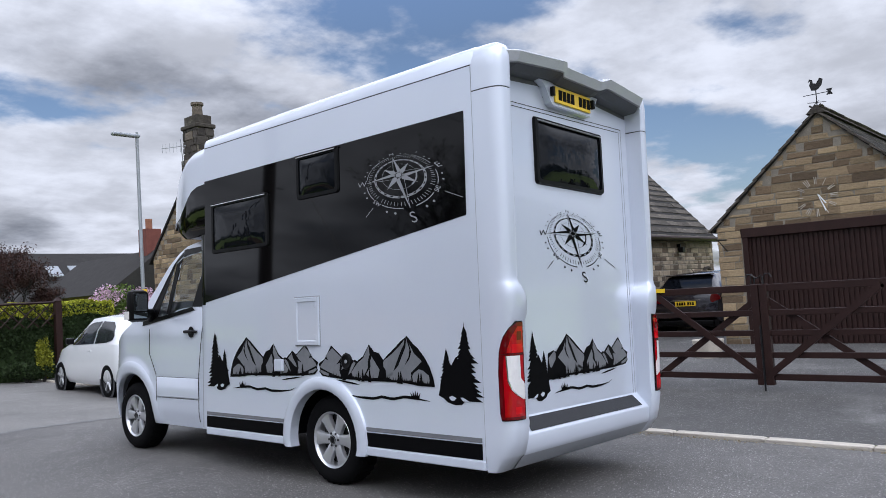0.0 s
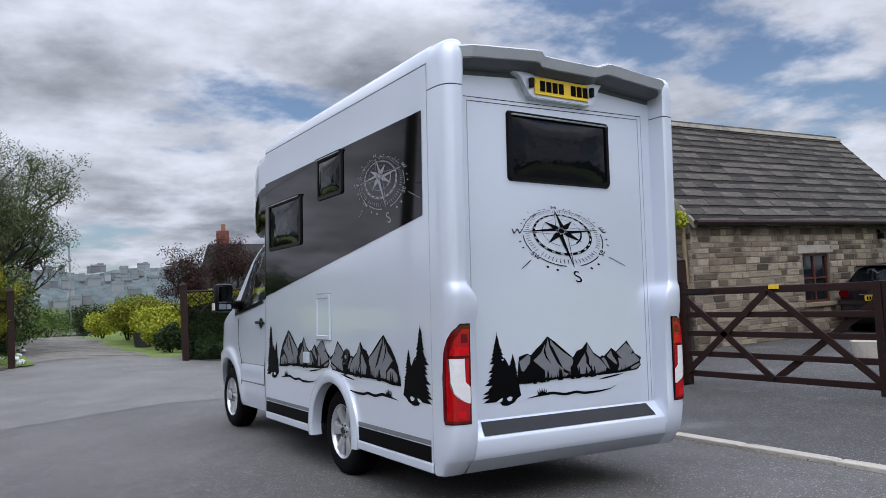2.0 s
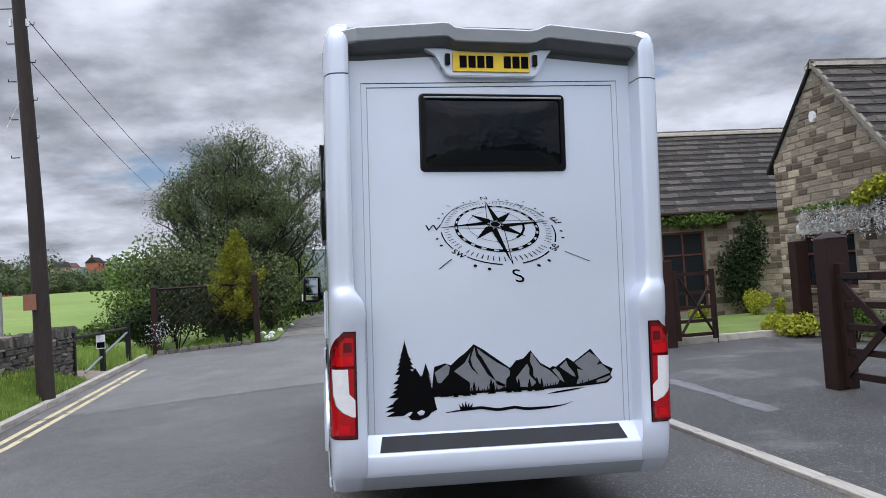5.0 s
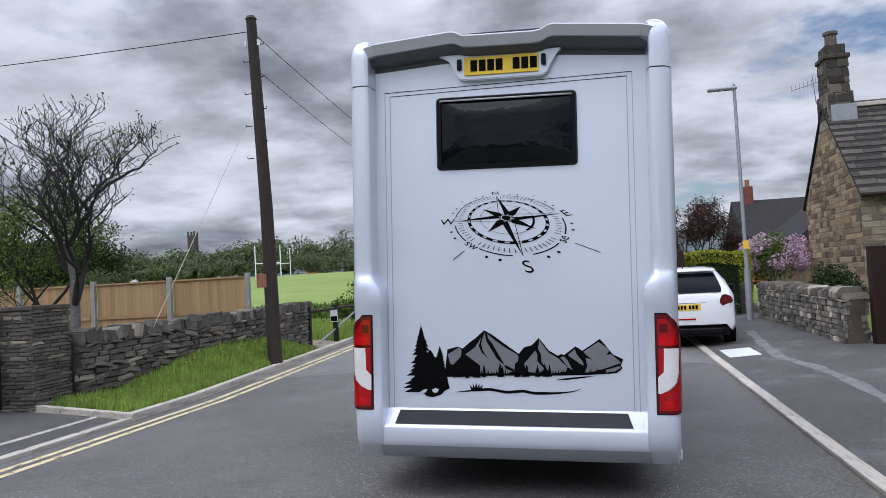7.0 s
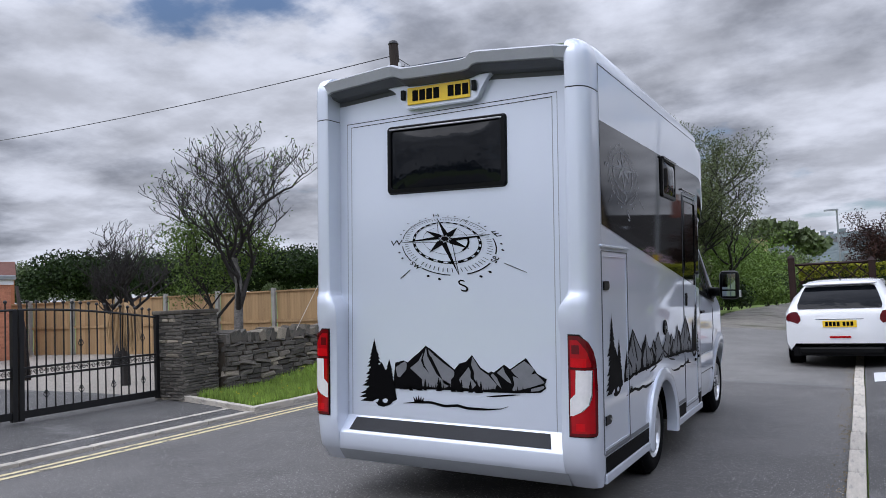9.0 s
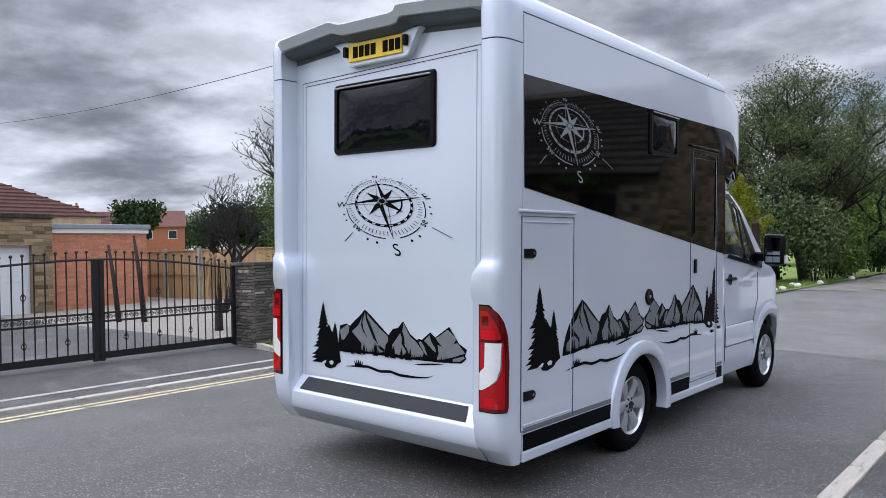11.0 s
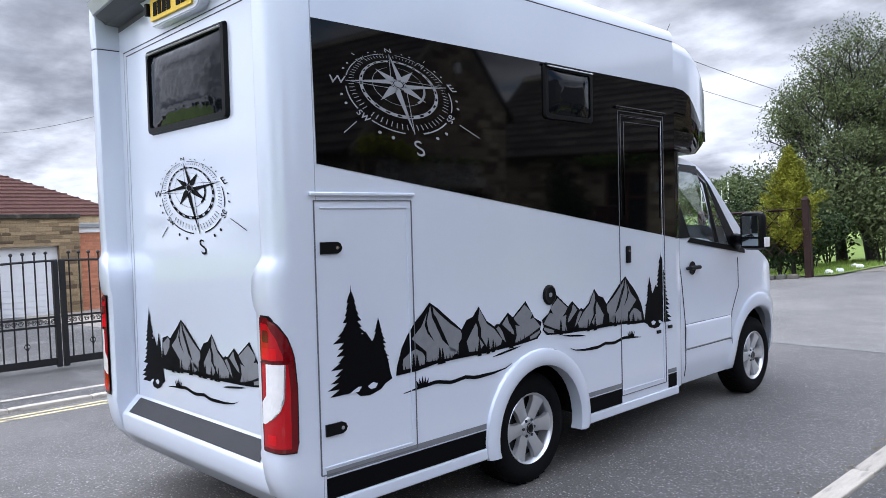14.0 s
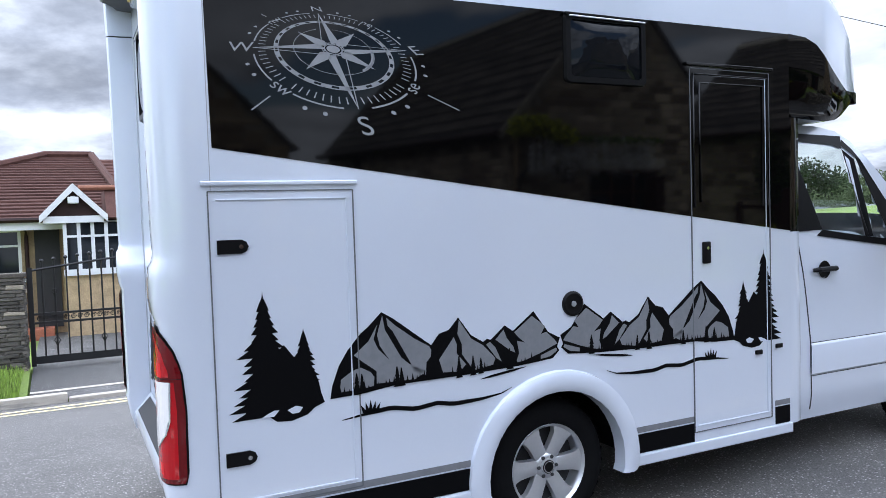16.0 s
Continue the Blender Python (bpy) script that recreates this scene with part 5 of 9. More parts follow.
def firs(at, h, w, side, seed):
    """A tall fir with a small one beside it on a shared mound."""
    k = w / 0.135
    t = decal("tree_decal", [pine(0, 0.0, h, w, seed, 15)], at, "decal", van)
    decal("small_tree", [pine(side * 0.163 * k, 0.12, h * 0.66 - 0.12, 0.062 * k, seed + 1, 9)], at, "decal", t)
    mound = [(side * k * u, v) for u, v in ((-0.09, 0.0), (-0.05, -0.018), (0.0, -0.010), (0.04, -0.042), (0.10, -0.048), (0.17, -0.030), (0.20, -0.005), (0.245, 0.012), (0.232, 0.05), (0.222, 0.10), (0.205, 0.15), (0.16, 0.24), (0.122, 0.215), (0.08, 0.27), (0.0, 0.2), (-0.04, 0.1))]
    decal("mound", [mound], at, "decal", t, -0.0004)
    decal("snow_patch", [[(side * k * u, v) for u, v in ((0.085, 0.0), (0.105, -0.018), (0.135, -0.016), (0.15, 0.004), (0.12, 0.014))]], at, "van", t, 0.0012)
    decal("snow_patch", [[(side * k * u, v) for u, v in ((-0.03, -0.022), (0.03, -0.018), (0.05, 0.004), (0.03, 0.006), (0.0, -0.006))]], at, "van", t, 0.0012)


def glyph(ch):
    cu = bpy.data.curves.new("glyph", "FONT")
    cu.body, cu.align_x, cu.align_y, cu.size = ch, "CENTER", "CENTER", 1.0
    ob = bpy.data.objects.new("glyph", cu)
    scene.collection.objects.link(ob)
    dg = bpy.context.evaluated_depsgraph_get()
    me = bpy.data.meshes.new_from_object(ob.evaluated_get(dg))
    bpy.data.objects.remove(ob)
    data = [v.co.copy() for v in me.vertices], [tuple(p.vertices) for p in me.polygons]
    bpy.data.meshes.remove(me)
    return data


GLYPHS = {c: glyph(c) for c in ("N", "E", "S", "W", "nw", "ne", "se", "sw")}


def compass(at, mat, size=1.0):
    """A compass rose drawn in perspective, tilted back and a little turned."""
    def lay(x, y):
        d = 1 + 0.27 * y
        a, b = x * 0.345 / d, y * 0.185 / d
        return (size * (a - 0.42 * b + 0.0), size * (b + 0.045 * a))

    def put(x, y, lift=0.0):
        return at(*lay(x, y), lift)
    bm = bmesh.new()

    def poly(pts):
        bm.faces.new([bm.verts.new(put(x, y)) for x, y in pts])

    def arc(r0, r1, a0, a1, n=24):
        rows = [[put(r * math.sin(radians(a0 + (a1 - a0) * k / n)), r * math.cos(radians(a0 + (a1 - a0) * k / n))) for k in range(n + 1)] for r in (r0, r1)]
        grid(bm, rows)
    # outer scale ring, broken at the corners
    for k in range(4):
        arc(0.985, 1.005, 8 + 90 * k, 37 + 90 * k)
        arc(0.985, 1.005, 53 + 90 * k, 82 + 90 * k)
    for k in range(72):
        a = 5.0 * k
        if k % 9 == 0:
            continue
        w = 0.42
        arc(0.85, 0.94, a - w, a + w, 1)
    # banded ring
    arc(0.735, 0.750, 0, 360, 96)
    arc(0.690, 0.702, 0, 360, 96)
    for k in range(24):
        arc(0.70, 0.738, 15 * k, 15 * k + 9, 4)
    arc(0.50, 0.508, 12, 345, 72)
    arc(0.475, 0.515, 95, 150, 18)
    # points of the rose: one half solid, the other outlined
    for k in range(8):
        a = radians(45 * k)
        r = 1.0 if k % 2 == 0 else 0.58
        w = 0.115 if k % 2 == 0 else 0.085
        d, e = Vector((math.sin(a), math.cos(a))), Vector((math.cos(a), -math.sin(a)))
        tip, c, l, rr = d * r, d * 0.10, d * 0.18 - e * w, d * 0.18 + e * w
        poly([c, rr, tip])
        if k % 2 == 0:
            for p, q in ((c, l), (l, tip)):
                nn = (q - p).normalized()
                nn = Vector((-nn.y, nn.x)) * 0.006
                poly([p - nn, q - nn, q + nn, p + nn])
        else:
            poly([c, tip, l])
    arc(0.0001, 0.085, 0, 360, 32)
    arc(0.105, 0.122, 0, 360, 40)
    arc(0.14, 0.15, 0, 360, 40)
    # dots and corner rays
    for k in range(16):
        if k % 2 == 0:
            continue
        for o in (-5, 5):
            a = radians(22.5 * k + o)
            cx, cy = 1.10 * math.sin(a), 1.10 * math.cos(a)
            poly([(cx + 0.025 * math.cos(q * 0.785), cy + 0.025 * math.sin(q * 0.785)) for q in range(8)])
    for k in range(4):
        a, reach = radians(45 + 90 * k), (1.26, 1.46, 1.40, 1.26)[k]
        d, e = Vector((math.sin(a), math.cos(a))), Vector((math.cos(a), -math.sin(a)))
        poly([d * 1.16 - e * 0.008, d * reach - e * 0.008, d * reach + e * 0.008, d * 1.16 + e * 0.008])
    rose = part("compass_decal", bm, mat, van, "compass rose decal", keep=False)
    for ch, a, r, h in (("N", 0, 1.16, 0.26), ("E", 90, 1.13, 0.30), ("S", 180, 1.20, 0.29), ("W", 270, 1.14, 0.29), ("nw", 315, 1.0, 0.20), ("ne", 45, 1.0, 0.20), ("se", 135, 1.0, 0.21), ("sw", 225, 1.0, 0.21)):
        q = radians(a)
        cx, cy = r * math.sin(q), r * math.cos(q)
        turn = -q if ch in ("N", "nw", "ne", "E", "W") else -q + math.pi
        if ch == "E":
            turn = 0.12
        if ch == "W":
            turn = 0.0
        vs, fs = GLYPHS[ch]
        bm = bmesh.new()
        out = [bm.verts.new(put(cx + h * (v.x * math.cos(turn) - v.y * math.sin(turn)), cy + h * (v.x * math.sin(turn) + v.y * math.cos(turn)))) for v in vs]
        for fc in fs:
            bm.faces.new([out[i] for i in fc])
        part("compass_letter", bm, mat, rose)


def rear_at(cx, cz):
    return lambda u, v, lift=0.0: (cx + u, 0.4470 - lift, cz + v)


def side_at(s, cy, cz, lift0=0.0034, flip=1):
    # u runs to the viewer's right when flip is 1
    return lambda u, v, lift=0.0: (s * (SIDE + lift0 + lift), cy + s * flip * u, cz + v)


hills(rear_at(-0.178, 1.118), (0.925, 0.915), 3, True)
firs(rear_at(-0.606, 0.720), 0.447, 0.105, 1, 5)
compass(rear_at(-0.017, 1.857), "decal")
# the same motif twice on each side, mirrored about the wheel
hills(side_at(1, 1.226, 1.213), (0.968, 1.0), 7)
hills(side_at(1, 3.095, 1.225, flip=-1), (0.968, 1.0), 8)
firs(side_at(1, 0.714, 0.844), 0.50, 0.135, 1, 11)
firs(side_at(1, 3.574, 0.865), 0.512, 0.135, -1, 12)
hills(side_at(-1, 1.200, 1.149, flip=-1), (1.012, 1.0), 7)
hills(side_at(-1, 3.157, 1.161), (1.012, 1.0), 8)
firs(side_at(-1, 0.672, 0.735, flip=-1), 0.50, 0.135, 1, 11)
firs(side_at(-1, 3.650, 0.735, flip=-1), 0.493, 0.128, -1, 12)
compass(side_at(1, 1.053, 2.330, 0.0045), "decal_silver", 0.97)
compass(side_at(-1, 1.225, 2.300, 0.0045), "decal_silver", 0.98)


def hatch(s, y0, y1, z0, z1, name, label, locks):
    """A flush locker or entrance door: shut line, a thin raised border and its catches."""
    door = part(name, boxm(s * (SIDE - 0.01), s * (SIDE + 0.0012), y0, y1, z0, z1), "van", van, label)
    for a, b, c, d in ((y0 - 0.003, y0 + 0.002, z0, z1), (y1 - 0.002, y1 + 0.003, z0, z1), (y0, y1, z0 - 0.003, z0 + 0.002), (y0, y1, z1 - 0.002, z1 + 0.003)):
        part("shut_line", boxm(s * (SIDE - 0.004), s * (SIDE + 0.0052), a, b, c, d), "shut_line", door)
    for a, b, c, d in ((y0 + 0.02, y1 - 0.02, z0 + 0.028, z0 + 0.036), (y0 + 0.03, y1 - 0.02, z1 - 0.036, z1 - 0.031), (y1 - 0.034, y1 - 0.029, z0 + 0.03, z1 - 0.03)):
        part("border", boxm(s * (SIDE + 0.001), s * (SIDE + 0.0065), a, b, c, d, 0.001), "van", door)
    return door


locker = hatch(1, 0.518, 1.115, 0.47, 1.745, "locker_door", "tall silver locker door", 2)
part("drip_rail", boxm(SIDE, SIDE + 0.014, 0.49, 1.135, 1.768, 1.785, 0.004), "van", van)
for z in (1.525, 0.675):
    bm = slab(bmesh.new(), [(0.545, z - 0.028), (0.64, z - 0.028), (0.66, z - 0.018), (0.668, z), (0.66, z + 0.018), (0.64, z + 0.028), (0.545, z + 0.028)], "x", SIDE + 0.001, SIDE + 0.010)
    latch = part("latch", bm, "black_plastic", locker, "black paddle latch")
    bm = bmesh.new()
    lathe(bm, [(0.009, 0), (0.009, 0.004), (0.0, 0.004)], 14, Matrix.Translation((SIDE + 0.010, 0.638, z)) @ Matrix.Rotation(radians(90), 4, "Y"))
    part("lock_barrel", bm, "chrome", latch)
entry = hatch(1, 3.035, 3.63, 0.40, 2.365, "entrance_door", "flush entrance door, black above and silver below", 1)
bm = bmesh.new()
bm.faces.new([bm.verts.new((SIDE + 0.0042, a, b)) for a, b in ((3.035, 1.577), (3.63, 1.496), (3.63, 2.365), (3.035, 2.365))])
part("door_band", bm, "black_gloss", entry)
for pl in ([(3.055, 1.62), (3.055, 2.335)], [(3.10, 1.65), (3.10, 2.29), (3.575, 2.29), (3.575, 1.62)], [(3.055, 2.335), (3.61, 2.335), (3.61, 1.62)]):
    bm = tube(bmesh.new(), [(SIDE + 0.006, *p) for p in pl], 0.006, 8)
    part("moulding", bm, "black_gloss", entry, smooth=True)
part("rain_gutter", boxm(SIDE, SIDE + 0.02, 3.00, 3.65, 2.378, 2.395, 0.004), "black_gloss", van)
hd = part("door_lock", boxm(SIDE, SIDE + 0.014, 3.105, 3.165, 1.315, 1.435, 0.008), "black_plastic", entry, smooth=40)
bm = bmesh.new()
lathe(bm, [(0.009, 0), (0.009, 0.004), (0.0, 0.004)], 14, Matrix.Translation((SIDE + 0.014, 3.135, 1.40)) @ Matrix.Rotation(radians(90), 4, "Y"))
part("lock_barrel", bm, "chrome", hd)
part("hinge", boxm(SIDE, SIDE + 0.014, 3.50, 3.55, 0.775, 0.80, 0.004), "black_plastic", van)
part("hinge", boxm(SIDE, SIDE + 0.014, 3.665, 3.715, 0.795, 0.82, 0.004), "black_plastic", van)
# round inlets
for s, y, z in ((1, 2.241, 1.168), (-1, 1.843, 0.964)):
    m = Matrix.Translation((s * SIDE, y, z)) @ Matrix.Rotation(radians(90 * s), 4, "Y")
    bm = bmesh.new()
    lathe(bm, [(0.062, 0.0), (0.062, 0.008), (0.052, 0.014), (0.042, 0.012), (0.036, 0.010), (0.0, 0.012)], 28, m)
    inlet = part("round_inlet", bm, "black_plastic", van, "round black inlet cap", smooth=40)
    bm = bmesh.new()
    lathe(bm, [(0.014, 0.010), (0.014, 0.016), (0.0, 0.017)], 16, m)
    part("inlet_lock", bm, "steel", inlet)
# service hatch with a raised white frame, and a metal socket flap
bm = bmesh.new()
o = [(2.152, 1.085), (2.461, 1.085), (2.461, 1.471), (2.152, 1.471)]
def inset(pl, d):
    return [(a + (d if a < 2.3 else -d), b + (d if b < 1.3 else -d)) for a, b in pl]
grid(bm, [[(-(SIDE + x), *p) for p in inset(o, d)] for x, d in ((0.0, 0.0), (0.018, 0.006), (0.018, 0.034), (0.006, 0.042))], close=True)
for a, b, c, d in ((2.146, 2.467, 1.079, 1.085), (2.146, 2.467, 1.471, 1.477), (2.146, 2.152, 1.085, 1.471), (2.461, 2.467, 1.085, 1.471)):
    part("hatch_gasket", boxm(-(SIDE + 0.004), -(SIDE - 0.002), a, b, c, d), "van_low", van)
sh = part("service_hatch", bm, "van", van, "silver framed service hatch")
part("hatch_panel", boxm(-(SIDE + 0.008), -(SIDE - 0.002), 2.19, 2.425, 1.125, 1.435), "van", sh)
for z in (1.13, 1.385):
    part("hatch_catch", boxm(-(SIDE + 0.020), -(SIDE + 0.006), 2.175, 2.205, z, z + 0.04, 0.004), "van", sh)
part("socket_flap", boxm(-(SIDE + 0.026), -(SIDE - 0.002), 2.62, 2.735, 0.875, 0.975, 0.010), "van", van, "raised silver socket flap")
bm = tube(bmesh.new(), [(0.55, 4.35, 2.88), (0.56, 4.42, 3.0), (0.60, 4.60, 3.30)], [0.006, 0.004, 0.002], 6)
part("aerial", bm, "black_plastic", van)

# ---- laid pieces: stones, slates, boards ----


def piece_mesh(name, mat, seed, rough=0.08, bevel=0.10):
    """A unit block with uneven, worn edges."""
    rnd = random.Random(seed)
    bm = boxm(-0.5, 0.5, -0.5, 0.5, -0.5, 0.5)
    for v in bm.verts:
        v.co += Vector((rnd.uniform(-rough, rough), 0, rnd.uniform(-rough, rough)))
    front = [e for e in bm.edges if all(v.co.y < 0 for v in e.verts)]
    bmesh.ops.bevel(bm, geom=front, offset=bevel, segments=1, affect="EDGES")
    me = bpy.data.meshes.new(name)
    bm.to_mesh(me)
    bm.free()
    me.materials.append(M[mat])
    return me


def lay(parent, name, meshes, places, limit=300):
    """Sets pieces under a parent: the first ones as parts, the rest joined."""
    for m, k in places[:limit]:
        shared(name, meshes[k % len(meshes)], parent, m)
    rest = places[limit:]
    if rest:
        vs, fs = [], []
        for m, k in rest:
            me = meshes[k % len(meshes)]
            o = len(vs)
            vs += [tuple(m @ v.co) for v in me.vertices]
            fs += [[o + i for i in p.vertices] for p in me.polygons]
        me = bpy.data.meshes.new(name + "_rest")
        me.from_pydata(vs, [], fs)
        me.materials.append(meshes[0].materials[0])
        ob = new("far_" + name + "work", me)
        ob.parent = parent
        tagged(ob, kind="stuff")


def courses(o, u, n, width, z0, top, size, rnd, deep=0.05, skip=(), joint=0.018, grow=1.0):
    """Places for stones on a wall face: origin o, run u, outward n; top(a) gives the height at a. skip: openings (a0, a1, z0, z1)."""
    u, n = Vector(u), Vector(n)
    out, z, row = [], z0, 0
    zmax = max(top(width * i / 40) for i in range(41))
    while z < zmax - 0.02:
        h = size[1] * rnd.uniform(0.78, 1.25)
        a = -rnd.random() * size[0] * 0.6
        while a < width:
            w = size[0] * rnd.uniform(0.55, 1.45)
            b0, b1 = max(a, 0), min(a + w, width)
            a += w
            if b1 - b0 < 0.05:
                continue
            mid = (b0 + b1) / 2
            zt = min(z + h, min(top(b0), top(b1)))
            if zt - z < 0.03:
                if min(top(mid), z + h) - z < 0.05:
                    continue
                zt = min(top(mid), z + h)
                b0, b1 = mid - (b1 - b0) * 0.2, mid + (b1 - b0) * 0.2
            pieces = [(b0, b1)]
            for s0, s1, sz0, sz1 in skip:
                if z + h * 0.5 > sz0 and z + h * 0.5 < sz1:
                    nxt = []
                    for c0, c1 in pieces:
                        if c1 <= s0 or c0 >= s1:
                            nxt.append((c0, c1))
                        else:
                            if s0 - c0 > 0.05:
                                nxt.append((c0, s0))
                            if c1 - s1 > 0.05:
                                nxt.append((s1, c1))
                    pieces = nxt
            for c0, c1 in pieces:
                proud = rnd.uniform(0.0, 0.014) * grow
                c = Vector(o) + u * ((c0 + c1) / 2) + Vector((0, 0, (z + zt) / 2)) - n * (deep / 2 - proud - 0.004)
                rot = Matrix((u, -n, Vector((0, 0, 1)))).transposed().to_4x4()
                out.append((Matrix.Translation(c) @ rot @ Matrix.Diagonal((c1 - c0 - joint, deep, zt - z - joint, 1)), rnd.randrange(50)))
        z += h
        row += 1
    return out


def slates(o, u, up, width, length, size, rnd, lapse=0.0, deep=0.034):
    """Places for roof slates: from the eave corner o along u, up the slope."""
    u, up = Vector(u).normalized(), Vector(up).normalized()
    n = u.cross(up)
    if n.z < 0:
        n = -n
    out, d = [], 0.0
    k = 0
    while d < length:
        h = size[1] * (1.15 - 0.35 * d / length)
        a = -rnd.random() * size[0]
        while a < width:
            w = size[0] * rnd.uniform(0.7, 1.35)
            b0, b1 = max(a, 0), min(a + w, width)
            a += w
            if b1 - b0 < 0.06:
                continue
            tilt = Matrix.Rotation(-0.085 + rnd.uniform(-0.012, 0.012), 4, "X") @ Matrix.Rotation(rnd.uniform(-0.01, 0.01), 4, "Z")
            rot = Matrix((u, up, n)).transposed().to_4x4()
            c = Vector(o) + u * ((b0 + b1) / 2) + up * (d + h * 0.55 + rnd.uniform(-0.008, 0.008)) + n * (0.03 + rnd.uniform(0, 0.004))
            out.append((Matrix.Translation(c) @ rot @ tilt @ Matrix.Diagonal((b1 - b0 - 0.012, h * 1.22, deep, 1)), rnd.randrange(50)))
        d += h
        k += 1
    return out




def slate_meshes(mat):
    res = []
    for k in range(4):
        rnd = random.Random(60 + k)
        bm = boxm(-0.5, 0.5, -0.5, 0.5, -0.5, 0.5)
        for v in bm.verts:
            v.co.x += rnd.uniform(-0.02, 0.02)
            if v.co.y < 0:
                v.co.y += rnd.uniform(-0.03, 0.04)
                v.co.z += rnd.uniform(-0.15, 0.15)
        me = bpy.data.meshes.new("slate")
        bm.to_mesh(me)
        bm.free()
        me.materials.append(M[mat])
        res.append(me)
    return res


def wall_box(bm, axis, at, thick, a0, a1, z0, z1, holes=()):
    """A straight wall as boxes round its openings; axis is the way it runs."""
    def bx(p0, p1, q0, q1):
        if p1 - p0 > 0.001 and q1 - q0 > 0.001:
            if axis == "x":
                box(bm, p0, p1, at, at + thick, q0, q1)
            else:
                box(bm, at, at + thick, p0, p1, q0, q1)
    cuts = sorted(holes)
    pos = a0
    for h0, h1, hz0, hz1 in cuts:
        bx(pos, h0, z0, z1)
        bx(h0, h1, z0, hz0)
        bx(h0, h1, hz1, z1)
        pos = h1
    bx(pos, a1, z0, z1)


def window_unit(parent, axis, at, n, a0, a1, z0, z1, cols, rows, timber="brown_wood", name="window", sill=None, pane="window_dark"):
    """A window in its opening: outer frame, bars, separate panes, a sill. n: +1 or -1, the way it faces on the other axis."""
    def mk(p0, p1, d0, d1, q0, q1, bev=0.0):
        y0, y1 = sorted((at - n * d0, at - n * d1))
        return boxm(p0, p1, y0, y1, q0, q1, bev) if axis == "x" else boxm(y0, y1, p0, p1, q0, q1, bev)
    f = 0.055
    bm = mk(a0, a1, 0.05, 0.11, z0, z0 + f)
    for p in ((a0, a1, z1 - f, z1), (a0, a0 + f, z0 + f, z1 - f), (a1 - f, a1, z0 + f, z1 - f)):
        b2 = mk(p[0], p[1], 0.05, 0.11, p[2], p[3])
        me = bpy.data.meshes.new("t")
        b2.to_mesh(me)
        bm.from_mesh(me)
        b2.free()
        bpy.data.meshes.remove(me)
    w = part(name, bm, timber, parent)
    xs_ = [a0 + f + (a1 - a0 - 2 * f) * i / cols for i in range(cols + 1)]
    zs_ = [z0 + f + (z1 - z0 - 2 * f) * r for r in (rows if isinstance(rows, (list, tuple)) else [i / rows for i in range(rows + 1)])]
    for x in xs_[1:-1]:
        part("bar", mk(x - 0.022, x + 0.022, 0.055, 0.105, z0 + f, z1 - f), timber, w)
    for z in zs_[1:-1]:
        part("bar", mk(a0 + f, a1 - f, 0.06, 0.10, z - 0.02, z + 0.02), timber, w)
    for x, x2 in zip(xs_, xs_[1:]):
        for z, z2 in zip(zs_, zs_[1:]):
            part("pane", mk(x, x2, 0.085, 0.09, z, z2), pane, w)
    if sill:
        part("sill", mk(a0 - 0.08, a1 + 0.08, -0.06, 0.12, z0 - 0.09, z0 - 0.004, 0.01), sill, parent)
    # near-black board closing the opening, for the darkness of the room
    part("reveal", mk(a0 - 0.02, a1 + 0.02, 0.26, 0.28, z0, z1), "cab_dark", parent)
    return w


RS = random.Random(11)
STONES = [piece_mesh("stone", "stone", k) for k in range(6)]
OCHRE = [piece_mesh("stone", "ochre_stone", 30 + k) for k in range(6)]
DRY = [piece_mesh("stone", "dry_stone", 10 + k, 0.14, 0.16) for k in range(8)]
SOOT = [piece_mesh("stone", "soot_stone", 50 + k) for k in range(4)]
SLATES = slate_meshes("slate_stone")
LATER = []  # the laying of stones and slates, done at the end


def gable_house(name, label, x0, x1, y0, y1, zb, ze, zr, holes_s=(), holes_w=(), over=0.18, ridge=None):
    """A stone house with its ridge along x: south wall with openings, gables, two roof slopes."""
    h = thing(name, Matrix.Translation((0, 0, 0)), label, "house")
    ym, t = ridge or (y0 + y1) / 2, 0.30
    k = (zr - ze) / (ym - y0)
    zn = zr - k * (y1 - ym)
    bm = bmesh.new()
    wall_box(bm, "x", y0, t, x0 + t, x1 - t, zb, ze, holes_s)
    part("south_wall", bm, "stone_mortar", h)
    part("north_wall", boxm(x0 + t, x1 - t, y1 - t, y1, zb, zn), "stone_mortar", h)
    bm = bmesh.new()
    if holes_w and holes_w[0][2] <= zb:
        a, b, _, c = holes_w[0]
        slab(bm, [(y0, zb), (a, zb), (a, c), (b, c), (b, zb), (y1, zb), (y1, zn), (ym, zr), (y0, ze)], "x", x0, x0 + t)
    else:
        wall_box(bm, "y", x0, t, y0, y1, zb, ze, holes_w)
        slab(bm, [(y0, ze), (y1, ze), (y1, zn + 0.001), (ym, zr)], "x", x0, x0 + t)
    part("west_gable", bm, "stone_mortar", h)
    bm = boxm(x1 - t, x1, y0, y1, zb, ze)
    slab(bm, [(y0, ze), (y1, ze), (y1, zn + 0.001), (ym, zr)], "x", x1 - t, x1)
    part("east_gable", bm, "stone_mortar", h)
    for s in (0, 1):
        ya = y0 - over if s == 0 else y1 + over
        za = (ze if s == 0 else zn) - over * k
        bm = bmesh.new()
        slab(bm, [(ya, za), (ym, zr), (ym, zr + 0.07), (ya, za + 0.07)], "x", x0 - 0.06, x1 + 0.06)
        part("roof_deck", bm, "roof_dark", h)
    return h


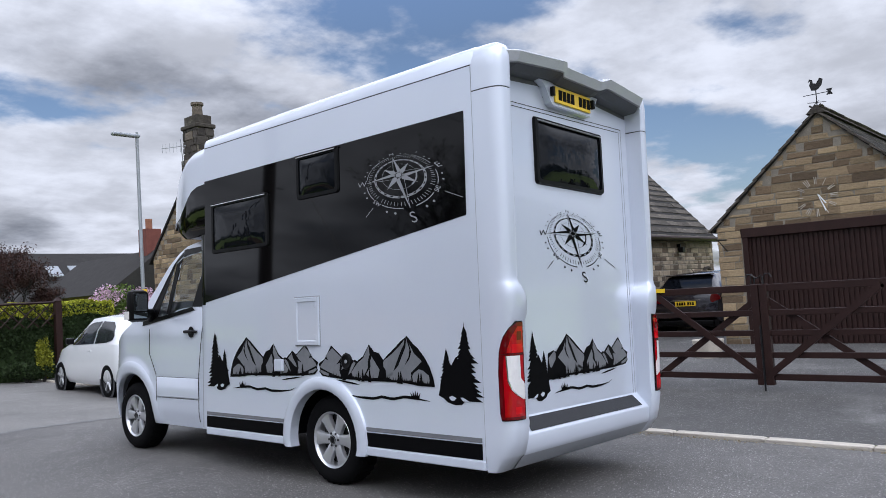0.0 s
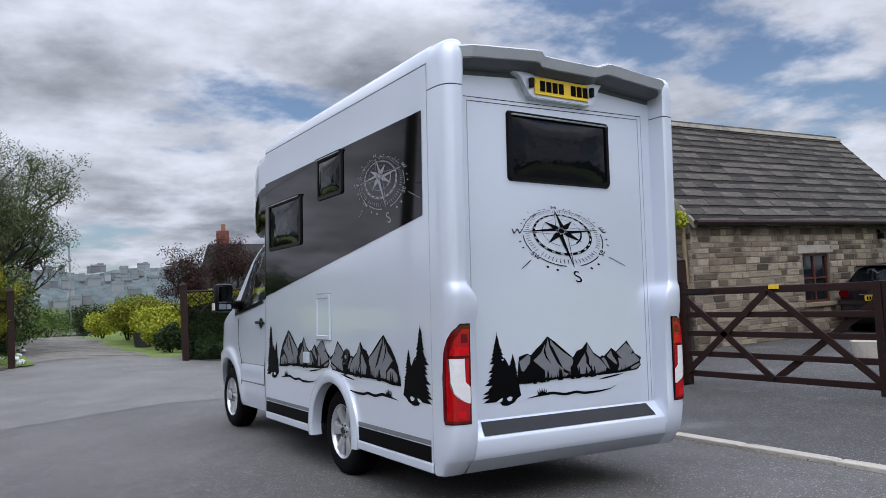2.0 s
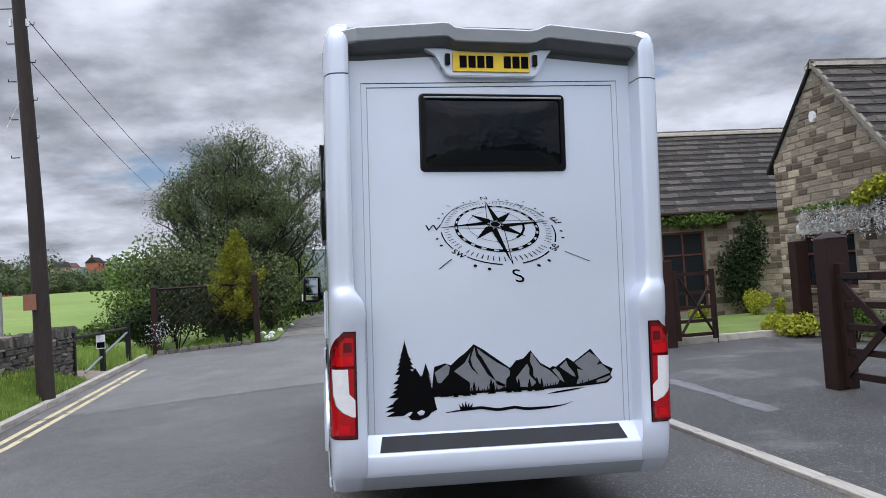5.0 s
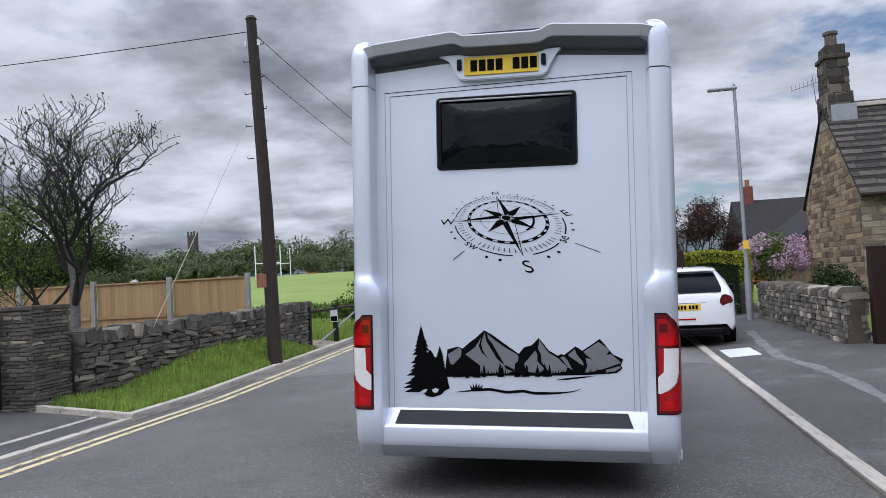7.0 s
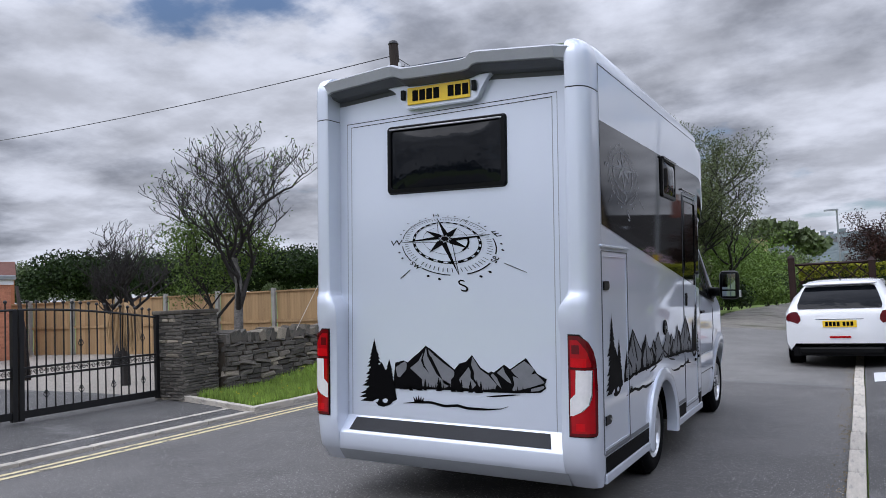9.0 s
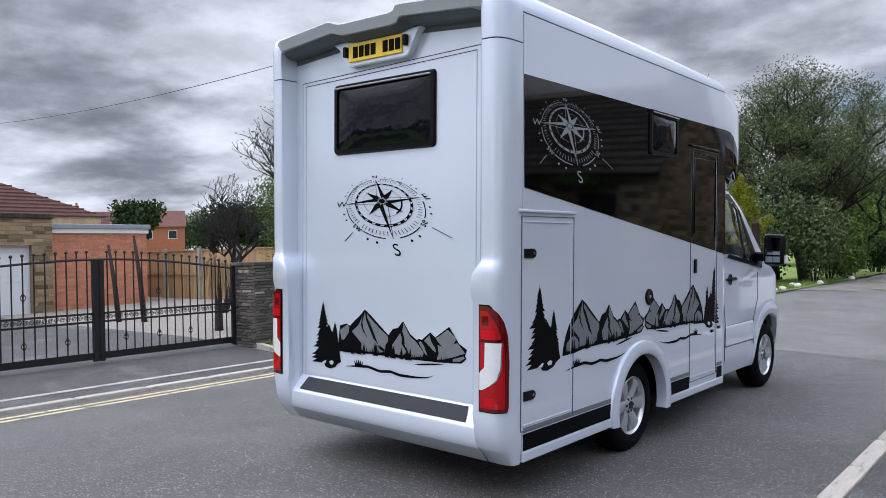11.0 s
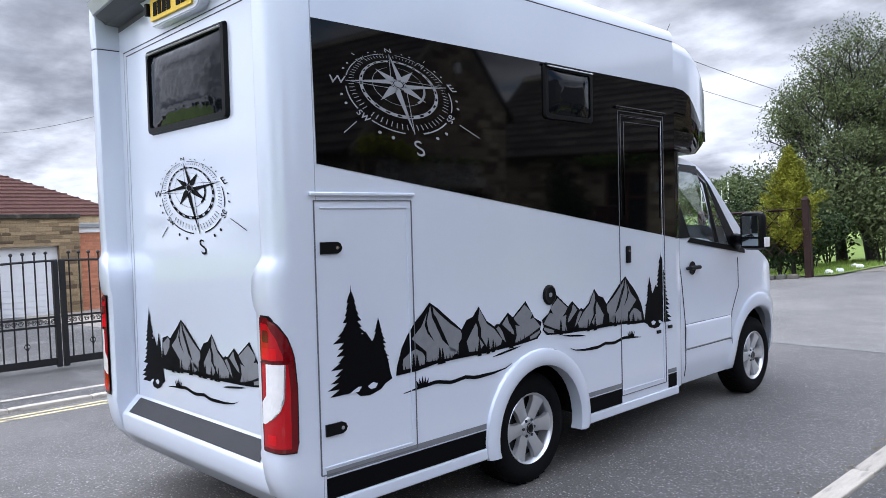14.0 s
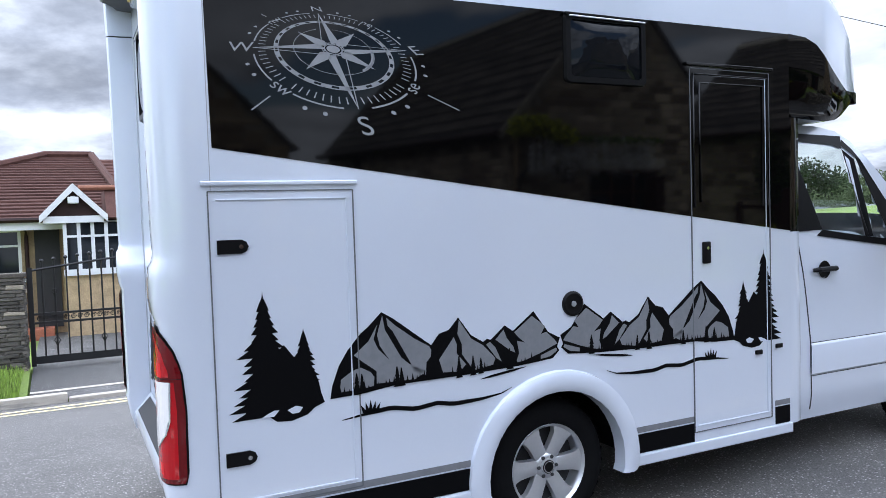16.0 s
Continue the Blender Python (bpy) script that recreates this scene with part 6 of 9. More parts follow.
# ---- barn ----
BZ = 0.12
barn = gable_house("barn", "long sandstone barn under a mossy stone-slate roof", 8.0, 16.6, 6.1, 9.75, BZ - 0.2, 2.62, 5.0, [(11.4, 12.35, 0.82, 1.86)], [(7.62, 9.08, 0.95, 1.95)], ridge=8.3)
window_unit(barn, "x", 6.1, -1, 11.4, 12.35, 0.82, 1.86, 2, 2, "window_timber", sill="stone")
window_unit(barn, "y", 8.0, -1, 7.62, 9.08, 0.95, 1.95, 3, [0, 0.66, 1], "window_timber", sill="stone")
part("lintel", boxm(7.985, 8.1, 7.5, 9.2, 1.96, 2.14, 0.01), "kerb", barn)
part("lintel", boxm(11.25, 12.5, 6.085, 6.2, 1.87, 2.04, 0.01), "kerb", barn)
part("gutter", tube(bmesh.new(), [(7.9, 5.86, 2.50), (16.65, 5.86, 2.50)], 0.055, 8), "brown_wood", barn)
part("downpipe", tube(bmesh.new(), [(7.93, 6.2, 2.42), (7.93, 6.2, BZ)], 0.04, 8), "ochre_stone", barn)
part("verge_strip", slab(bmesh.new(), [(5.88, 2.46), (8.3, 5.08), (8.3, 5.0), (5.95, 2.40)], "x", 7.93, 8.0), "stone_mortar", barn)
bm = slab(bmesh.new(), [(0.075 * math.cos(k * math.pi / 4 + 0.39) + 8.38, 0.105 * math.sin(k * math.pi / 4 + 0.39) + 4.08) for k in range(8)], "x", 7.93, 7.99)
tagged(part("alarm_box", bm, "white_paint"), "white alarm box on the barn gable", "alarm box")
ww = thing("wagon_wheel", Matrix.Translation((15.9, 6.0, 1.35)), "old cartwheel hung on the barn wall", "wheel")
bm = bmesh.new()
lathe(bm, [(0.40, -0.03), (0.40, 0.03), (0.34, 0.03), (0.34, -0.03), (0.40, -0.03)], 24, Matrix.Rotation(radians(90), 4, "X"))
part("rim", bm, "pole_wood", ww)
for k in range(10):
    a = math.pi * 2 * k / 10
    part("spoke", tube(bmesh.new(), [(0, 0, 0), (0.36 * math.cos(a), 0, 0.36 * math.sin(a))], 0.018, 5), "pole_wood", ww)
wl = thing("wall_lamp", Matrix.Translation((14.3, 6.05, 2.2)), "small dark security lamp on the barn wall", "lamp")
part("lamp_head", boxm(-0.08, 0.08, -0.14, 0.0, -0.06, 0.08, 0.02), "black_plastic", wl)
part("bracket", boxm(-0.03, 0.03, -0.05, 0.05, 0.08, 0.16), "black_plastic", wl)

# ---- garage ----
garage = gable_house("garage", "stone garage with a wide brown door and gable clock", 10.0, 16.0, -0.72, 3.30, 0.0, 2.40, 4.30, [], [(-0.16, 2.78, 0.0, 2.32)], 0.1)
gd = part("garage_door", boxm(10.06, 10.12, -0.16, 2.78, 0.06, 2.16), "brown_wood", garage, "brown vertically ribbed up-and-over door")
for i in range(34):
    y = -0.14 + 2.9 * i / 34
    part("rib", boxm(10.035, 10.062, y, y + 0.055, 0.07, 2.15), "brown_wood", gd)
part("door_beam", boxm(9.97, 10.14, -0.22, 2.84, 2.16, 2.34, 0.01), "brown_wood", garage)
for y in (-0.22, 2.72):
    part("door_jamb", boxm(9.98, 10.13, y, y + 0.10, 0.05, 2.16), "brown_wood", garage)
clock = thing("gable_clock", Matrix.Translation((9.985, 1.42, 2.78)), "skeleton clock with metal numerals on the gable", "clock")
for k in range(12):
    a = math.pi * 2 * k / 12
    n_ = (1, 2, 3, 2)[k % 4]
    for j in range(n_):
        b = a + (j - (n_ - 1) / 2) * 0.10
        part("numeral", tube(bmesh.new(), [(-0.012, 0.23 * math.cos(b), 0.23 * math.sin(b)), (-0.012, 0.36 * math.cos(b), 0.36 * math.sin(b))], 0.007, 5), "kerb", clock)
for a, r in ((radians(-62), 0.30), (radians(-42), 0.20)):
    part("clock_hand", tube(bmesh.new(), [(-0.02, 0.05 * math.cos(a + 3.14), 0.05 * math.sin(a + 3.14)), (-0.02, -r * math.cos(a), r * math.sin(a))], [0.006, 0.014], 5), "white_paint", clock)
vane = thing("weathervane", Matrix.Translation((10.05, 1.29, 4.37)) @ Matrix.Diagonal((0.78, 0.78, 0.78, 1)), "black iron weathercock on the garage ridge", "weathervane")
part("spindle", tube(bmesh.new(), [(0, 0, -0.1), (0, 0, 0.50)], 0.012, 6), "iron", vane)
for a in (0.5, 0.5 + math.pi / 2):
    part("compass_arm", tube(bmesh.new(), [(-0.2 * math.cos(a), -0.2 * math.sin(a), 0.16), (0.2 * math.cos(a), 0.2 * math.sin(a), 0.16)], 0.008, 5), "iron", vane)
part("wind_arm", tube(bmesh.new(), [(0, 0.28, 0.36), (0, -0.3, 0.36)], 0.009, 5), "iron", vane)
part("arrow_tail", slab(bmesh.new(), [(-0.22, 0.29), (-0.36, 0.29), (-0.32, 0.36), (-0.36, 0.43), (-0.22, 0.43), (-0.26, 0.36)], "x", -0.006, 0.006), "iron", vane)
cock = [(0.02, 0.44), (0.10, 0.46), (0.13, 0.58), (0.10, 0.68), (0.15, 0.66), (0.12, 0.73), (0.06, 0.70), (0.05, 0.62), (-0.02, 0.60), (-0.10, 0.72), (-0.17, 0.68), (-0.14, 0.56), (-0.06, 0.47)]
part("cockerel", slab(bmesh.new(), cock, "x", -0.008, 0.008), "iron", vane)
br = thing("wall_bracket", Matrix.Translation((9.98, 3.12, 2.15)), "small iron hanging bracket on the garage corner", "bracket")
part("arm", tube(bmesh.new(), [(0, 0, 0), (-0.28, 0.08, 0)], 0.012, 5), "iron", br)
part("stay", tube(bmesh.new(), [(0, 0, -0.22), (-0.24, 0.07, -0.01)], 0.01, 5), "iron", br)

# ---- cottage ----
CX, CY0, CY1, CE, CR = 6.62, 14.55, 19.1, 3.02, 5.35
cottage = gable_house("cottage", "sandstone cottage with a stone-slate roof and tall chimney", CX, 13.4, CY0, CY1, 0.0, CE + 0.05, CR, [(7.75, 8.95, 0.35, 2.42)], [])
dr = window_unit(cottage, "x", CY0, -1, 7.75, 8.95, 0.35, 2.42, 2, [0, 0.72, 1], "window_timber", name="glazed_door")
part("gutter", tube(bmesh.new(), [(CX - 0.05, CY0 - 0.24, CE - 0.14), (13.3, CY0 - 0.24, CE - 0.14)], 0.055, 8), "brown_wood", cottage)
CM = (CY0 + CY1) / 2
chim = part("chimney", boxm(CX - 0.02, CX + 0.62, CM - 0.42, CM + 0.42, CR - 0.55, CR + 0.35), "stone_mortar", cottage)
part("stack", boxm(CX + 0.05, CX + 0.55, CM - 0.34, CM + 0.34, CR + 0.35, CR + 1.30), "stone_mortar", chim)
part("chimney_cap", boxm(CX - 0.02, CX + 0.62, CM - 0.42, CM + 0.42, CR + 1.22, CR + 1.34, 0.03), "slate_stone", chim)
part("cap_course", boxm(CX + 0.06, CX + 0.54, CM - 0.33, CM + 0.33, CR + 1.34, CR + 1.60, 0.02), "slate_stone", chim)
part("lead_flashing", boxm(CX + 0.05, CX + 0.66, CM - 0.47, CM - 0.42, CR - 0.42, CR + 0.02), "steel", chim)
bm = bmesh.new()
lathe(bm, [(0.17, 0), (0.15, 0.05), (0.14, 0.30), (0.18, 0.33), (0.18, 0.40), (0.13, 0.40), (0.12, 0.1)], 16, Matrix.Translation((CX + 0.30, CM, CR + 1.60)))
part("chimney_pot", bm, "soot_stone", chim)
aer = thing("tv_aerial", Matrix.Translation((CX - 0.1, CM + 0.2, CR + 0.2)), "thin metal television aerial on the chimney", "aerial")
part("mast", tube(bmesh.new(), [(0, 0, 0), (-0.05, 0, 0.75)], 0.012, 5), "steel", aer)
part("boom", tube(bmesh.new(), [(0.05, -0.1, 0.55), (-0.55, 0.2, 0.45)], 0.010, 5), "steel", aer)
for k in range(7):
    t = k / 6
    part("element", tube(bmesh.new(), [(-0.55 * t + 0.0, 0.2 * t - 0.08, 0.32 - 0.06 * t + 0.05), (-0.55 * t, 0.2 * t - 0.08, 0.72 - 0.1 * t - 0.05)], 0.005, 4), "steel", aer)
part("hanging_sign", boxm(7.34, 7.56, CY0 - 0.05, CY0 - 0.01, 1.95, 2.15), "steel", cottage)


def stones_and_slates():
    r = random.Random(21)
    tri = lambda w, ze, zr: (lambda a: ze + (zr - ze) * (1 - abs(a - w / 2) / (w / 2)))
    # barn: south face, west gable
    p = courses((8.0, 6.1, 0), (1, 0, 0), (0, -1, 0), 8.6, BZ, lambda a: 2.5, (0.31, 0.122), r, skip=[(3.38, 4.37, 0.72, 2.05)])
    lay(bpy.data.objects["south_wall"], "stone", STONES, p, 300)
    p = courses((8.0, 9.75, 0), (0, -1, 0), (-1, 0, 0), 3.65, BZ, lambda a: 5.0 - 1.082 * abs(1.45 - a), (0.29, 0.12), r, skip=[(0.65, 2.15, 0.85, 2.15)])
    p.sort(key=lambda q: q[0].translation.y)
    lay(bpy.data.objects["west_gable"], "stone", STONES, p, 300)
    k = (5.0 - 2.62) / 2.2
    up = Vector((0, 1, k))
    p = slates((7.94, 5.92, 2.62 - 0.18 * k), (1, 0, 0), up, 8.72, (Vector((0, 2.38, 2.38 * k))).length, (0.52, 0.26), r)
    lay(bpy.data.objects["roof_deck"], "slate", SLATES, p, 300)
    for i in range(12):
        bm = bmesh.new()
        x = 7.94 + 8.72 * i / 12
        slab(bm, [(8.16, 5.0), (8.3, 5.12), (8.44, 5.0), (8.3, 5.06)], "x", x, x + 0.715)
        part("ridge_stone", bm, "slate_stone", barn)
        part("ridge_mortar", boxm(x, x + 0.72, 8.12, 8.48, 4.955, 5.02), "kerb", barn) if i == 0 else None
    part("ridge_bed", boxm(7.95, 16.65, 8.14, 8.46, 4.955, 5.035), "kerb", barn)
    # garage
    p = courses((10.0, 3.30, 0), (0, -1, 0), (-1, 0, 0), 4.02, 0.1, tri(4.02, 2.40, 4.30), (0.36, 0.13), r, skip=[(0.46, 3.54, 0, 2.36)])
    lay(bpy.data.objects["west_gable.001"], "stone", OCHRE, p, 300)
    k = (4.30 - 2.40) / 2.01
    p = slates((9.9, -0.82, 2.40 - 0.1 * k), (1, 0, 0), (0, 1, k), 6.2, Vector((0, 2.11, 2.11 * k)).length, (0.42, 0.24), r)
    lay(bpy.data.objects["roof_deck.002"], "slate", SLATES, p, 200)
    p = slates((9.9, 3.40, 2.40 - 0.1 * k), (1, 0, 0), (0, -1, k), 6.2, Vector((0, 2.11, 2.11 * k)).length, (0.42, 0.24), r)
    lay(bpy.data.objects["roof_deck.003"], "slate", SLATES, p, 200)
    part("ridge_stone", slab(bmesh.new(), [(1.12, 4.28), (1.29, 4.44), (1.46, 4.28)], "x", 9.9, 16.05), "slate_stone", garage)
    # cottage
    w = CY1 - CY0
    p = courses((CX, CY1, 0), (0, -1, 0), (-1, 0, 0), w, 0.1, tri(w, CE, CR), (0.34, 0.135), r)
    p.sort(key=lambda q: q[0].translation.y)
    lay(bpy.data.objects["west_gable.002"], "stone", OCHRE, p, 300)
    p = courses((CX, CY0, 0), (1, 0, 0), (0, -1, 0), 6.78, 0.1, lambda a: CE, (0.34, 0.16), r, skip=[(1.08, 2.38, 0, 2.5)])
    lay(bpy.data.objects["south_wall.002"], "stone", STONES, p, 250)
    k = (CR - CE - 0.05) / (w / 2)
    p = slates((CX - 0.06, CY0 - 0.18, CE + 0.05 - 0.18 * k), (1, 0, 0), (0, 1, k), 6.9, Vector((0, w / 2 + 0.18, (w / 2 + 0.18) * k)).length, (0.50, 0.27), r)
    lay(bpy.data.objects["roof_deck.004"], "slate", SLATES, p, 300)
    part("ridge_bed", boxm(CX + 0.6, 13.4, CM - 0.14, CM + 0.14, CR - 0.02, CR + 0.09, 0.02), "kerb", cottage)
    for dx, zz0, zz1 in ((0.0, CR - 0.30, CR + 0.35), (0.05, CR + 0.36, CR + 1.22)):
        p = courses((CX + dx - 0.025, CM + 0.42 - dx, 0), (0, -1, 0), (-1, 0, 0), 0.84 - 2 * dx, zz0, lambda a: zz1, (0.32, 0.2), r, deep=0.04)
        p += courses((CX + dx, CM - 0.42 + dx, 0), (1, 0, 0), (0, -1, 0), 0.62 - 2 * dx, zz0, lambda a: zz1, (0.32, 0.2), r, deep=0.04)
        lay(chim, "stone", SOOT, p)


LATER.append(stones_and_slates)


# ---- walls, gates and fences ----
def dry_wall(name, label, a, b, z_of, h, thick, seed, cope=True, size=(0.26, 0.085)):
    """A dry stone wall from a to b with upright cope stones; both long faces laid."""
    a, b = Vector((*a, 0)), Vector((*b, 0))
    u = (b - a).normalized()
    n = Vector((u.y, -u.x, 0))
    L = (b - a).length
    w = thing(name, Matrix(), label, "wall", kind="structure")
    bm = bmesh.new()
    rows = []
    for i in range(13):
        p = a + u * (L * i / 12)
        z = z_of(p.x, p.y)
        rows.append([p + n * (thick / 2 - 0.03) + Vector((0, 0, z - 0.1)), p + n * (thick / 2 - 0.05) + Vector((0, 0, z + h)), p - n * (thick / 2 - 0.05) + Vector((0, 0, z + h)), p - n * (thick / 2 - 0.03) + Vector((0, 0, z - 0.1))])
    vs = grid(bm, rows, close=True)
    bm.faces.new(vs[0])
    bm.faces.new(vs[-1][::-1])
    core = part("wall_core", bm, "soil", w)

    def later():
        r = random.Random(seed)
        for sgn, lim in ((1, 300), (-1, 0)):
            pl = courses((0, 0, 0), u if sgn > 0 else -u, n * sgn, L, 0.0, lambda q: h, size, r, deep=0.10, joint=0.010, grow=3.2)
            res = []
            for m, k in pl:
                q = m.translation.dot(u)
                base = (a + u * q) if sgn > 0 else (b + u * q)
                off = base + n * sgn * (thick / 2 - 0.02)
                res.append((Matrix.Translation(Vector((off.x, off.y, z_of(off.x, off.y))) - u * q) @ m @ Matrix.Rotation(r.uniform(-0.09, 0.09), 4, "Y"), k))
            lay(w, "stone", DRY, res, lim)
        if cope:
            q = 0.0
            while q < L:
                d = r.uniform(0.07, 0.16)
                p = a + u * (q + d / 2)
                hh = r.uniform(0.10, 0.21)
                rot = Matrix((u, n, Vector((0, 0, 1)))).transposed().to_4x4()
                shared("cope_stone", DRY[r.randrange(8)], w, Matrix.Translation((p.x, p.y, z_of(p.x, p.y) + h + hh / 2 - 0.02)) @ rot @ Matrix.Rotation(r.uniform(-0.35, 0.35), 4, "Y") @ Matrix.Diagonal((d * 0.95, thick * r.uniform(0.85, 1.05), hh, 1)))
                q += d
    LATER.append(later)
    return w


dry_wall("wall_west", "weathered dry stone wall above the verge", (-6.98, 5.32), (-6.28, 12.6), height, 0.86, 0.42, 31)
dry_wall("wall_east", "low rubble garden wall with rounded copings", (4.62, 8.75), (4.62, 15.6), height, 0.72, 0.36, 32, size=(0.22, 0.085))
dry_wall("wall_east_far", "low stone wall beyond the lamp post", (4.3, 16.9), (3.3, 18.6), height, 0.72, 0.36, 33)


def gate_pillar(x0, x1, y0, y1, h):
    z = height((x0 + x1) / 2, (y0 + y1) / 2)
    p = thing("gate_pillar", Matrix(), "square gate pillar of thin slaty stone", "pillar", "gate pillars")
    core = part("pillar_core", boxm(x0 + 0.03, x1 - 0.03, y0 + 0.03, y1 - 0.03, z - 0.1, z + h - 0.06), "stone_mortar", p)
    part("capstone", boxm(x0 - 0.02, x1 + 0.02, y0 - 0.02, y1 + 0.02, z + h - 0.06, z + h, 0.012), "slate_stone", p)

    def later():
        r = random.Random(int(y0 * 10))
        pl = courses((x1 - 0.0, y0, 0), (0, 1, 0), (1, 0, 0), y1 - y0, z, lambda q: z + h - 0.06, (0.24, 0.05), r, deep=0.06, joint=0.006, grow=1.2)
        pl += courses((x0, y0, 0), (1, 0, 0), (0, -1, 0), x1 - x0, z, lambda q: z + h - 0.06, (0.24, 0.05), r, deep=0.06, joint=0.006, grow=1.2)
        pl += courses((x1, y1, 0), (-1, 0, 0), (0, 1, 0), x1 - x0, z, lambda q: z + h - 0.06, (0.24, 0.05), r, deep=0.06, joint=0.006, grow=1.2)
        lay(p, "stone", DRY, pl, 300)
    LATER.append(later)


gate_pillar(-7.55, -6.90, 4.50, 5.25, 1.42)
gate_pillar(-7.75, -7.05, -1.20, -0.45, 1.30)
wl = thing("wall_south", Matrix(), "stone boundary wall beside the gateway", "wall", kind="structure")
part("wall_core", boxm(-7.65, -7.25, -9, -1.2, -0.2, 1.05), "stone_mortar", wl)
part("coping", boxm(-7.7, -7.2, -9, -1.2, 1.05, 1.12, 0.01), "slate_stone", wl)
LATER.append(lambda: lay(wl, "stone", DRY, courses((-7.25, -9, 0), (0, 1, 0), (1, 0, 0), 7.8, -0.05, lambda q: 1.05, (0.30, 0.09), random.Random(8), deep=0.06), 200))


def scroll_gate(y_hinge, y_mid):
    """A leaf of the iron gate: arched top rail, bars with ball finials, scroll band, twisted baskets."""
    x, zb = -7.40, 0.05
    g = thing("iron_gate", Matrix(), "black wrought iron driveway gate leaf with scrolls, closed", "gate", "iron gate leaves")
    s = 1 if y_mid > y_hinge else -1
    W = abs(y_mid - y_hinge)

    def topz(q):
        return 1.28 + 0.20 * math.sin(q / W * math.pi / 2)
    part("hinge_stile", boxm(x - 0.03, x + 0.03, y_hinge - 0.03, y_hinge + 0.03, zb, zb + 1.32), "iron", g)
    part("meeting_stile", boxm(x - 0.035, x + 0.035, y_mid - s * 0.07, y_mid - s * 0.005, zb, zb + 1.48), "iron", g)
    part("top_rail", tube(bmesh.new(), [(x, y_hinge + s * W * i / 16, zb + topz(W * i / 16)) for i in range(17)], 0.018, 6), "iron", g)
    for z in (0.03, 0.56, 0.68):
        part("rail", boxm(x - 0.018, x + 0.018, min(y_hinge, y_mid), max(y_hinge, y_mid), zb + z, zb + z + (0.10 if z < 0.1 else 0.03)), "iron", g)
    n = 17
    for i in range(1, n):
        q = W * i / n
        y = y_hinge + s * q
        bar = part("bar", tube(bmesh.new(), [(x, y, zb + 0.05), (x, y, zb + topz(q) + 0.10)], 0.011, 6), "iron", g)
        bm = bmesh.new()
        lathe(bm, [(0.0, -0.026), (0.021, -0.015), (0.027, 0.0), (0.019, 0.018), (0.0, 0.026)], 8, Matrix.Translation((x, y, zb + topz(q) + 0.11)))
        part("finial", bm, "iron", bar)
        if i % 4 == 2:
            for zc in (0.32, 0.98):
                if (i // 4) % 2 == 0 or zc < 0.5:
                    bm = bmesh.new()
                    for k in range(4):
                        a = k * math.pi / 2
                        tube(bm, [(x + 0.036 * math.sin(t * math.pi) * math.cos(a + 2.5 * t), y + 0.036 * math.sin(t * math.pi) * math.sin(a + 2.5 * t), zb + zc - 0.06 + 0.12 * t) for t in (0, 0.2, 0.4, 0.6, 0.8, 1)], 0.006, 4, False)
                    part("basket", bm, "iron", bar)
    k = int(W / 0.085)
    for i in range(k):
        y = y_hinge + s * (0.05 + (W - 0.1) * (i + 0.5) / k)
        bm = bmesh.new()
        pts = []
        for j in range(15):
            a = j / 14 * math.pi * 3.2
            r = 0.038 * (1 - j / 18)
            pts.append((x, y + s * r * math.cos(a), zb + 0.635 + r * math.sin(a)))
        tube(bm, pts, 0.006, 4, False)
        part("scroll", bm, "iron", g)


scroll_gate(4.42, 2.12)
scroll_gate(-0.38, 2.10)


def field_gate(y0, y1, tag):
    """A brown five-bar gate leaf with crossed braces, closed along the drive mouth."""
    x, z = 4.5, 0.06
    g = thing("timber_gate", Matrix(), "brown five-bar timber gate leaf, closed", "gate", "five-bar gate leaves")
    lo, hi = min(y0, y1), max(y0, y1)
    part("hanging_stile", boxm(x - 0.04, x + 0.04, y0 - 0.05, y0 + 0.05, z + 0.05, z + 1.38, 0.006), "brown_wood", g)
    part("meeting_stile", boxm(x - 0.04, x + 0.04, y1 - 0.045, y1 + 0.045, z + 0.08, z + 1.28, 0.006), "brown_wood", g)
    for zz, t in ((0.14, 0.075), (0.40, 0.07), (0.66, 0.07), (0.90, 0.07), (1.19, 0.085)):
        part("bar", boxm(x - 0.02, x + 0.02, lo, hi, z + zz, z + zz + t, 0.006), "brown_wood", g)
    m = (y0 + y1) / 2
    for a, b in (((y0, 0.18), (m, 1.22)), ((m, 1.22), (y1, 0.20)), ((y0, 1.20), (m, 0.18)), ((m, 0.18), (y1, 1.10))):
        d = Vector((0, b[0] - a[0], b[1] - a[1])).normalized() * 0.0
        nrm = Vector((0, -(b[1] - a[1]), b[0] - a[0])).normalized() * 0.038
        ps = [(a[0] + nrm.y, z + a[1] + nrm.z), (b[0] + nrm.y, z + b[1] + nrm.z), (b[0] - nrm.y, z + b[1] - nrm.z), (a[0] - nrm.y, z + a[1] - nrm.z)]
        off = -0.045 if a[0] == y0 or a[1] > 1 else 0.022
        part("brace", slab(bmesh.new(), ps, "x", x + off, x + off + 0.024), "brown_wood", g)
    part("strap_hinge", boxm(x - 0.05, x - 0.042, min(y0, y0 + (y1 - y0) * 0.18), max(y0, y0 + (y1 - y0) * 0.18), z + 1.21, z + 1.25), "iron", g)
    sg = 1 if y1 > y0 else -1
    part("gate_hook", tube(bmesh.new(), [(x, y1, z + 1.27), (x, y1, z + 1.36), (x, y1 - sg * 0.03, z + 1.40), (x, y1 - sg * 0.08, z + 1.40), (x, y1 - sg * 0.10, z + 1.36)], 0.010, 6), "iron", g)
    if tag:
        part("yellow_tag", boxm(x - 0.05, x - 0.021, 1.86, 1.98, z + 1.235, z + 1.285), "plate_yellow", g)


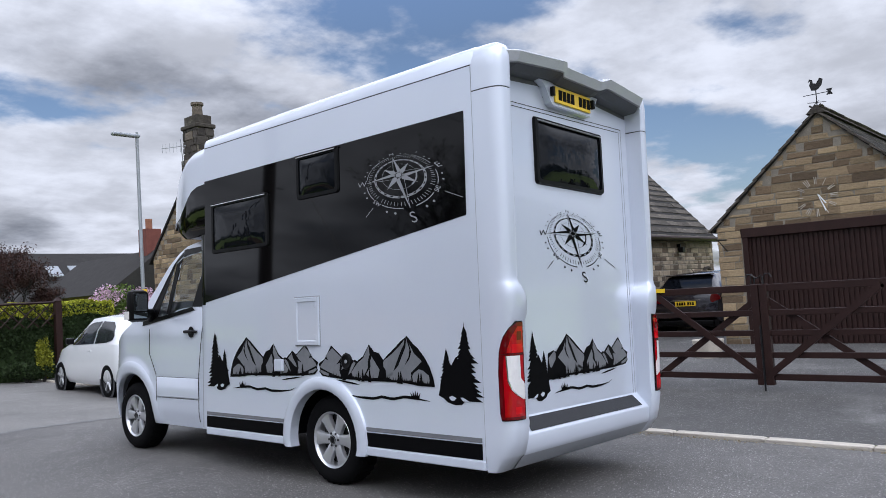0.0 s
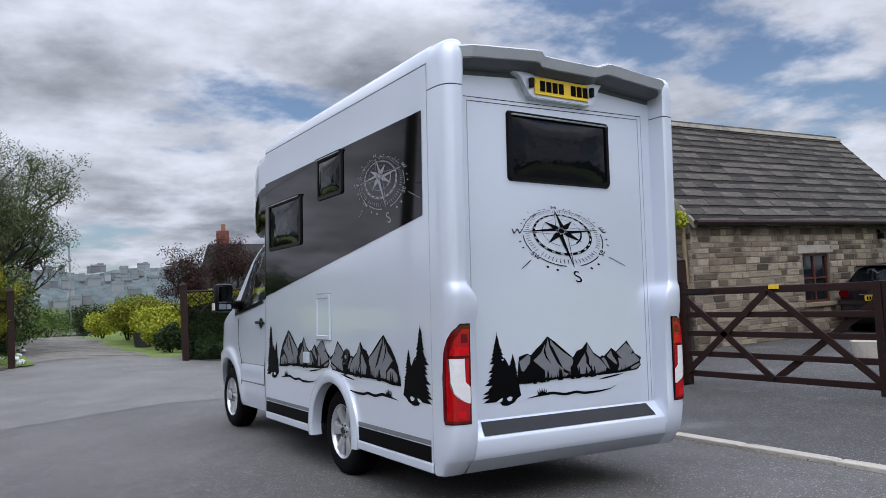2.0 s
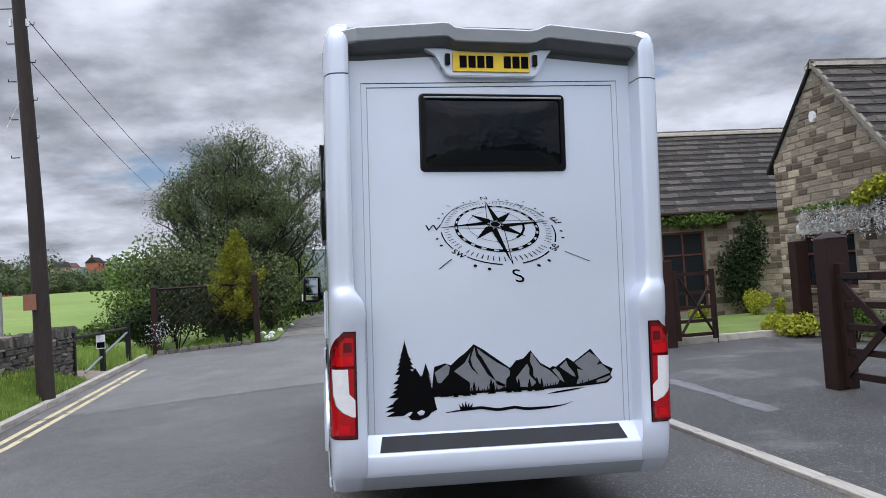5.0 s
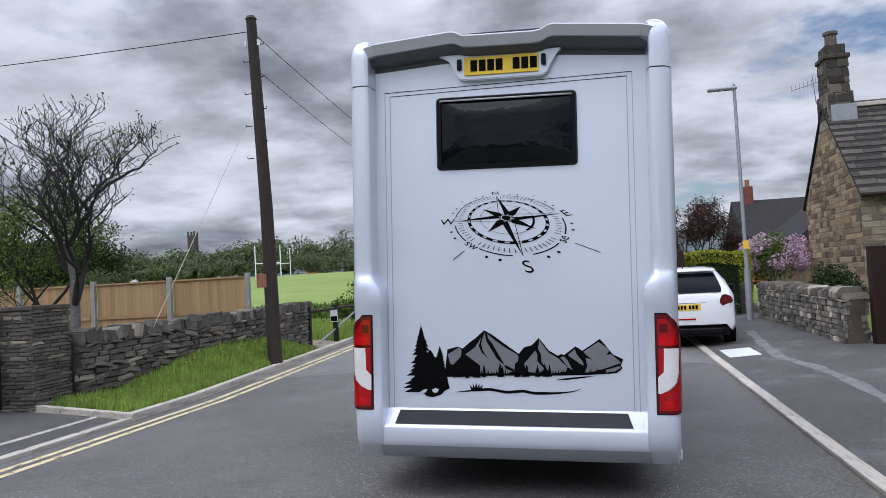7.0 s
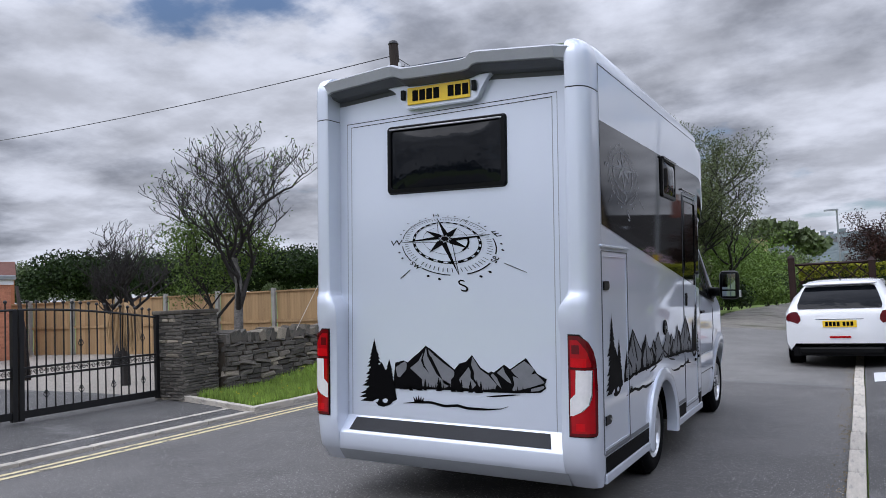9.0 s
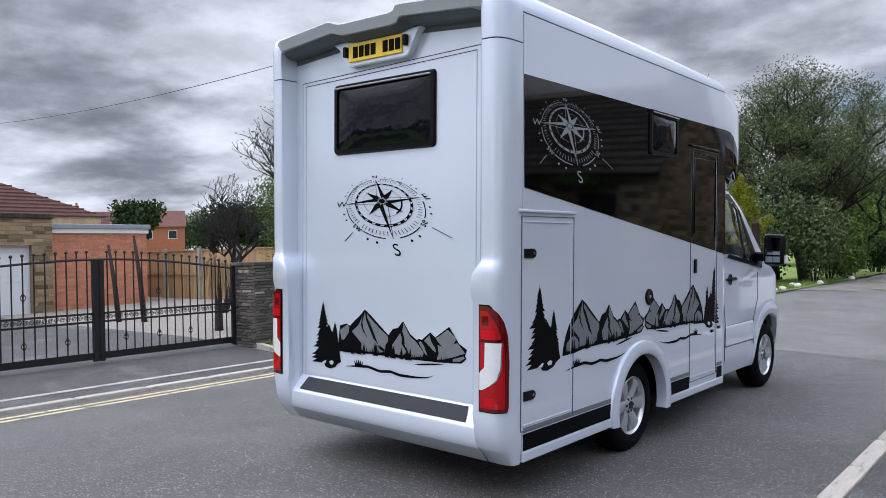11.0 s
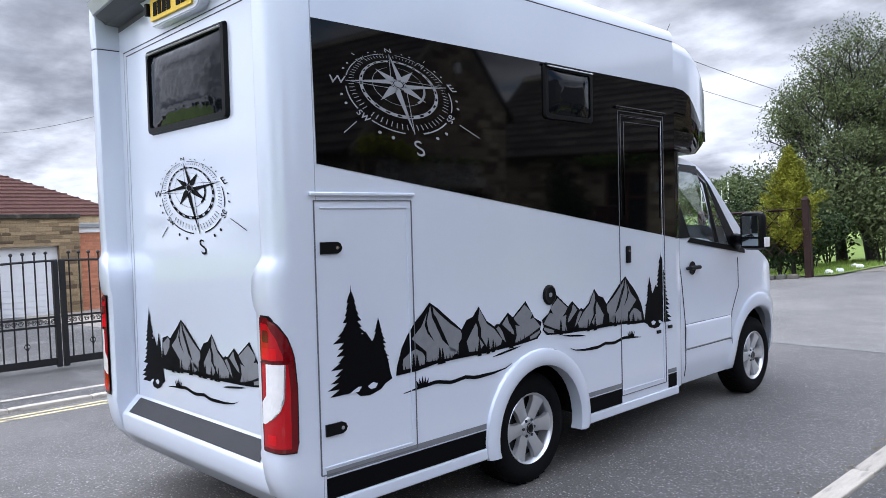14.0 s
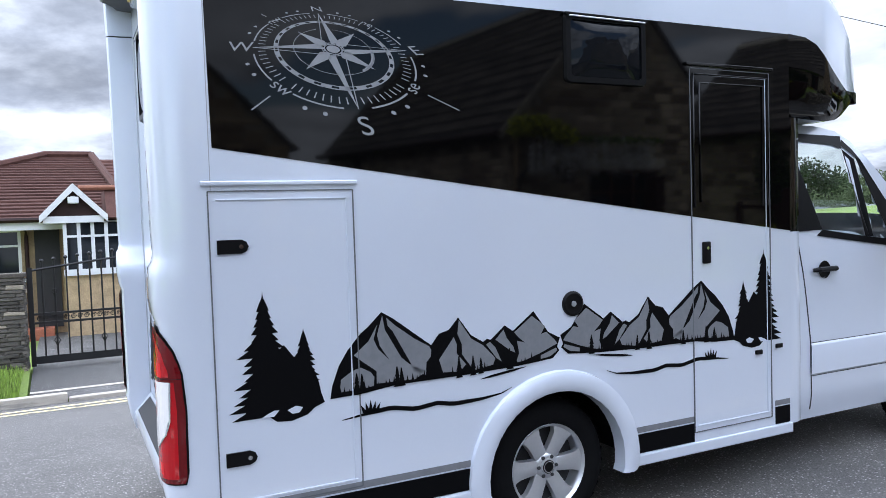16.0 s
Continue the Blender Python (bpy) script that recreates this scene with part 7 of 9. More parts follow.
field_gate(3.30, 0.72, True)
field_gate(-1.92, 0.62, False)
for y, h, w in ((3.46, 1.68, 0.13), (-2.08, 1.68, 0.13)):
    gp = thing("gate_post", Matrix.Translation((4.52, y, 0.04)), "stout brown timber gate post with a weathered top", "post", "gate posts")
    part("post", boxm(-w, w, -w * 0.9, w * 0.9, -0.2, h, 0.012), "brown_wood", gp)
    bm = bmesh.new()
    vs = bmesh.ops.create_cone(bm, cap_ends=True, segments=4, radius1=w * 1.38, radius2=0.03, depth=0.07, matrix=Matrix.Translation((0, 0, h + 0.035)) @ Matrix.Rotation(math.pi / 4, 4, "Z"))
    part("post_cap", bm, "brown_wood", gp)
stp = thing("gate_drop_bolt", Matrix.Translation((4.46, 0.68, 0.05)), "black iron drop bolt and hoop at the meeting stiles", "bolt")
part("bolt", tube(bmesh.new(), [(0, 0, 0.0), (0, 0, 0.8)], 0.012, 6), "iron", stp)
part("hoop", tube(bmesh.new(), [(0, -0.07, 1.30), (0, -0.06, 1.40), (0, 0.0, 1.36), (0, 0.06, 1.40), (0, 0.07, 1.30)], 0.010, 6), "iron", stp)

# garden gate by the cottage, standing open
z = height(4.95, 8.6)
gp = thing("garden_gate_post", Matrix.Translation((4.95, 8.62, z)), "tall brown timber post of the garden gate", "post")
part("post", boxm(-0.13, 0.13, -0.11, 0.11, -0.2, 1.55, 0.012), "brown_wood", gp)
gg = thing("garden_gate", Matrix.Translation((5.15, 8.60, z)), "brown braced garden gate, standing open", "gate")
for a in (0.0, 0.70):
    part("stile", boxm(a - 0.045, a + 0.045, -0.03, 0.03, 0.12, 1.36, 0.006), "brown_wood", gg)
for zz in (0.18, 0.42, 0.66, 0.92, 1.26):
    part("bar", boxm(0.045, 0.655, -0.018, 0.018, zz, zz + 0.06), "brown_wood", gg)
for a, b in (((0.05, 1.24), (0.65, 0.24)), ((0.05, 0.24), (0.65, 1.10))):
    part("brace", tube(bmesh.new(), [(a[0], -0.03, a[1]), (b[0], -0.03, b[1])], 0.026, 4), "brown_wood", gg)
part("drop_bolt", tube(bmesh.new(), [(0.72, -0.04, -0.05), (0.72, -0.04, 0.7)], 0.01, 5), "iron", gg)
gp2 = thing("drive_post", Matrix.Translation((7.6, 8.62, z)), "tall brown timber post at the garden corner", "post")
part("post", boxm(-0.13, 0.13, -0.11, 0.11, -0.2, 1.75, 0.012), "brown_wood", gp2)
tagged(part("garden_edging", boxm(5.15, 8.6, 8.80, 8.92, z - 0.1, z + 0.16, 0.02), "kerb"), "low concrete edging along the lawn", "edging", kind="structure")

# timber fence with concrete posts, behind the wall
FENCE = [(-6.95 - 1.83 * i, 11.15 - 0.11 * i) for i in range(9)]
fence = thing("timber_fence", Matrix(), "new close-board timber fence between concrete posts", "fence")
for x, y in FENCE:
    z = height(x, y)
    part("post", boxm(x - 0.05, x + 0.05, y - 0.05, y + 0.05, z - 0.1, 1.87, 0.008), "concrete", fence)
for (x0, y0), (x1, y1) in zip(FENCE, FENCE[1:]):
    part("cap_rail", slab(bmesh.new(), [(x0 - 0.055, 1.77), (x1 + 0.055, 1.77), (x1 + 0.055, 1.805), (x0 - 0.055, 1.805)], "y", (y0 + y1) / 2 - 0.045, (y0 + y1) / 2 + 0.03), "fence_wood", fence)
    part("mid_rail", slab(bmesh.new(), [(x0 - 0.055, 1.0), (x1 + 0.055, 1.0), (x1 + 0.055, 1.07), (x0 - 0.055, 1.07)], "y", (y0 + y1) / 2 - 0.045, (y0 + y1) / 2 - 0.02), "fence_wood", fence)


def fence_boards():
    me = piece_mesh("board", "fence_wood", 77, 0.0, 0.04)
    for (x0, y0), (x1, y1) in zip(FENCE, FENCE[1:]):
        z = height((x0 + x1) / 2, y0)
        for i in range(16):
            x = x0 - 0.06 + (x1 - x0 + 0.12) * (i + 0.5) / 16
            shared("board", me, fence, Matrix.Translation((x, (y0 + y1) / 2 + (0.004 if i % 2 else 0.0), (z + 1.80) / 2)) @ Matrix.Diagonal((0.112, 0.018, 1.76 - z, 1)))


LATER.append(fence_boards)

# ---- street furniture ----
z = height(-5.6, 9.4)
pole = thing("telegraph_pole", Matrix.Translation((-5.75, 9.42, z + 0.1)), "dark creosoted telegraph pole with steps and a notice", "pole")
part("shaft", tube(bmesh.new(), [(0.14, 0, -0.4), (0.10, 0, 3), (0.0, -0.1, 6.75)], [0.145, 0.125, 0.10], 14), "pole_wood", pole, smooth=60)
part("pole_cap", tube(bmesh.new(), [(0.0, -0.1, 6.74), (0.0, -0.1, 6.80)], [0.115, 0.08], 14), "iron", pole)
for k in range(8):
    zz = 4.0 + 0.32 * k
    s = 1 if k % 2 else -1
    part("step_iron", tube(bmesh.new(), [(s * 0.09, -0.05, zz), (s * 0.22, -0.05, zz), (s * 0.22, -0.05, zz + 0.04)], 0.010, 5), "iron", pole)
part("notice", boxm(-0.10, 0.10, -0.165, -0.15, 1.46, 1.72), "clay", pole, "faded orange notice")
for s in (-1, 1):
    part("insulator", tube(bmesh.new(), [(s * 0.13, -0.1, 6.2), (s * 0.13, -0.1, 6.32)], 0.03, 8), "white_paint", pole)


def wire(a, b, sag, r, mat="iron", label="overhead telephone wire from the pole"):
    pts = [(a[0] + (b[0] - a[0]) * t, a[1] + (b[1] - a[1]) * t, a[2] + (b[2] - a[2]) * t - sag * 4 * t * (1 - t)) for t in [i / 16 for i in range(17)]]
    tagged(part("wire", tube(bmesh.new(), pts, r, 4), mat), label, "wire")


top = (-5.75, 9.32, z + 6.6)
wire(top, (-40, 10, 8.4), 0.6, 0.010)
wire(top, (-6.6, 36, 6.0), 0.3, 0.009)
wire((-5.75, 9.3, z + 5.9), (-7.4, 36, 5.6), 0.3, 0.008)
wire((-5.75, 9.4, z + 5.2), (-6.75, 6.55, height(-6.7, 6.5) + 0.35), 0.0, 0.007, "kerb", "pale guy wire staying the pole")

z = height(4.14, 15.0)
lamp = thing("street_lamp", Matrix.Translation((4.14, 15.0, z)), "slim grey steel street lamp with a flat head", "street lamp")
part("base", tube(bmesh.new(), [(0, 0, -0.2), (0, 0, 1.25)], 0.075, 12), "steel", lamp, smooth=60)
part("column", tube(bmesh.new(), [(0, 0, 1.25), (0, 0, 5.62)], [0.048, 0.038], 10), "steel", lamp, smooth=60)
bm = boxm(-0.62, 0.06, -0.085, 0.085, 5.60, 5.68, 0.03)
part("lamp_head", bm, "steel", lamp)
part("photocell", tube(bmesh.new(), [(0.0, 0, 5.67), (0.0, 0, 5.74)], 0.03, 8), "steel", lamp)
part("lamp_tag", boxm(-0.06, 0.06, -0.085, -0.075, 1.72, 1.92), "plate_yellow", lamp)

# metal path barrier
z = height(-5.6, 11.8)
bar = thing("path_barrier", Matrix(), "dark green metal path barrier with a small blue sign", "barrier")
for p in ((-6.1, 12.5), (-5.83, 13.6), (-5.55, 14.7)):
    zz = height(*p)
    part("post", boxm(p[0] - 0.05, p[0] + 0.05, p[1] - 0.05, p[1] + 0.05, zz - 0.1, zz + 0.92), "iron", bar)
part("top_rail", tube(bmesh.new(), [(-6.1, 12.5, height(-6.1, 12.5) + 0.80), (-5.55, 14.7, height(-5.55, 14.7) + 0.86)], 0.035, 8), "pole_wood", bar)
part("diagonal", tube(bmesh.new(), [(-6.0, 12.9, height(-6.0, 12.9) + 0.05), (-5.56, 14.66, height(-5.55, 14.7) + 0.76)], 0.025, 8), "steel", bar)
part("sign", boxm(-5.92, -5.74, 13.50, 13.52, height(-5.8, 13.5) + 0.50, height(-5.8, 13.5) + 0.80), "white_paint", bar, "small white and blue notice")
part("sign_band", boxm(-5.91, -5.75, 13.494, 13.501, height(-5.8, 13.5) + 0.52, height(-5.8, 13.5) + 0.64), "tint_glass", bar)


def trellis_post(x, y, h, label="brown timber post with a faceted cap"):
    p = thing("trellis_post", Matrix.Translation((x, y, height(x, y))), label, "post", "trellis posts")
    part("post", boxm(-0.075, 0.075, -0.075, 0.075, -0.1, h, 0.008), "brown_wood", p)
    bm = bmesh.new()
    bmesh.ops.create_cone(bm, cap_ends=True, segments=4, radius1=0.125, radius2=0.01, depth=0.09, matrix=Matrix.Translation((0, 0, h + 0.045)) @ Matrix.Rotation(math.pi / 4, 4, "Z"))
    part("post_cap", bm, "brown_wood", p)


def trellis(x0, x1, y0, y1, z0, z1):
    t = thing("trellis", Matrix(), "weathered brown lattice trellis panel", "trellis", "trellis panels")
    part("top_rail", tube(bmesh.new(), [(x0, y0, z1), (x1, y1, z1)], 0.03, 4), "brown_wood", t)
    L = math.hypot(x1 - x0, y1 - y0)
    n = max(3, int(L / 0.28))
    H = z1 - z0
    for i in range(-3, n + 1):
        for s in (1, -1):
            q0 = i * L / n
            q1 = q0 + H
            a0, a1 = max(q0, 0), min(q1, L)
            if a1 - a0 < 0.1:
                continue
            za, zb_ = z0 + (a0 - q0), z0 + (a1 - q0)
            if s < 0:
                za, zb_ = z0 + z1 - za, z0 + z1 - zb_
            f = lambda q: (x0 + (x1 - x0) * q / L, y0 + (y1 - y0) * q / L)
            part("lath", tube(bmesh.new(), [(*f(a0), za), (*f(a1), zb_)], 0.014, 4), "brown_wood", t)


trellis_post(-2.79, 16.93, 1.80)
trellis_post(1.06, 16.5, 1.92)
trellis_post(2.79, 16.6, 1.85)
zt = height(-3.5, 16.9)
trellis(-5.32, -2.87, 17.0, 16.95, zt + 0.55, zt + 1.62)
trellis_post(-5.40, 17.0, 1.75)
trellis(1.14, 2.71, 16.5, 16.58, height(2, 16.5) + 1.25, height(2, 16.5) + 1.82)
# rough stones edging the bed, and white-painted markers on the grass
rb = random.Random(5)
for i in range(9):
    x = -5.2 + 0.27 * i
    s = part("edging_stone", boxm(x - 0.11, x + 0.11, 16.66 - 0.07, 16.66 + 0.07, 0, 0.13, 0.03), "dry_stone")
    s.location = (0, 0, height(x, 16.66) - 0.02)
    tagged(s, "rough stone edging a shrub bed", "stone", "bed edging stones")
for x, y in ((-2.55, 18.2), (-2.6, 19.8), (-2.45, 21.6), (-2.6, 17.6), (-2.9, 20.4), (-2.2, 24.5)):
    bm = bmesh.new()
    bmesh.ops.create_icosphere(bm, subdivisions=2, radius=0.10)
    for v in bm.verts:
        v.co = Vector((v.co.x, v.co.y, max(v.co.z, -0.05) * 0.75)) * (0.85 + 0.3 * rb.random())
    s = part("painted_stone", bm, "white_paint", smooth=30)
    s.location = (x, y, height(x, y) + 0.06)
    tagged(s, "white-painted marker stone on the grass", "stone", "white marker stones")

# ---- plants ----


def leaf_cloud(name, mat, parent, spots, size, seed, flat=0.35, aspect=0.5):
    """A crown of many small leaves: each spot is (centre, radius vector, count)."""
    rnd = np.random.RandomState(seed)
    vs, fs = [], []
    for c, r, n in spots:
        d = rnd.normal(size=(n, 3))
        d /= np.linalg.norm(d, axis=1)[:, None] + 1e-9
        p = np.array(c) + d * (rnd.rand(n, 1) ** 0.45) * np.array(r)
        a = rnd.rand(n, 3) * 2 - 1
        a /= np.linalg.norm(a, axis=1)[:, None] + 1e-9
        b = np.cross(a, rnd.rand(n, 3) * 2 - 1)
        b /= np.linalg.norm(b, axis=1)[:, None] + 1e-9
        s = size * (0.6 + 0.8 * rnd.rand(n, 1))
        q = np.stack([p - a * s, p + b * s * aspect, p + a * s, p - b * s * aspect], 1).reshape(-1, 3)
        o = len(vs)
        vs.extend(map(tuple, q))
        fs.extend((o + 4 * i, o + 4 * i + 1, o + 4 * i + 2, o + 4 * i + 3) for i in range(n))
    me = bpy.data.meshes.new(name)
    me.from_pydata(vs, [], fs)
    me.materials.append(M[mat])
    ob = new(name, me)
    if parent:
        ob.parent = parent
    return ob


def limbs(base, h, spread, seed, depth=5, r0=0.12, up=0.55, split=3, first=0.3, kink=0.3):
    """A branching skeleton: lists of (points, radii) and the twig tips."""
    rnd = random.Random(seed)
    out, tips = [], []

    def grow(p, d, length, r, lev):
        pts, rad = [p], [r]
        for k in range(3):
            d = (d + Vector((rnd.uniform(-kink, kink), rnd.uniform(-kink, kink), rnd.uniform(-0.05, kink) * up))).normalized()
            p = p + d * (length / 3)
            pts.append(p)
            rad.append(r * (1 - 0.14 * (k + 1)))
        out.append((pts, rad))
        if lev == depth:
            tips.append(p)
            return
        n = split if lev > 0 else split + 1
        for k in range(n):
            a = 2 * math.pi * (k + rnd.random()) / n
            side = Vector((math.cos(a), math.sin(a), 0))
            nd = (d * (0.75 if lev else 0.6) + side * spread * rnd.uniform(0.5, 1.1) + Vector((0, 0, up * 0.45))).normalized()
            start = pts[rnd.choice((1, 2, 3))] if k else p
            grow(start, nd, length * rnd.uniform(0.62, 0.85), r * 0.60, lev + 1)
    grow(Vector(base), Vector((0, 0, 1)), h * first, r0, 0)
    return out, tips


def limb_mesh(name, segs, mat, parent, n0=8, least=0.004):
    bm = bmesh.new()
    for pts, rad in segs:
        tube(bm, pts, [max(r, least) for r in rad], n0 if rad[0] > 0.05 else (5 if rad[0] > 0.015 else 3), False)
    return part(name, bm, mat, parent, smooth=True)


def tree(name, label, x, y, h, spread, seed, mat, leaves, size, clump, r0=0.15, depth=4, split=3, first=0.30, up=0.55, aspect=0.5, least=0.006, kink=0.3, plumb=0.0, slim=1.0, bole=0.0, bark="bark"):
    z = height(x, y) - 0.05
    t = thing(name, Matrix.Translation((x, y, z)), label, "tree")
    segs, tips = limbs((0, 0, 0), h, spread, seed, depth, r0, up, split, first, kink)
    top = max(p.z for p in tips)
    # plumb brings a leaning crown back over its foot
    mid = sum((Vector((p.x, p.y, 0)) / max(p.z, 0.1) for p in tips), Vector()) * (plumb / len(tips))
    thin, clear = Matrix.Diagonal((slim, slim, 1)), Vector((0, 0, bole))
    segs = [([thin @ (Vector(p) - mid * p[2]) + (clear if i + j else Vector()) for j, p in enumerate(pts)], rad) for i, (pts, rad) in enumerate(segs)]
    tips = [thin @ (p - mid * p.z) + clear for p in tips]
    k = h / (top + bole)
    sc = Matrix.Diagonal((k, k, k))
    segs = [([sc @ Vector(p) for p in pts], rad) for pts, rad in segs]
    tips = [sc @ p for p in tips]
    limb_mesh("trunk", segs[:1], bark, t)
    tagged(limb_mesh("branchwork", segs[1:], "bark", t, least=least), kind="stuff")
    if leaves:
        n = max(1, leaves // len(tips))
        leaf_cloud("crown", mat, t, [(tuple(p), (clump, clump, clump * 0.8), n) for p in tips], size, seed, aspect=aspect)
    return t


def shrub(name, label, x, y, rx, ry, h, mat, leaves, size, seed, cat_="bush", lumps=7, lift=0.0):
    """A rounded but uneven bush of leafy lumps on short stems."""
    rnd = random.Random(seed)
    z = height(x, y) + lift
    t = thing(name, Matrix.Translation((x, y, z)), label, cat_)
    spots = []
    bm = bmesh.new()
    for k in range(lumps):
        a = 2 * math.pi * k / lumps + rnd.random()
        q = 0.55 * rnd.random() ** 0.5
        c = (rx * q * math.cos(a), ry * q * math.sin(a), h * rnd.uniform(0.35, 0.72))
        spots.append((c, (rx * rnd.uniform(0.4, 0.6), ry * rnd.uniform(0.4, 0.6), h * rnd.uniform(0.28, 0.38)), leaves // lumps))
        tube(bm, [(0.1 * c[0], 0.1 * c[1], -0.03), (0.7 * c[0], 0.7 * c[1], c[2])], [0.02, 0.008], 5)
    tagged(part("branchwork", bm, "bark", t), kind="stuff")
    leaf_cloud("foliage", mat, t, spots, size, seed)
    return t


def hedge(name, label, x0, x1, y0, y1, h, mat, leaves, size, seed, top=None):
    """A clipped hedge: a skin of leaves over a plain box coloured dark for the shaded inside."""
    rnd = np.random.RandomState(seed)
    z = height((x0 + x1) / 2, (y0 + y1) / 2)
    t = thing(name, Matrix.Translation((0, 0, z)), label, "hedge")
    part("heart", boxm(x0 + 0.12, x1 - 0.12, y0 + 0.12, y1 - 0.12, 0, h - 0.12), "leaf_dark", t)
    for nm, m_, zlo, zhi, n in (("foliage", mat, 0.02, h, leaves), ("new_growth", top, h - 0.28, h + 0.06, leaves // 2 if top else 0)):
        if not n:
            continue
        p = np.stack([x0 + (x1 - x0) * rnd.rand(n), y0 + (y1 - y0) * rnd.rand(n), zlo + (zhi - zlo) * rnd.rand(n)], 1)
        f = rnd.randint(0, 5, n)
        p[f == 0, 0] = x0 + rnd.rand((f == 0).sum()) * 0.12
        p[f == 1, 0] = x1 - rnd.rand((f == 1).sum()) * 0.12
        p[f == 2, 1] = y0 + rnd.rand((f == 2).sum()) * 0.12
        p[f == 3, 1] = y0 + rnd.rand((f == 3).sum()) * 0.12
        p[f == 4, 2] = zhi - rnd.rand((f == 4).sum()) * 0.12
        p += 0.05 * np.sin(p[:, [1, 2, 0]] * 4.0)
        a = rnd.normal(size=(n, 3)); a /= np.linalg.norm(a, axis=1)[:, None]
        b = np.cross(a, rnd.normal(size=(n, 3))); b /= np.linalg.norm(b, axis=1)[:, None]
        s = size * (0.6 + 0.8 * rnd.rand(n, 1))
        q = np.stack([p - a * s, p + b * s * 0.6, p + a * s, p - b * s * 0.6], 1).reshape(-1, 3)
        me = bpy.data.meshes.new(nm)
        me.from_pydata([tuple(v) for v in q], [], [(4 * i, 4 * i + 1, 4 * i + 2, 4 * i + 3) for i in range(n)])
        me.materials.append(M[m_])
        new(nm, me).parent = t
    return t


# the great willow beyond the lane, with a second behind
tree("willow_tree", "large grey-green willow in spring leaf by the lane", -3.4, 23.6, 7.4, 1.05, 3, "leaf_willow", 52000, 0.040, 0.40, r0=0.2, depth=6, split=3, first=0.2, aspect=0.36)
tree("lane_tree", "dense grey-green tree overhanging the lane", -4.9, 25.5, 7.0, 0.95, 9, "leaf_willow", 24000, 0.046, 0.5, r0=0.2, depth=5, first=0.2, aspect=0.38)
tree("lane_tree", "dense grey-green tree overhanging the lane", -3.2, 28.5, 6.6, 1.0, 14, "leaf_willow", 15000, 0.05, 0.55, r0=0.2, depth=5, first=0.2, aspect=0.38)
for i, (x, y, h, sd) in enumerate(((-4.6, 36, 5.0, 6), (-6.0, 45, 5.5, 10), (-8.0, 60, 7.0, 11))):
    tree("valley_tree", "fresh green tree where the lane drops away", x, y, h, 0.95, sd + 200, "leaf", 22000, 0.06, 0.8, r0=0.14, depth=4, first=0.2)
for i, (x, y, rx, h, m_) in enumerate(((-5.2, 18.9, 1.5, 2.0, "leaf_dark"), (-6.2, 19.0, 1.3, 2.0, "leaf"), (-3.9, 20.2, 1.2, 1.8, "leaf_dark"), (-2.9, 24.5, 1.3, 2.4, "leaf"), (-6.3, 21.0, 1.7, 2.6, "leaf_dark"), (-8.4, 19.6, 1.1, 0.6, "leaf"), (-5.0, 24.5, 1.6, 2.6, "leaf_dark"), (-3.3, 28, 1.8, 3.0, "leaf"), (-3.2, 33, 2.2, 3.6, "leaf"), (-2.9, 40, 2.5, 3.6, "leaf"), (2.2, 24, 1.0, 1.1, "leaf_lime"), (2.6, 28, 1.3, 1.5, "leaf_lime"), (3.2, 33, 1.5, 1.9, "leaf_gold"), (3.6, 38, 1.8, 2.0, "leaf"), (-2.9, 26.5, 0.9, 1.2, "leaf"), (-2.6, 31.0, 1.1, 1.5, "leaf_dark"), (-1.6, 36.5, 1.3, 1.5, "leaf"), (0.2, 47.5, 1.6, 1.7, "leaf"), (-2.0, 45.0, 1.9, 1.9, "leaf_dark"), (2.2, 48.5, 1.7, 1.9, "leaf_dark"), (4.6, 45.0, 1.9, 2.3, "leaf_gold"), (-4.2, 47.0, 2.0, 2.4, "leaf"), (1.75, 21.6, 0.7, 0.9, "leaf_dark"), (1.9, 30.5, 1.0, 1.5, "leaf_gold"), (1.6, 35.5, 1.0, 1.3, "leaf_lime"), (2.0, 40.5, 1.4, 1.5, "leaf_dark"))):
    shrub("hedgerow_bush", "tangled green hedgerow bush beside the lane", x, y, rx, rx, h, m_, 3200, 0.05 + 0.012 * (y > 23), 40 + i)


for i, (x, y, r, h) in enumerate(((-4.6, 21.6, 1.7, 3.6), (-5.9, 22.4, 1.5, 3.4), (-2.8, 22.4, 1.2, 3.0))):
    shrub("willow_thicket", "low willow growth reaching the ground", x, y, r, r, h, "leaf_willow", 6500, 0.055, 140 + i)


def conifer(x, y, h, r, seed):
    z = height(x, y)
    t = thing("golden_conifer", Matrix.Translation((x, y, z)), "upright golden-green conifer behind the trellis", "tree")
    part("trunk", tube(bmesh.new(), [(0, 0, -0.05), (0, 0, h * 0.8)], [0.06, 0.02], 7), "bark", t)
    rnd = random.Random(seed)
    spots = []
    for k in range(60):
        q = k / 60
        zz = 0.22 * h + 0.74 * h * q
        rr = r * (1 - q ** 2.2) * (0.5 + 0.5 * min(1, q * 3)) * rnd.uniform(0.6, 1.25)
        a = k * 2.4 + rnd.uniform(-0.4, 0.4)
        w = 0.10 + 0.09 * (1 - q)
        for j in range(3):
            # upswept plumes
            o = 0.55 + 0.25 * j
            spots.append(((rr * o * math.cos(a), rr * o * math.sin(a), zz + 0.09 * j), (w, w, 0.17), 170))
    leaf_cloud("foliage", "leaf_gold", t, spots, 0.028, seed, aspect=0.4)


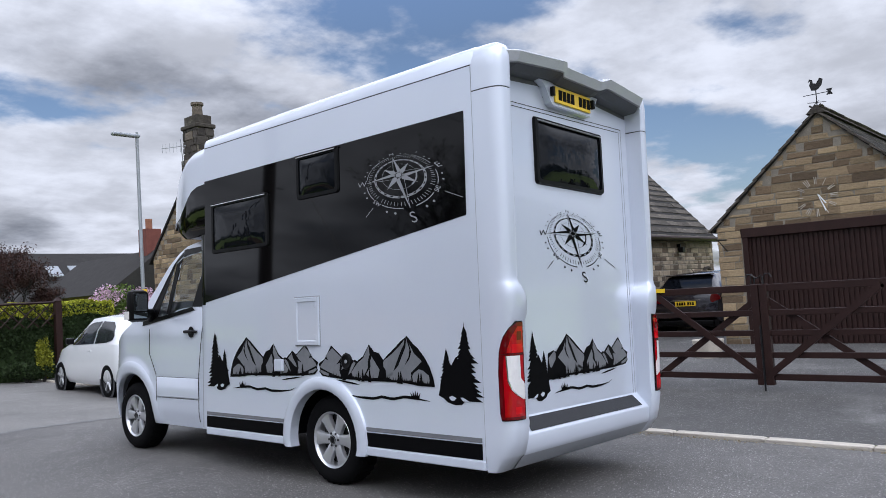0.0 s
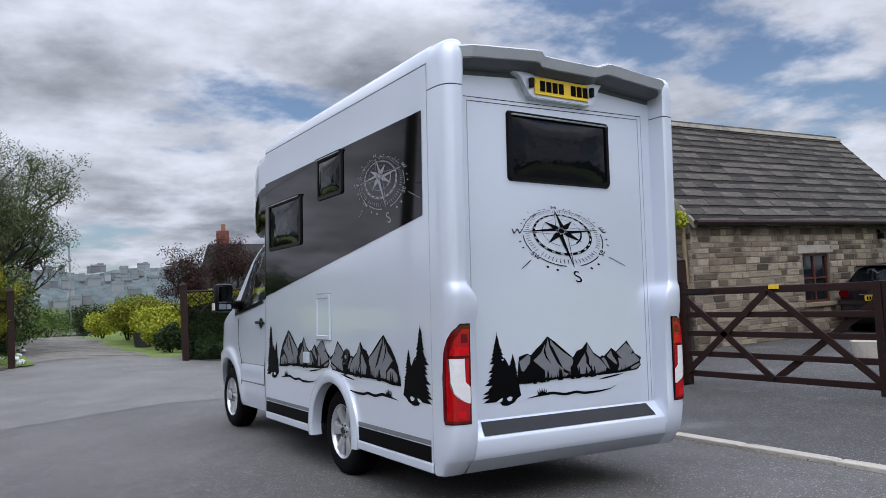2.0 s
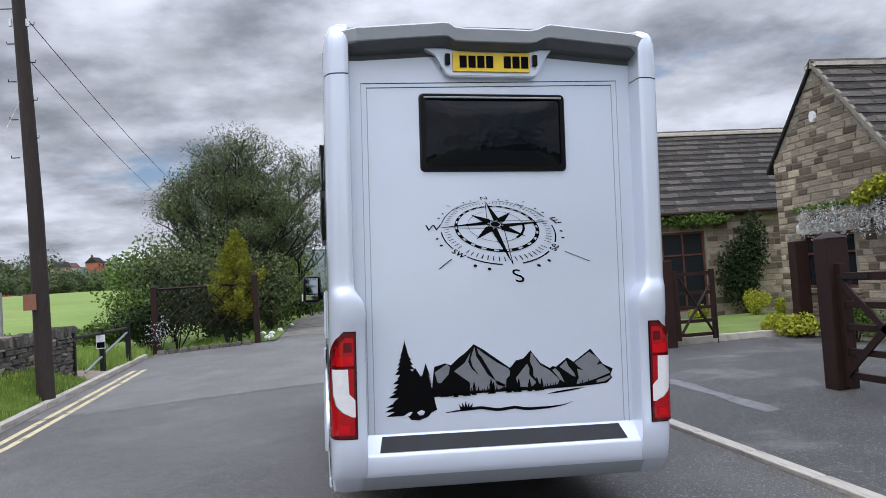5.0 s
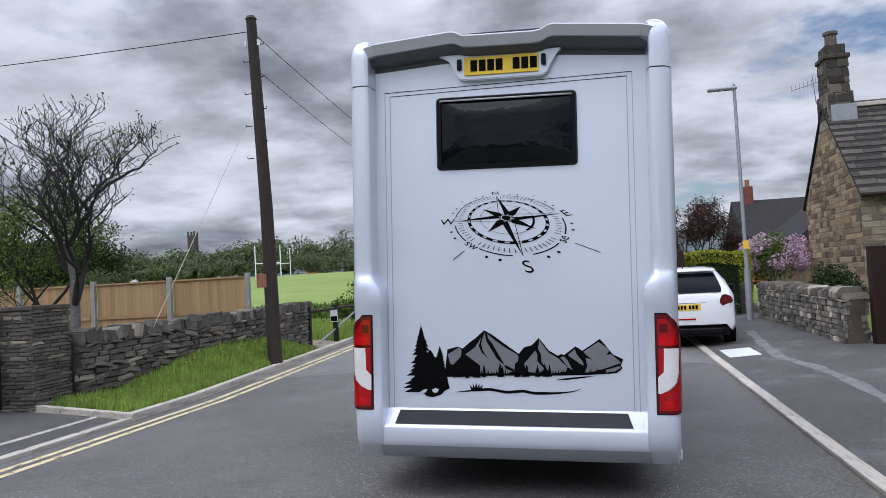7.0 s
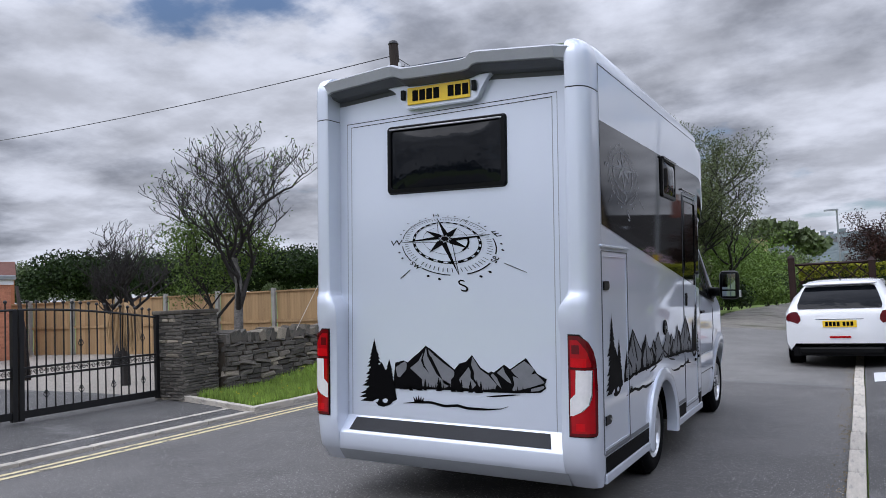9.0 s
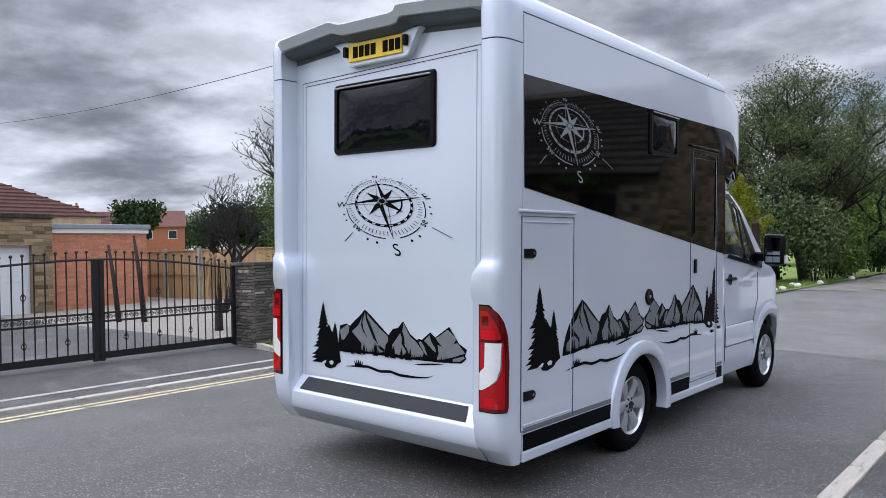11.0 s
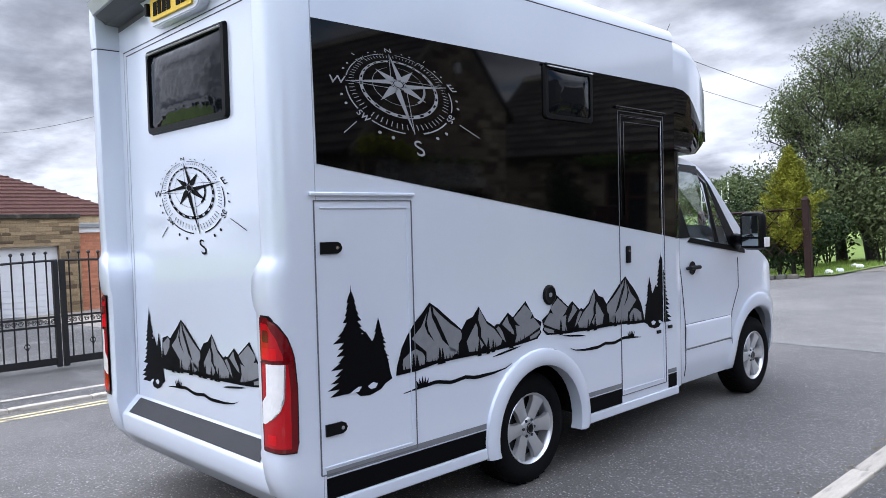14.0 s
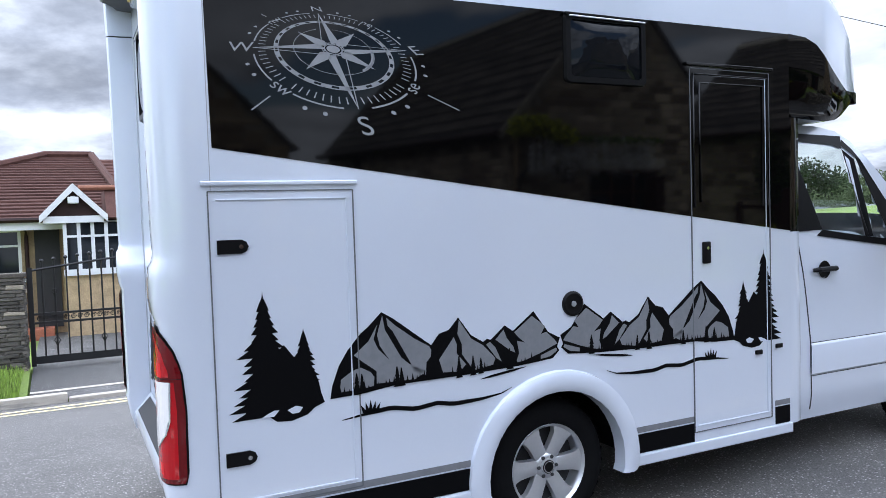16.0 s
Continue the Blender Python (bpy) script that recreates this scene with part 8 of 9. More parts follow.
conifer(-3.28, 17.3, 3.0, 0.68, 5)
shrub("ivy_bush", "dark ivy and shrubs along the trellis", -3.6, 17.35, 0.9, 0.35, 1.2, "leaf_dark", 3500, 0.045, 51)
shrub("ivy_bush", "dark ivy and shrubs along the trellis", -5.6, 17.4, 1.4, 0.4, 1.3, "leaf_dark", 4000, 0.045, 52)
shrub("white_flower_bush", "shrub dotted with white blossom by the trellis", -5.3, 16.9, 0.6, 0.3, 1.0, "wisteria", 260, 0.026, 53)
shrub("path_bush", "wild bushes at the field edge", -6.9, 18.0, 1.0, 1.0, 0.85, "leaf", 3000, 0.05, 54)
shrub("path_bush", "wild bushes at the field edge", -9.5, 16.5, 1.3, 1.2, 0.7, "leaf", 2600, 0.05, 55)
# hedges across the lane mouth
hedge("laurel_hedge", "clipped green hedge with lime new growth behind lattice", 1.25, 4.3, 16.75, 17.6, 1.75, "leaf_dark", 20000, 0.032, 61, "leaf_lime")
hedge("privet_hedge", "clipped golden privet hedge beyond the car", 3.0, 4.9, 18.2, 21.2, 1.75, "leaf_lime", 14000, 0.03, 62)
shrub("dwarf_conifer", "small upright golden conifer by the hedge", 2.35, 16.35, 0.22, 0.22, 1.0, "leaf_gold", 1500, 0.03, 63)
shrub("ground_ivy", "low ivy spilling at the hedge foot", 2.0, 16.35, 0.8, 0.25, 0.5, "leaf_dark", 2500, 0.035, 64)
# cottage garden
for i, (x, y, r, h) in enumerate(((5.3, 12.2, 0.55, 1.25), (5.6, 13.2, 0.65, 1.35), (5.2, 11.0, 0.4, 0.9))):
    shrub("box_bush", "rounded clipped box bush over the garden wall", x, y, r, r, h, "leaf_dark", 3200, 0.03, 70 + i)
for i, (x, y, r, h) in enumerate(((9.5, 13.3, 0.46, 0.68), (9.75, 12.5, 0.34, 0.5), (7.35, 9.1, 0.34, 0.42), (8.2, 13.7, 0.3, 0.4))):
    shrub("lime_bush", "bright lime-green clipped bush on the lawn edge", x, y, r, r, h, "leaf_lime", 2600, 0.025, 80 + i)
lil = shrub("lilac_bush", "lilac bush covered in pale purple blossom", 5.6, 19.3, 1.15, 0.9, 1.95, "leaf", 3000, 0.05, 91, lift=0.3)
leaf_cloud("blossom", "blossom", lil, [((0.75 * math.cos(k), 0.55 * math.sin(k * 1.7), 0.85 + 0.85 * ((k * 0.37) % 1)), (0.36, 0.36, 0.26), 420) for k in range(16)], 0.038, 92)
shrub("barn_bush", "leafy green shrub at the foot of the barn", 7.4, 7.0, 0.5, 0.5, 0.75, "leaf", 2500, 0.035, 93)
shrub("barn_bush", "leafy green shrub at the foot of the barn", 7.3, 8.4, 0.45, 0.6, 0.45, "leaf_lime", 2000, 0.03, 94)
cl = shrub("wall_climber", "dark climber trained round the cottage door", 9.8, 14.2, 1.0, 0.3, 2.6, "leaf_dark", 5000, 0.045, 95, cat_="climber")
cl = shrub("door_climber", "green climber over the cottage door", 8.6, 14.35, 1.2, 0.22, 0.55, "leaf", 2500, 0.045, 96, cat_="climber", lift=2.35)
wis = thing("wisteria", Matrix.Translation((7.9, 7.6, 2.3)), "pale wisteria in bloom across the barn gable", "climber")
rw = random.Random(3)
part("vine", tube(bmesh.new(), [(0.0, -1.45, -2.2), (-0.05, -1.4, -0.5), (-0.05, -0.8, 0.1), (-0.05, 1.2, 0.15)], [0.05, 0.04, 0.03, 0.02], 6), "bark", wis)
leaf_cloud("foliage", "leaf_lime", wis, [((-0.15, -1.45 + 0.17 * k, 0.16 + 0.1 * rw.random() + 0.10 * (k < 4)), (0.20, 0.2, 0.17), 230) for k in range(6)], 0.04, 97)
leaf_cloud("young_leaves", "leaf", wis, [((-0.12, -0.4 + 0.2 * k, 0.12), (0.12, 0.16, 0.07), 60) for k in range(9)], 0.03, 99)
leaf_cloud("blossom", "wisteria", wis, [((-0.22 + 0.1 * rw.random(), -1.3 + 0.052 * k, -0.08 - 0.16 * rw.random()), (0.05, 0.04, 0.20 + 0.16 * rw.random()), 80) for k in range(46)], 0.020, 98)
# bare trees west of the wall
tree("bare_tree", "bare twisted tree behind the stone wall", -8.3, 7.2, 5.0, 0.85, 17, "leaf", 1500, 0.03, 0.16, r0=0.10, depth=6, split=3, first=0.24, up=0.30, least=0.006, kink=0.55, plumb=1.15, slim=0.88, bole=0.55, bark="pale_bark")
tree("bare_thorn", "dark bare thorn tree in the gravel yard", -13.0, 8.0, 3.6, 0.9, 23, "leaf", 0, 0.04, 0.4, r0=0.11, depth=6, split=3, first=0.26, up=0.5, least=0.006)
tree("young_birch", "birch in thin spring leaf beside the fence", -9.0, 7.4, 3.2, 0.95, 29, "leaf", 9000, 0.028, 0.40, r0=0.06, depth=4, first=0.3)
pg = thing("pampas_clump", Matrix.Translation((-9.6, 5.6, height(-9.6, 5.6))), "dry tan cordyline stump with hanging leaves", "plant")
bm = bmesh.new()
rp = random.Random(6)
for k in range(90):
    a = rp.random() * 6.28
    r = 0.22 * rp.random() + 0.05
    tube(bm, [(0.03 * math.cos(a), 0.03 * math.sin(a), 1.55), (r * math.cos(a), r * math.sin(a), 1.35), (r * 1.3 * math.cos(a), r * 1.3 * math.sin(a), 0.9 - 0.3 * rp.random())], [0.006, 0.012, 0.004], 3, False)
part("dead_leaves", bm, "fence_wood", pg)
part("stump", tube(bmesh.new(), [(0, 0, -0.05), (0, 0, 1.5)], [0.09, 0.05], 7), "bark", pg)
for x, y, h in ((-13.6, 5.6, 1.8), (-13.0, 5.9, 2.0)):
    st = thing("driftwood_post", Matrix.Translation((x, y, height(x, y))), "leaning bare trunk set upright in gravel", "stump", "driftwood posts")
    part("shaft", tube(bmesh.new(), [(0, 0, -0.1), (0.05, -0.12, h * 0.5), (-0.05, -0.2, h)], [0.07, 0.055, 0.03], 7), "pole_wood", st, smooth=True)


def tufts(name, label, x0, x1, y0, y1, n, h, mat, seed, lift):
    rnd = np.random.RandomState(seed)
    x = x0 + (x1 - x0) * rnd.rand(n)
    y = y0 + (y1 - y0) * rnd.rand(n)
    vs, fs = [], []
    for i in range(n):
        z = height(x[i], y[i]) + (lift(x[i], y[i]) - 0.02 if callable(lift) else lift)
        a = rnd.rand() * 6.28
        hh = h * (0.4 + rnd.rand())
        dx, dy = 0.010 * math.cos(a), 0.010 * math.sin(a)
        lx, ly = hh * 0.5 * (rnd.rand() - 0.5), hh * 0.5 * (rnd.rand() - 0.5)
        o = len(vs)
        vs += [(x[i] - dx, y[i] - dy, z), (x[i] + dx, y[i] + dy, z), (x[i] + lx, y[i] + ly, z + hh)]
        fs.append((o, o + 1, o + 2))
    me = bpy.data.meshes.new(name)
    me.from_pydata(vs, [], fs)
    me.materials.append(M[mat])
    tagged(new(name, me), label, "grass", kind="stuff")


M["blade"] = material("grass_blade", (0.22, 0.32, 0.05), 0.7, vary=0.25, scale=2, fine=8, island=0.35)
M["petal"] = material("buttercup_petal", (0.65, 0.5, 0.03), 0.6, vary=0.1)
tufts("verge_grass", "long green grass blades on the verge", -6.85, -5.62, 4.7, 11.7, 26000, 0.13, "blade", 1, bank)
tufts("verge_grass_south", "long green grass blades beside the drive", -7.1, -5.62, -3.5, -0.5, 9000, 0.10, "blade", 2, 0.03)
tufts("lane_grass", "tufts of grass along the lane edge", -4.9, -2.45, 17.2, 25, 9000, 0.10, "blade", 3, 0.0)
tufts("wall_foot_grass", "grass tufts at the foot of the shrubs", -8.4, -5.5, 13.6, 17.2, 9000, 0.22, "blade", 4, 0.0)
rnd_ = random.Random(12)
spots = []
for k in range(60):
    x, y = rnd_.uniform(-6.7, -5.7), rnd_.uniform(4.8, 12)
    spots.append(((x, y, height(x, y) + bank(x, y) + 0.10), (0.02, 0.02, 0.02), 6))
tagged(leaf_cloud("buttercups", "petal", None, spots, 0.014, 5), "yellow buttercups scattered through the verge", "flowers", kind="stuff")

# ---- cars ----


def car(name, label, x, y, z, turn, paint, hatch_mat, seed=0):
    """A small five-door hatchback, rear towards -y before it is turned."""
    c = thing(name, Matrix.Translation((x, y, z)) @ Matrix.Rotation(radians(turn), 4, "Z"), label, "car")
    W = 0.865
    # stations: y, lower z, sill width, belt z, belt width, roof z, roof width
    st = [(0.00, 0.40, 0.74, 0.78, 0.76, 0.90, 0.70), (0.06, 0.30, 0.83, 0.86, 0.82, 1.00, 0.68), (0.20, 0.26, W, 0.92, 0.855, 1.17, 0.61), (0.42, 0.24, W, 0.95, 0.86, 1.37, 0.55), (0.75, 0.22, W, 0.95, W, 1.43, 0.57),
          (1.4, 0.20, W, 0.93, W, 1.46, 0.61), (2.0, 0.20, W, 0.91, W, 1.43, 0.60), (2.45, 0.20, W, 0.90, 0.86, 1.22, 0.60), (2.85, 0.21, W, 0.89, 0.84, 0.97, 0.62), (3.3, 0.23, 0.85, 0.82, 0.80, 0.88, 0.6), (3.72, 0.26, 0.78, 0.68, 0.70, 0.74, 0.5), (3.92, 0.34, 0.55, 0.52, 0.5, 0.56, 0.35)]
    rows = []
    for yy, zl, ws, zb, wb, zr, wr in st:
        half = [(ws * 0.93, zl), (ws, zl + 0.10), (ws + 0.005, (zl + zb) / 2), (wb, zb), (wb * 0.985, zb + 0.02), ((wb + wr) / 2 + 0.03, (zb + zr) / 2 + 0.02), (wr, zr - 0.015), (wr * 0.7, zr + 0.012), (0, zr + 0.02)]
        rows.append([(px, yy, pz) for px, pz in half] + [(-px, yy, pz) for px, pz in half[-2::-1]])
    bm = bmesh.new()
    vs = grid(bm, rows)
    bm.faces.new(vs[0][::-1])
    bm.faces.new(vs[-1])
    body = part("body", bm, paint, c, smooth=35)
    # glazing laid just proud of the cabin
    bm = bmesh.new()
    grid(bm, [[(xx * w_, lerp([(0.90, 0.0), (1.0, 0.05), (1.18, 0.18), (1.39, 0.40)], zz) - 0.022 + 0.012 * abs(xx) ** 3, zz) for xx in (1, 0.5, 0, -0.5, -1)] for zz, w_ in ((0.985, 0.63), (1.05, 0.64), (1.18, 0.60), (1.28, 0.565), (1.345, 0.53))])
    part("rear_window", bm, "tint_glass", c, smooth=True)
    part("underbody", boxm(-0.74, 0.74, 0.04, 3.6, 0.19, 0.34), "black_plastic", c)
    part("roof_spoiler", boxm(-0.56, 0.56, 0.26, 0.46, 1.375, 1.405, 0.012), paint, c)
    for s in (-1, 1):
        for lo_, hi_, a, b in (([(0.52, 1.03), (0.75, 0.985), (1.30, 0.965)], [(0.52, 1.10), (0.66, 1.26), (0.85, 1.345), (1.30, 1.365)], 0.52, 1.30), ([(1.36, 0.965), (2.50, 0.935)], [(1.36, 1.365), (1.85, 1.345), (2.05, 1.28), (2.50, 0.95)], 1.36, 2.50)):
            rows = []
            for k in range(13):
                yy = a + (b - a) * k / 12
                zb, wb, zr, wr = (lerp([(q[0], q[m_]) for q in st], yy) for m_ in (3, 4, 5, 6))
                line = [(zb, wb), (zb + 0.02, wb * 0.985), ((zb + zr) / 2 + 0.02, (wb + wr) / 2 + 0.03), (zr - 0.015, wr)]
                z0, z1 = lerp(lo_, yy), lerp(hi_, yy)
                rows.append([(s * (lerp(line, z0 + (z1 - z0) * m_ / 5) + 0.010), yy, z0 + (z1 - z0) * m_ / 5) for m_ in range(6)])
            bm = bmesh.new()
            grid(bm, rows)
            part("side_window", bm, "window_dark", c, smooth=True)
        bm = slab(bmesh.new(), [(s * a, b) for a, b in ((0.62, 0.925), (0.70, 0.945), (0.795, 0.905), (0.825, 0.84), (0.815, 0.785), (0.63, 0.715), (0.575, 0.79), (0.60, 0.86))], "y", -0.004, 0.20)
        bmesh.ops.bevel(bm, geom=list(bm.edges), offset=0.014, segments=2, affect="EDGES")
        part("tail_light", bm, "red_dark", c, smooth=40)
        part("door_mirror", boxm(s * 0.90, s * 1.04, 2.20, 2.34, 0.96, 1.08, 0.03), "black_plastic", c)
        part("door_handle", boxm(s * 0.868, s * 0.885, 1.45, 1.62, 0.82, 0.85, 0.006), paint, c)
        for yy in (0.72, 3.18):
            m = Matrix.Translation((s * 0.822, yy, 0.30)) @ Matrix.Rotation(radians(90 * s), 4, "Y")
            wh = thing("wheel", m, parent=c)
            wh.matrix_basis = m
            bm = bmesh.new()
            lathe(bm, [(0.20, -0.16), (0.29, -0.15), (0.30, -0.10), (0.30, 0.03), (0.285, 0.055), (0.22, 0.06), (0.20, 0.045)], 28)
            part("tyre", bm, "rubber", wh, smooth=40)
            bm = bmesh.new()
            lathe(bm, [(0.20, 0.045), (0.19, 0.01), (0.0, 0.0)], 28)
            part("rim", bm, "cab_dark", wh)
            for k in range(5):
                bm = boxm(0.03, 0.20, -0.022, 0.022, 0.012, 0.045, 0.006)
                bmesh.ops.rotate(bm, verts=bm.verts, cent=(0, 0, 0), matrix=Matrix.Rotation(k * 1.2566, 3, "Z"))
                part("spoke", bm, "alloy", wh)
            # dark half ring on the body side stands for the shaded arch gap
            bm = bmesh.new()
            grid(bm, [[(-r_ * math.cos(radians(q)), r_ * math.sin(radians(q)), 0.0535) for q in range(-96, 97, 12)] for r_ in (0.27, 0.355)])
            part("arch_gap", bm, "seam", wh)
    part("rear_bumper", boxm(-0.64, 0.64, -0.012, 0.12, 0.22, 0.34, 0.03), "black_plastic", c)
    pl = part("number_plate", boxm(-0.255, 0.255, -0.012, 0.02, 0.67, 0.78), "plate_yellow", c)
    for k in range(7):
        xx = -0.215 + 0.058 * k + (0.03 if k > 3 else 0)
        part("plate_bar", boxm(xx, xx + 0.042, -0.016, -0.010, 0.69, 0.76), "decal", pl)
    part("tailgate_trim", boxm(-0.36, 0.36, -0.004, 0.03, 0.795, 0.808), "chrome", c)
    part("fog_light", boxm(-0.16, 0.16, -0.012, 0.02, 0.49, 0.52), "red_lens", c)
    part("wiper", tube(bmesh.new(), [(0.0, 0.10, 1.00), (-0.25, 0.13, 1.03), (-0.33, 0.14, 1.05)], 0.010, 5), "black_plastic", c)
    part("aerial", tube(bmesh.new(), [(0, 0.6, 1.45), (0, 0.45, 1.55)], [0.01, 0.004], 5), "black_plastic", c)
    return c


car("white_hatchback", "white five-door hatchback parked half on the footway", 2.18, 10.25, height(2.0, 11.5) + 0.01, -4.5, "car_white", None)
car("dark_hatchback", "dark glossy hatchback parked in the yard beside the barn", 12.3, 5.1, height(12, 4.5) + 0.015, -90, "car_dark", None)

# ---- houses to the west ----
bx0, bx1, by0, by1 = -21.0, -12.0, -4.4, 1.0
bung = thing("bungalow", Matrix(), "stone bungalow with a hipped brown-red tiled roof", "house")
bm = bmesh.new()
wall_box(bm, "y", bx1 - 0.3, 0.3, by0, by1, -0.1, 2.25, [(-3.0, -0.64, 1.15, 2.06)])
box(bm, bx0, bx1 - 0.3, by1 - 0.3, by1, -0.1, 2.25)
box(bm, bx0, bx1 - 0.3, by0, by0 + 0.3, -0.1, 2.25)
box(bm, bx0, bx0 + 0.3, by0 + 0.3, by1 - 0.3, -0.1, 2.25)
part("wall", bm, "ochre_stone", bung)
window_unit(bung, "y", bx1, 1, -3.0, -0.64, 1.15, 2.06, 4, [0, 0.68, 1], "white_paint", sill="white_paint")
rz, ez, ov = 3.95, 2.2, 0.35
e = [(bx1 + ov, by0 - ov, ez), (bx1 + ov, by1 + ov, ez), (bx0 - ov, by1 + ov, ez), (bx0 - ov, by0 - ov, ez)]
mid = (bx0 + bx1) / 2
rg = [(mid, by0 + 4.2, rz), (mid, by1 - 0.2, rz)]
bm = bmesh.new()
V = [bm.verts.new(p) for p in e + rg]
for q in ((0, 1, 5, 4), (1, 2, 5), (2, 3, 4, 5), (3, 0, 4)):
    bm.faces.new([V[i] for i in q])
roof = part("roof", bm, "roof_red", bung)
bm = bmesh.new()
up = Vector(rg[1]) - Vector((bx1 + ov, by1 - 4.0, ez))
nrm = Vector((0.43, 0, 1)).normalized()
for k in range(22):
    t = k / 22
    a = Vector(e[0]).lerp(Vector(rg[0]), t)
    b = Vector(e[1]).lerp(Vector(rg[1]), t)
    a2 = Vector(e[0]).lerp(Vector(rg[0]), t + 0.012)
    b2 = Vector(e[1]).lerp(Vector(rg[1]), t + 0.012)
    c2 = Vector(e[2]).lerp(Vector(rg[1]), t)
    d2 = Vector(e[2]).lerp(Vector(rg[1]), t + 0.012)
    h_ = Vector((0, 0, 0.035))
    for p, q, r_, s_ in ((a, b, b2, a2), (b, c2, d2, b2)):
        bm.faces.new([bm.verts.new(v) for v in (p + h_ * 0.2, q + h_ * 0.2, q + h_, p + h_)])
        bm.faces.new([bm.verts.new(v) for v in (p + h_, q + h_, r_ + h_ * 0.2, s_ + h_ * 0.2)])
tagged(part("tile_coursing", bm, "roof_red", roof), kind="stuff")
for i, (a, b) in enumerate(((e[1], rg[1]), (e[0], rg[0]), (rg[0], rg[1]))):
    part("ridge_tiles", tube(bmesh.new(), [Vector(a) + Vector((0, 0, 0.04)), Vector(b) + Vector((0, 0, 0.04))], 0.09, 7), "roof_red", bung)
part("gutter", tube(bmesh.new(), [(bx1 + ov + 0.05, by0 - ov, ez), (bx1 + ov + 0.05, by1 + ov, ez)], 0.05, 6), "brown_wood", bung)
part("fascia", boxm(bx1 + ov - 0.02, bx1 + ov + 0.015, by0 - ov, by1 + ov, ez - 0.18, ez - 0.02), "white_paint", bung)
part("downpipe", tube(bmesh.new(), [(bx1 + 0.3, -0.55, ez - 0.05), (bx1 + 0.06, -0.55, ez - 0.3), (bx1 + 0.06, -0.55, 0)], 0.035, 6), "brown_wood", bung)
# rear wing with its chimney
bm = bmesh.new()
W4 = [bm.verts.new(p) for p in ((-19.25, 0.6, 2.85), (-19.25, 8.2, 2.85), (-25.5, 8.2, 2.85), (-25.5, 0.6, 2.85), (-22.3, 0.6, 4.55), (-22.3, 4.6, 4.55))]
for q in ((0, 1, 5, 4), (1, 2, 5), (2, 3, 4, 5), (3, 0, 4)):
    bm.faces.new([W4[i] for i in q])
wing = part("wing_roof", bm, "roof_red", bung)
bm = bmesh.new()
for k in range(14):
    t = k / 14
    a, b = Vector((-19.25, 0.6, 2.85)).lerp(Vector((-22.3, 0.6, 4.55)), t), Vector((-19.25, 8.2, 2.85)).lerp(Vector((-22.3, 4.6, 4.55)), t)
    u_ = Vector((-0.09, 0, 0.05))
    bm.faces.new([bm.verts.new(v) for v in (a, b, b + Vector((0, 0, 0.04)), a + Vector((0, 0, 0.04)))])
    bm.faces.new([bm.verts.new(v) for v in (a + Vector((0, 0, 0.04)), b + Vector((0, 0, 0.04)), b + u_, a + u_)])
tagged(part("tile_coursing", bm, "roof_red", wing), kind="stuff")
part("wing_wall", boxm(-25.3, -19.3, 0.7, 8.0, -0.1, 2.85), "ochre_stone", bung)
ch = part("chimney", boxm(-20.9, -20.2, 2.95, 3.72, 3.1, 4.72), "brick_dark", bung)
part("chimney_cap", boxm(-21.0, -20.1, 2.87, 3.80, 4.72, 4.84, 0.02), "brick_dark", ch)
part("chimney_pot", tube(bmesh.new(), [(-20.5, 3.25, 4.84), (-20.5, 3.25, 5.5)], [0.14, 0.12], 10), "clay", ch)
part("lead_flashing", boxm(-20.95, -20.15, 2.9, 3.77, 3.28, 3.42), "steel", ch)
# porch with a white bargeboard gable over a bay
py0, py1, px = -0.22, 0.72, bx1 + 1.0
pym = (py0 + py1) / 2
part("bay", boxm(bx1, px, 0.06, 1.05, -0.1, 1.16), "ochre_stone", bung)
part("porch_roof", slab(bmesh.new(), [(py0 - 0.06, 2.14), (pym, 2.72), (py1 + 0.06, 2.14), (py1 + 0.06, 2.22), (pym, 2.80), (py0 - 0.06, 2.22)], "x", bx1 - 0.8, px + 0.1), "roof_red", bung)
part("bay_roof", slab(bmesh.new(), [(px + 0.1, 2.18), (px - 0.45, 2.72), (px - 1.6, 2.72), (px - 1.6, 2.18)], "y", py1 + 0.07, 1.15), "roof_red", bung)
part("ridge_tiles", tube(bmesh.new(), [(px - 0.42, pym + 0.1, 2.76), (px - 0.42, 1.15, 2.76)], 0.05, 7), "clay", bung)
part("gable_board", slab(bmesh.new(), [(py0, 2.20), (pym, 2.70), (py1, 2.20)], "x", px + 0.02, px + 0.05), "brown_wood", bung)
for a in (py0 - 0.08, py1 + 0.08):
    part("bargeboard", slab(bmesh.new(), [(a, 2.10), (pym, 2.66), (pym, 2.80), (a, 2.23)], "x", px + 0.12, px + 0.16), "white_paint", bung)
part("tie_beam", boxm(px + 0.06, px + 0.11, py0 - 0.02, py1 + 0.02, 2.10, 2.22), "white_paint", bung)
# flat dark panel on the wall imitates the shade of a recessed doorway
part("door_recess", boxm(bx1 + 0.005, bx1 + 0.03, -0.42, 0.0, 0.2, 2.1), "cab_dark", bung)
bb = part("bay_window", boxm(px - 0.02, px + 0.06, 0.05, 1.06, 1.16, 1.27), "white_paint", bung)
for k in range(5):
    y = 0.09 + 0.225 * k
    part("mullion", boxm(px - 0.02, px + 0.05, y - 0.03, y + 0.03, 1.27, 2.10), "white_paint", bb)
    if k < 4:
        part("pane", boxm(px + 0.0, px + 0.01, y + 0.03, y + 0.195, 1.27, 2.10), "window_dark", bb)
        part("transom", boxm(px - 0.02, px + 0.045, y + 0.03, y + 0.195, 1.84, 1.88), "white_paint", bb)
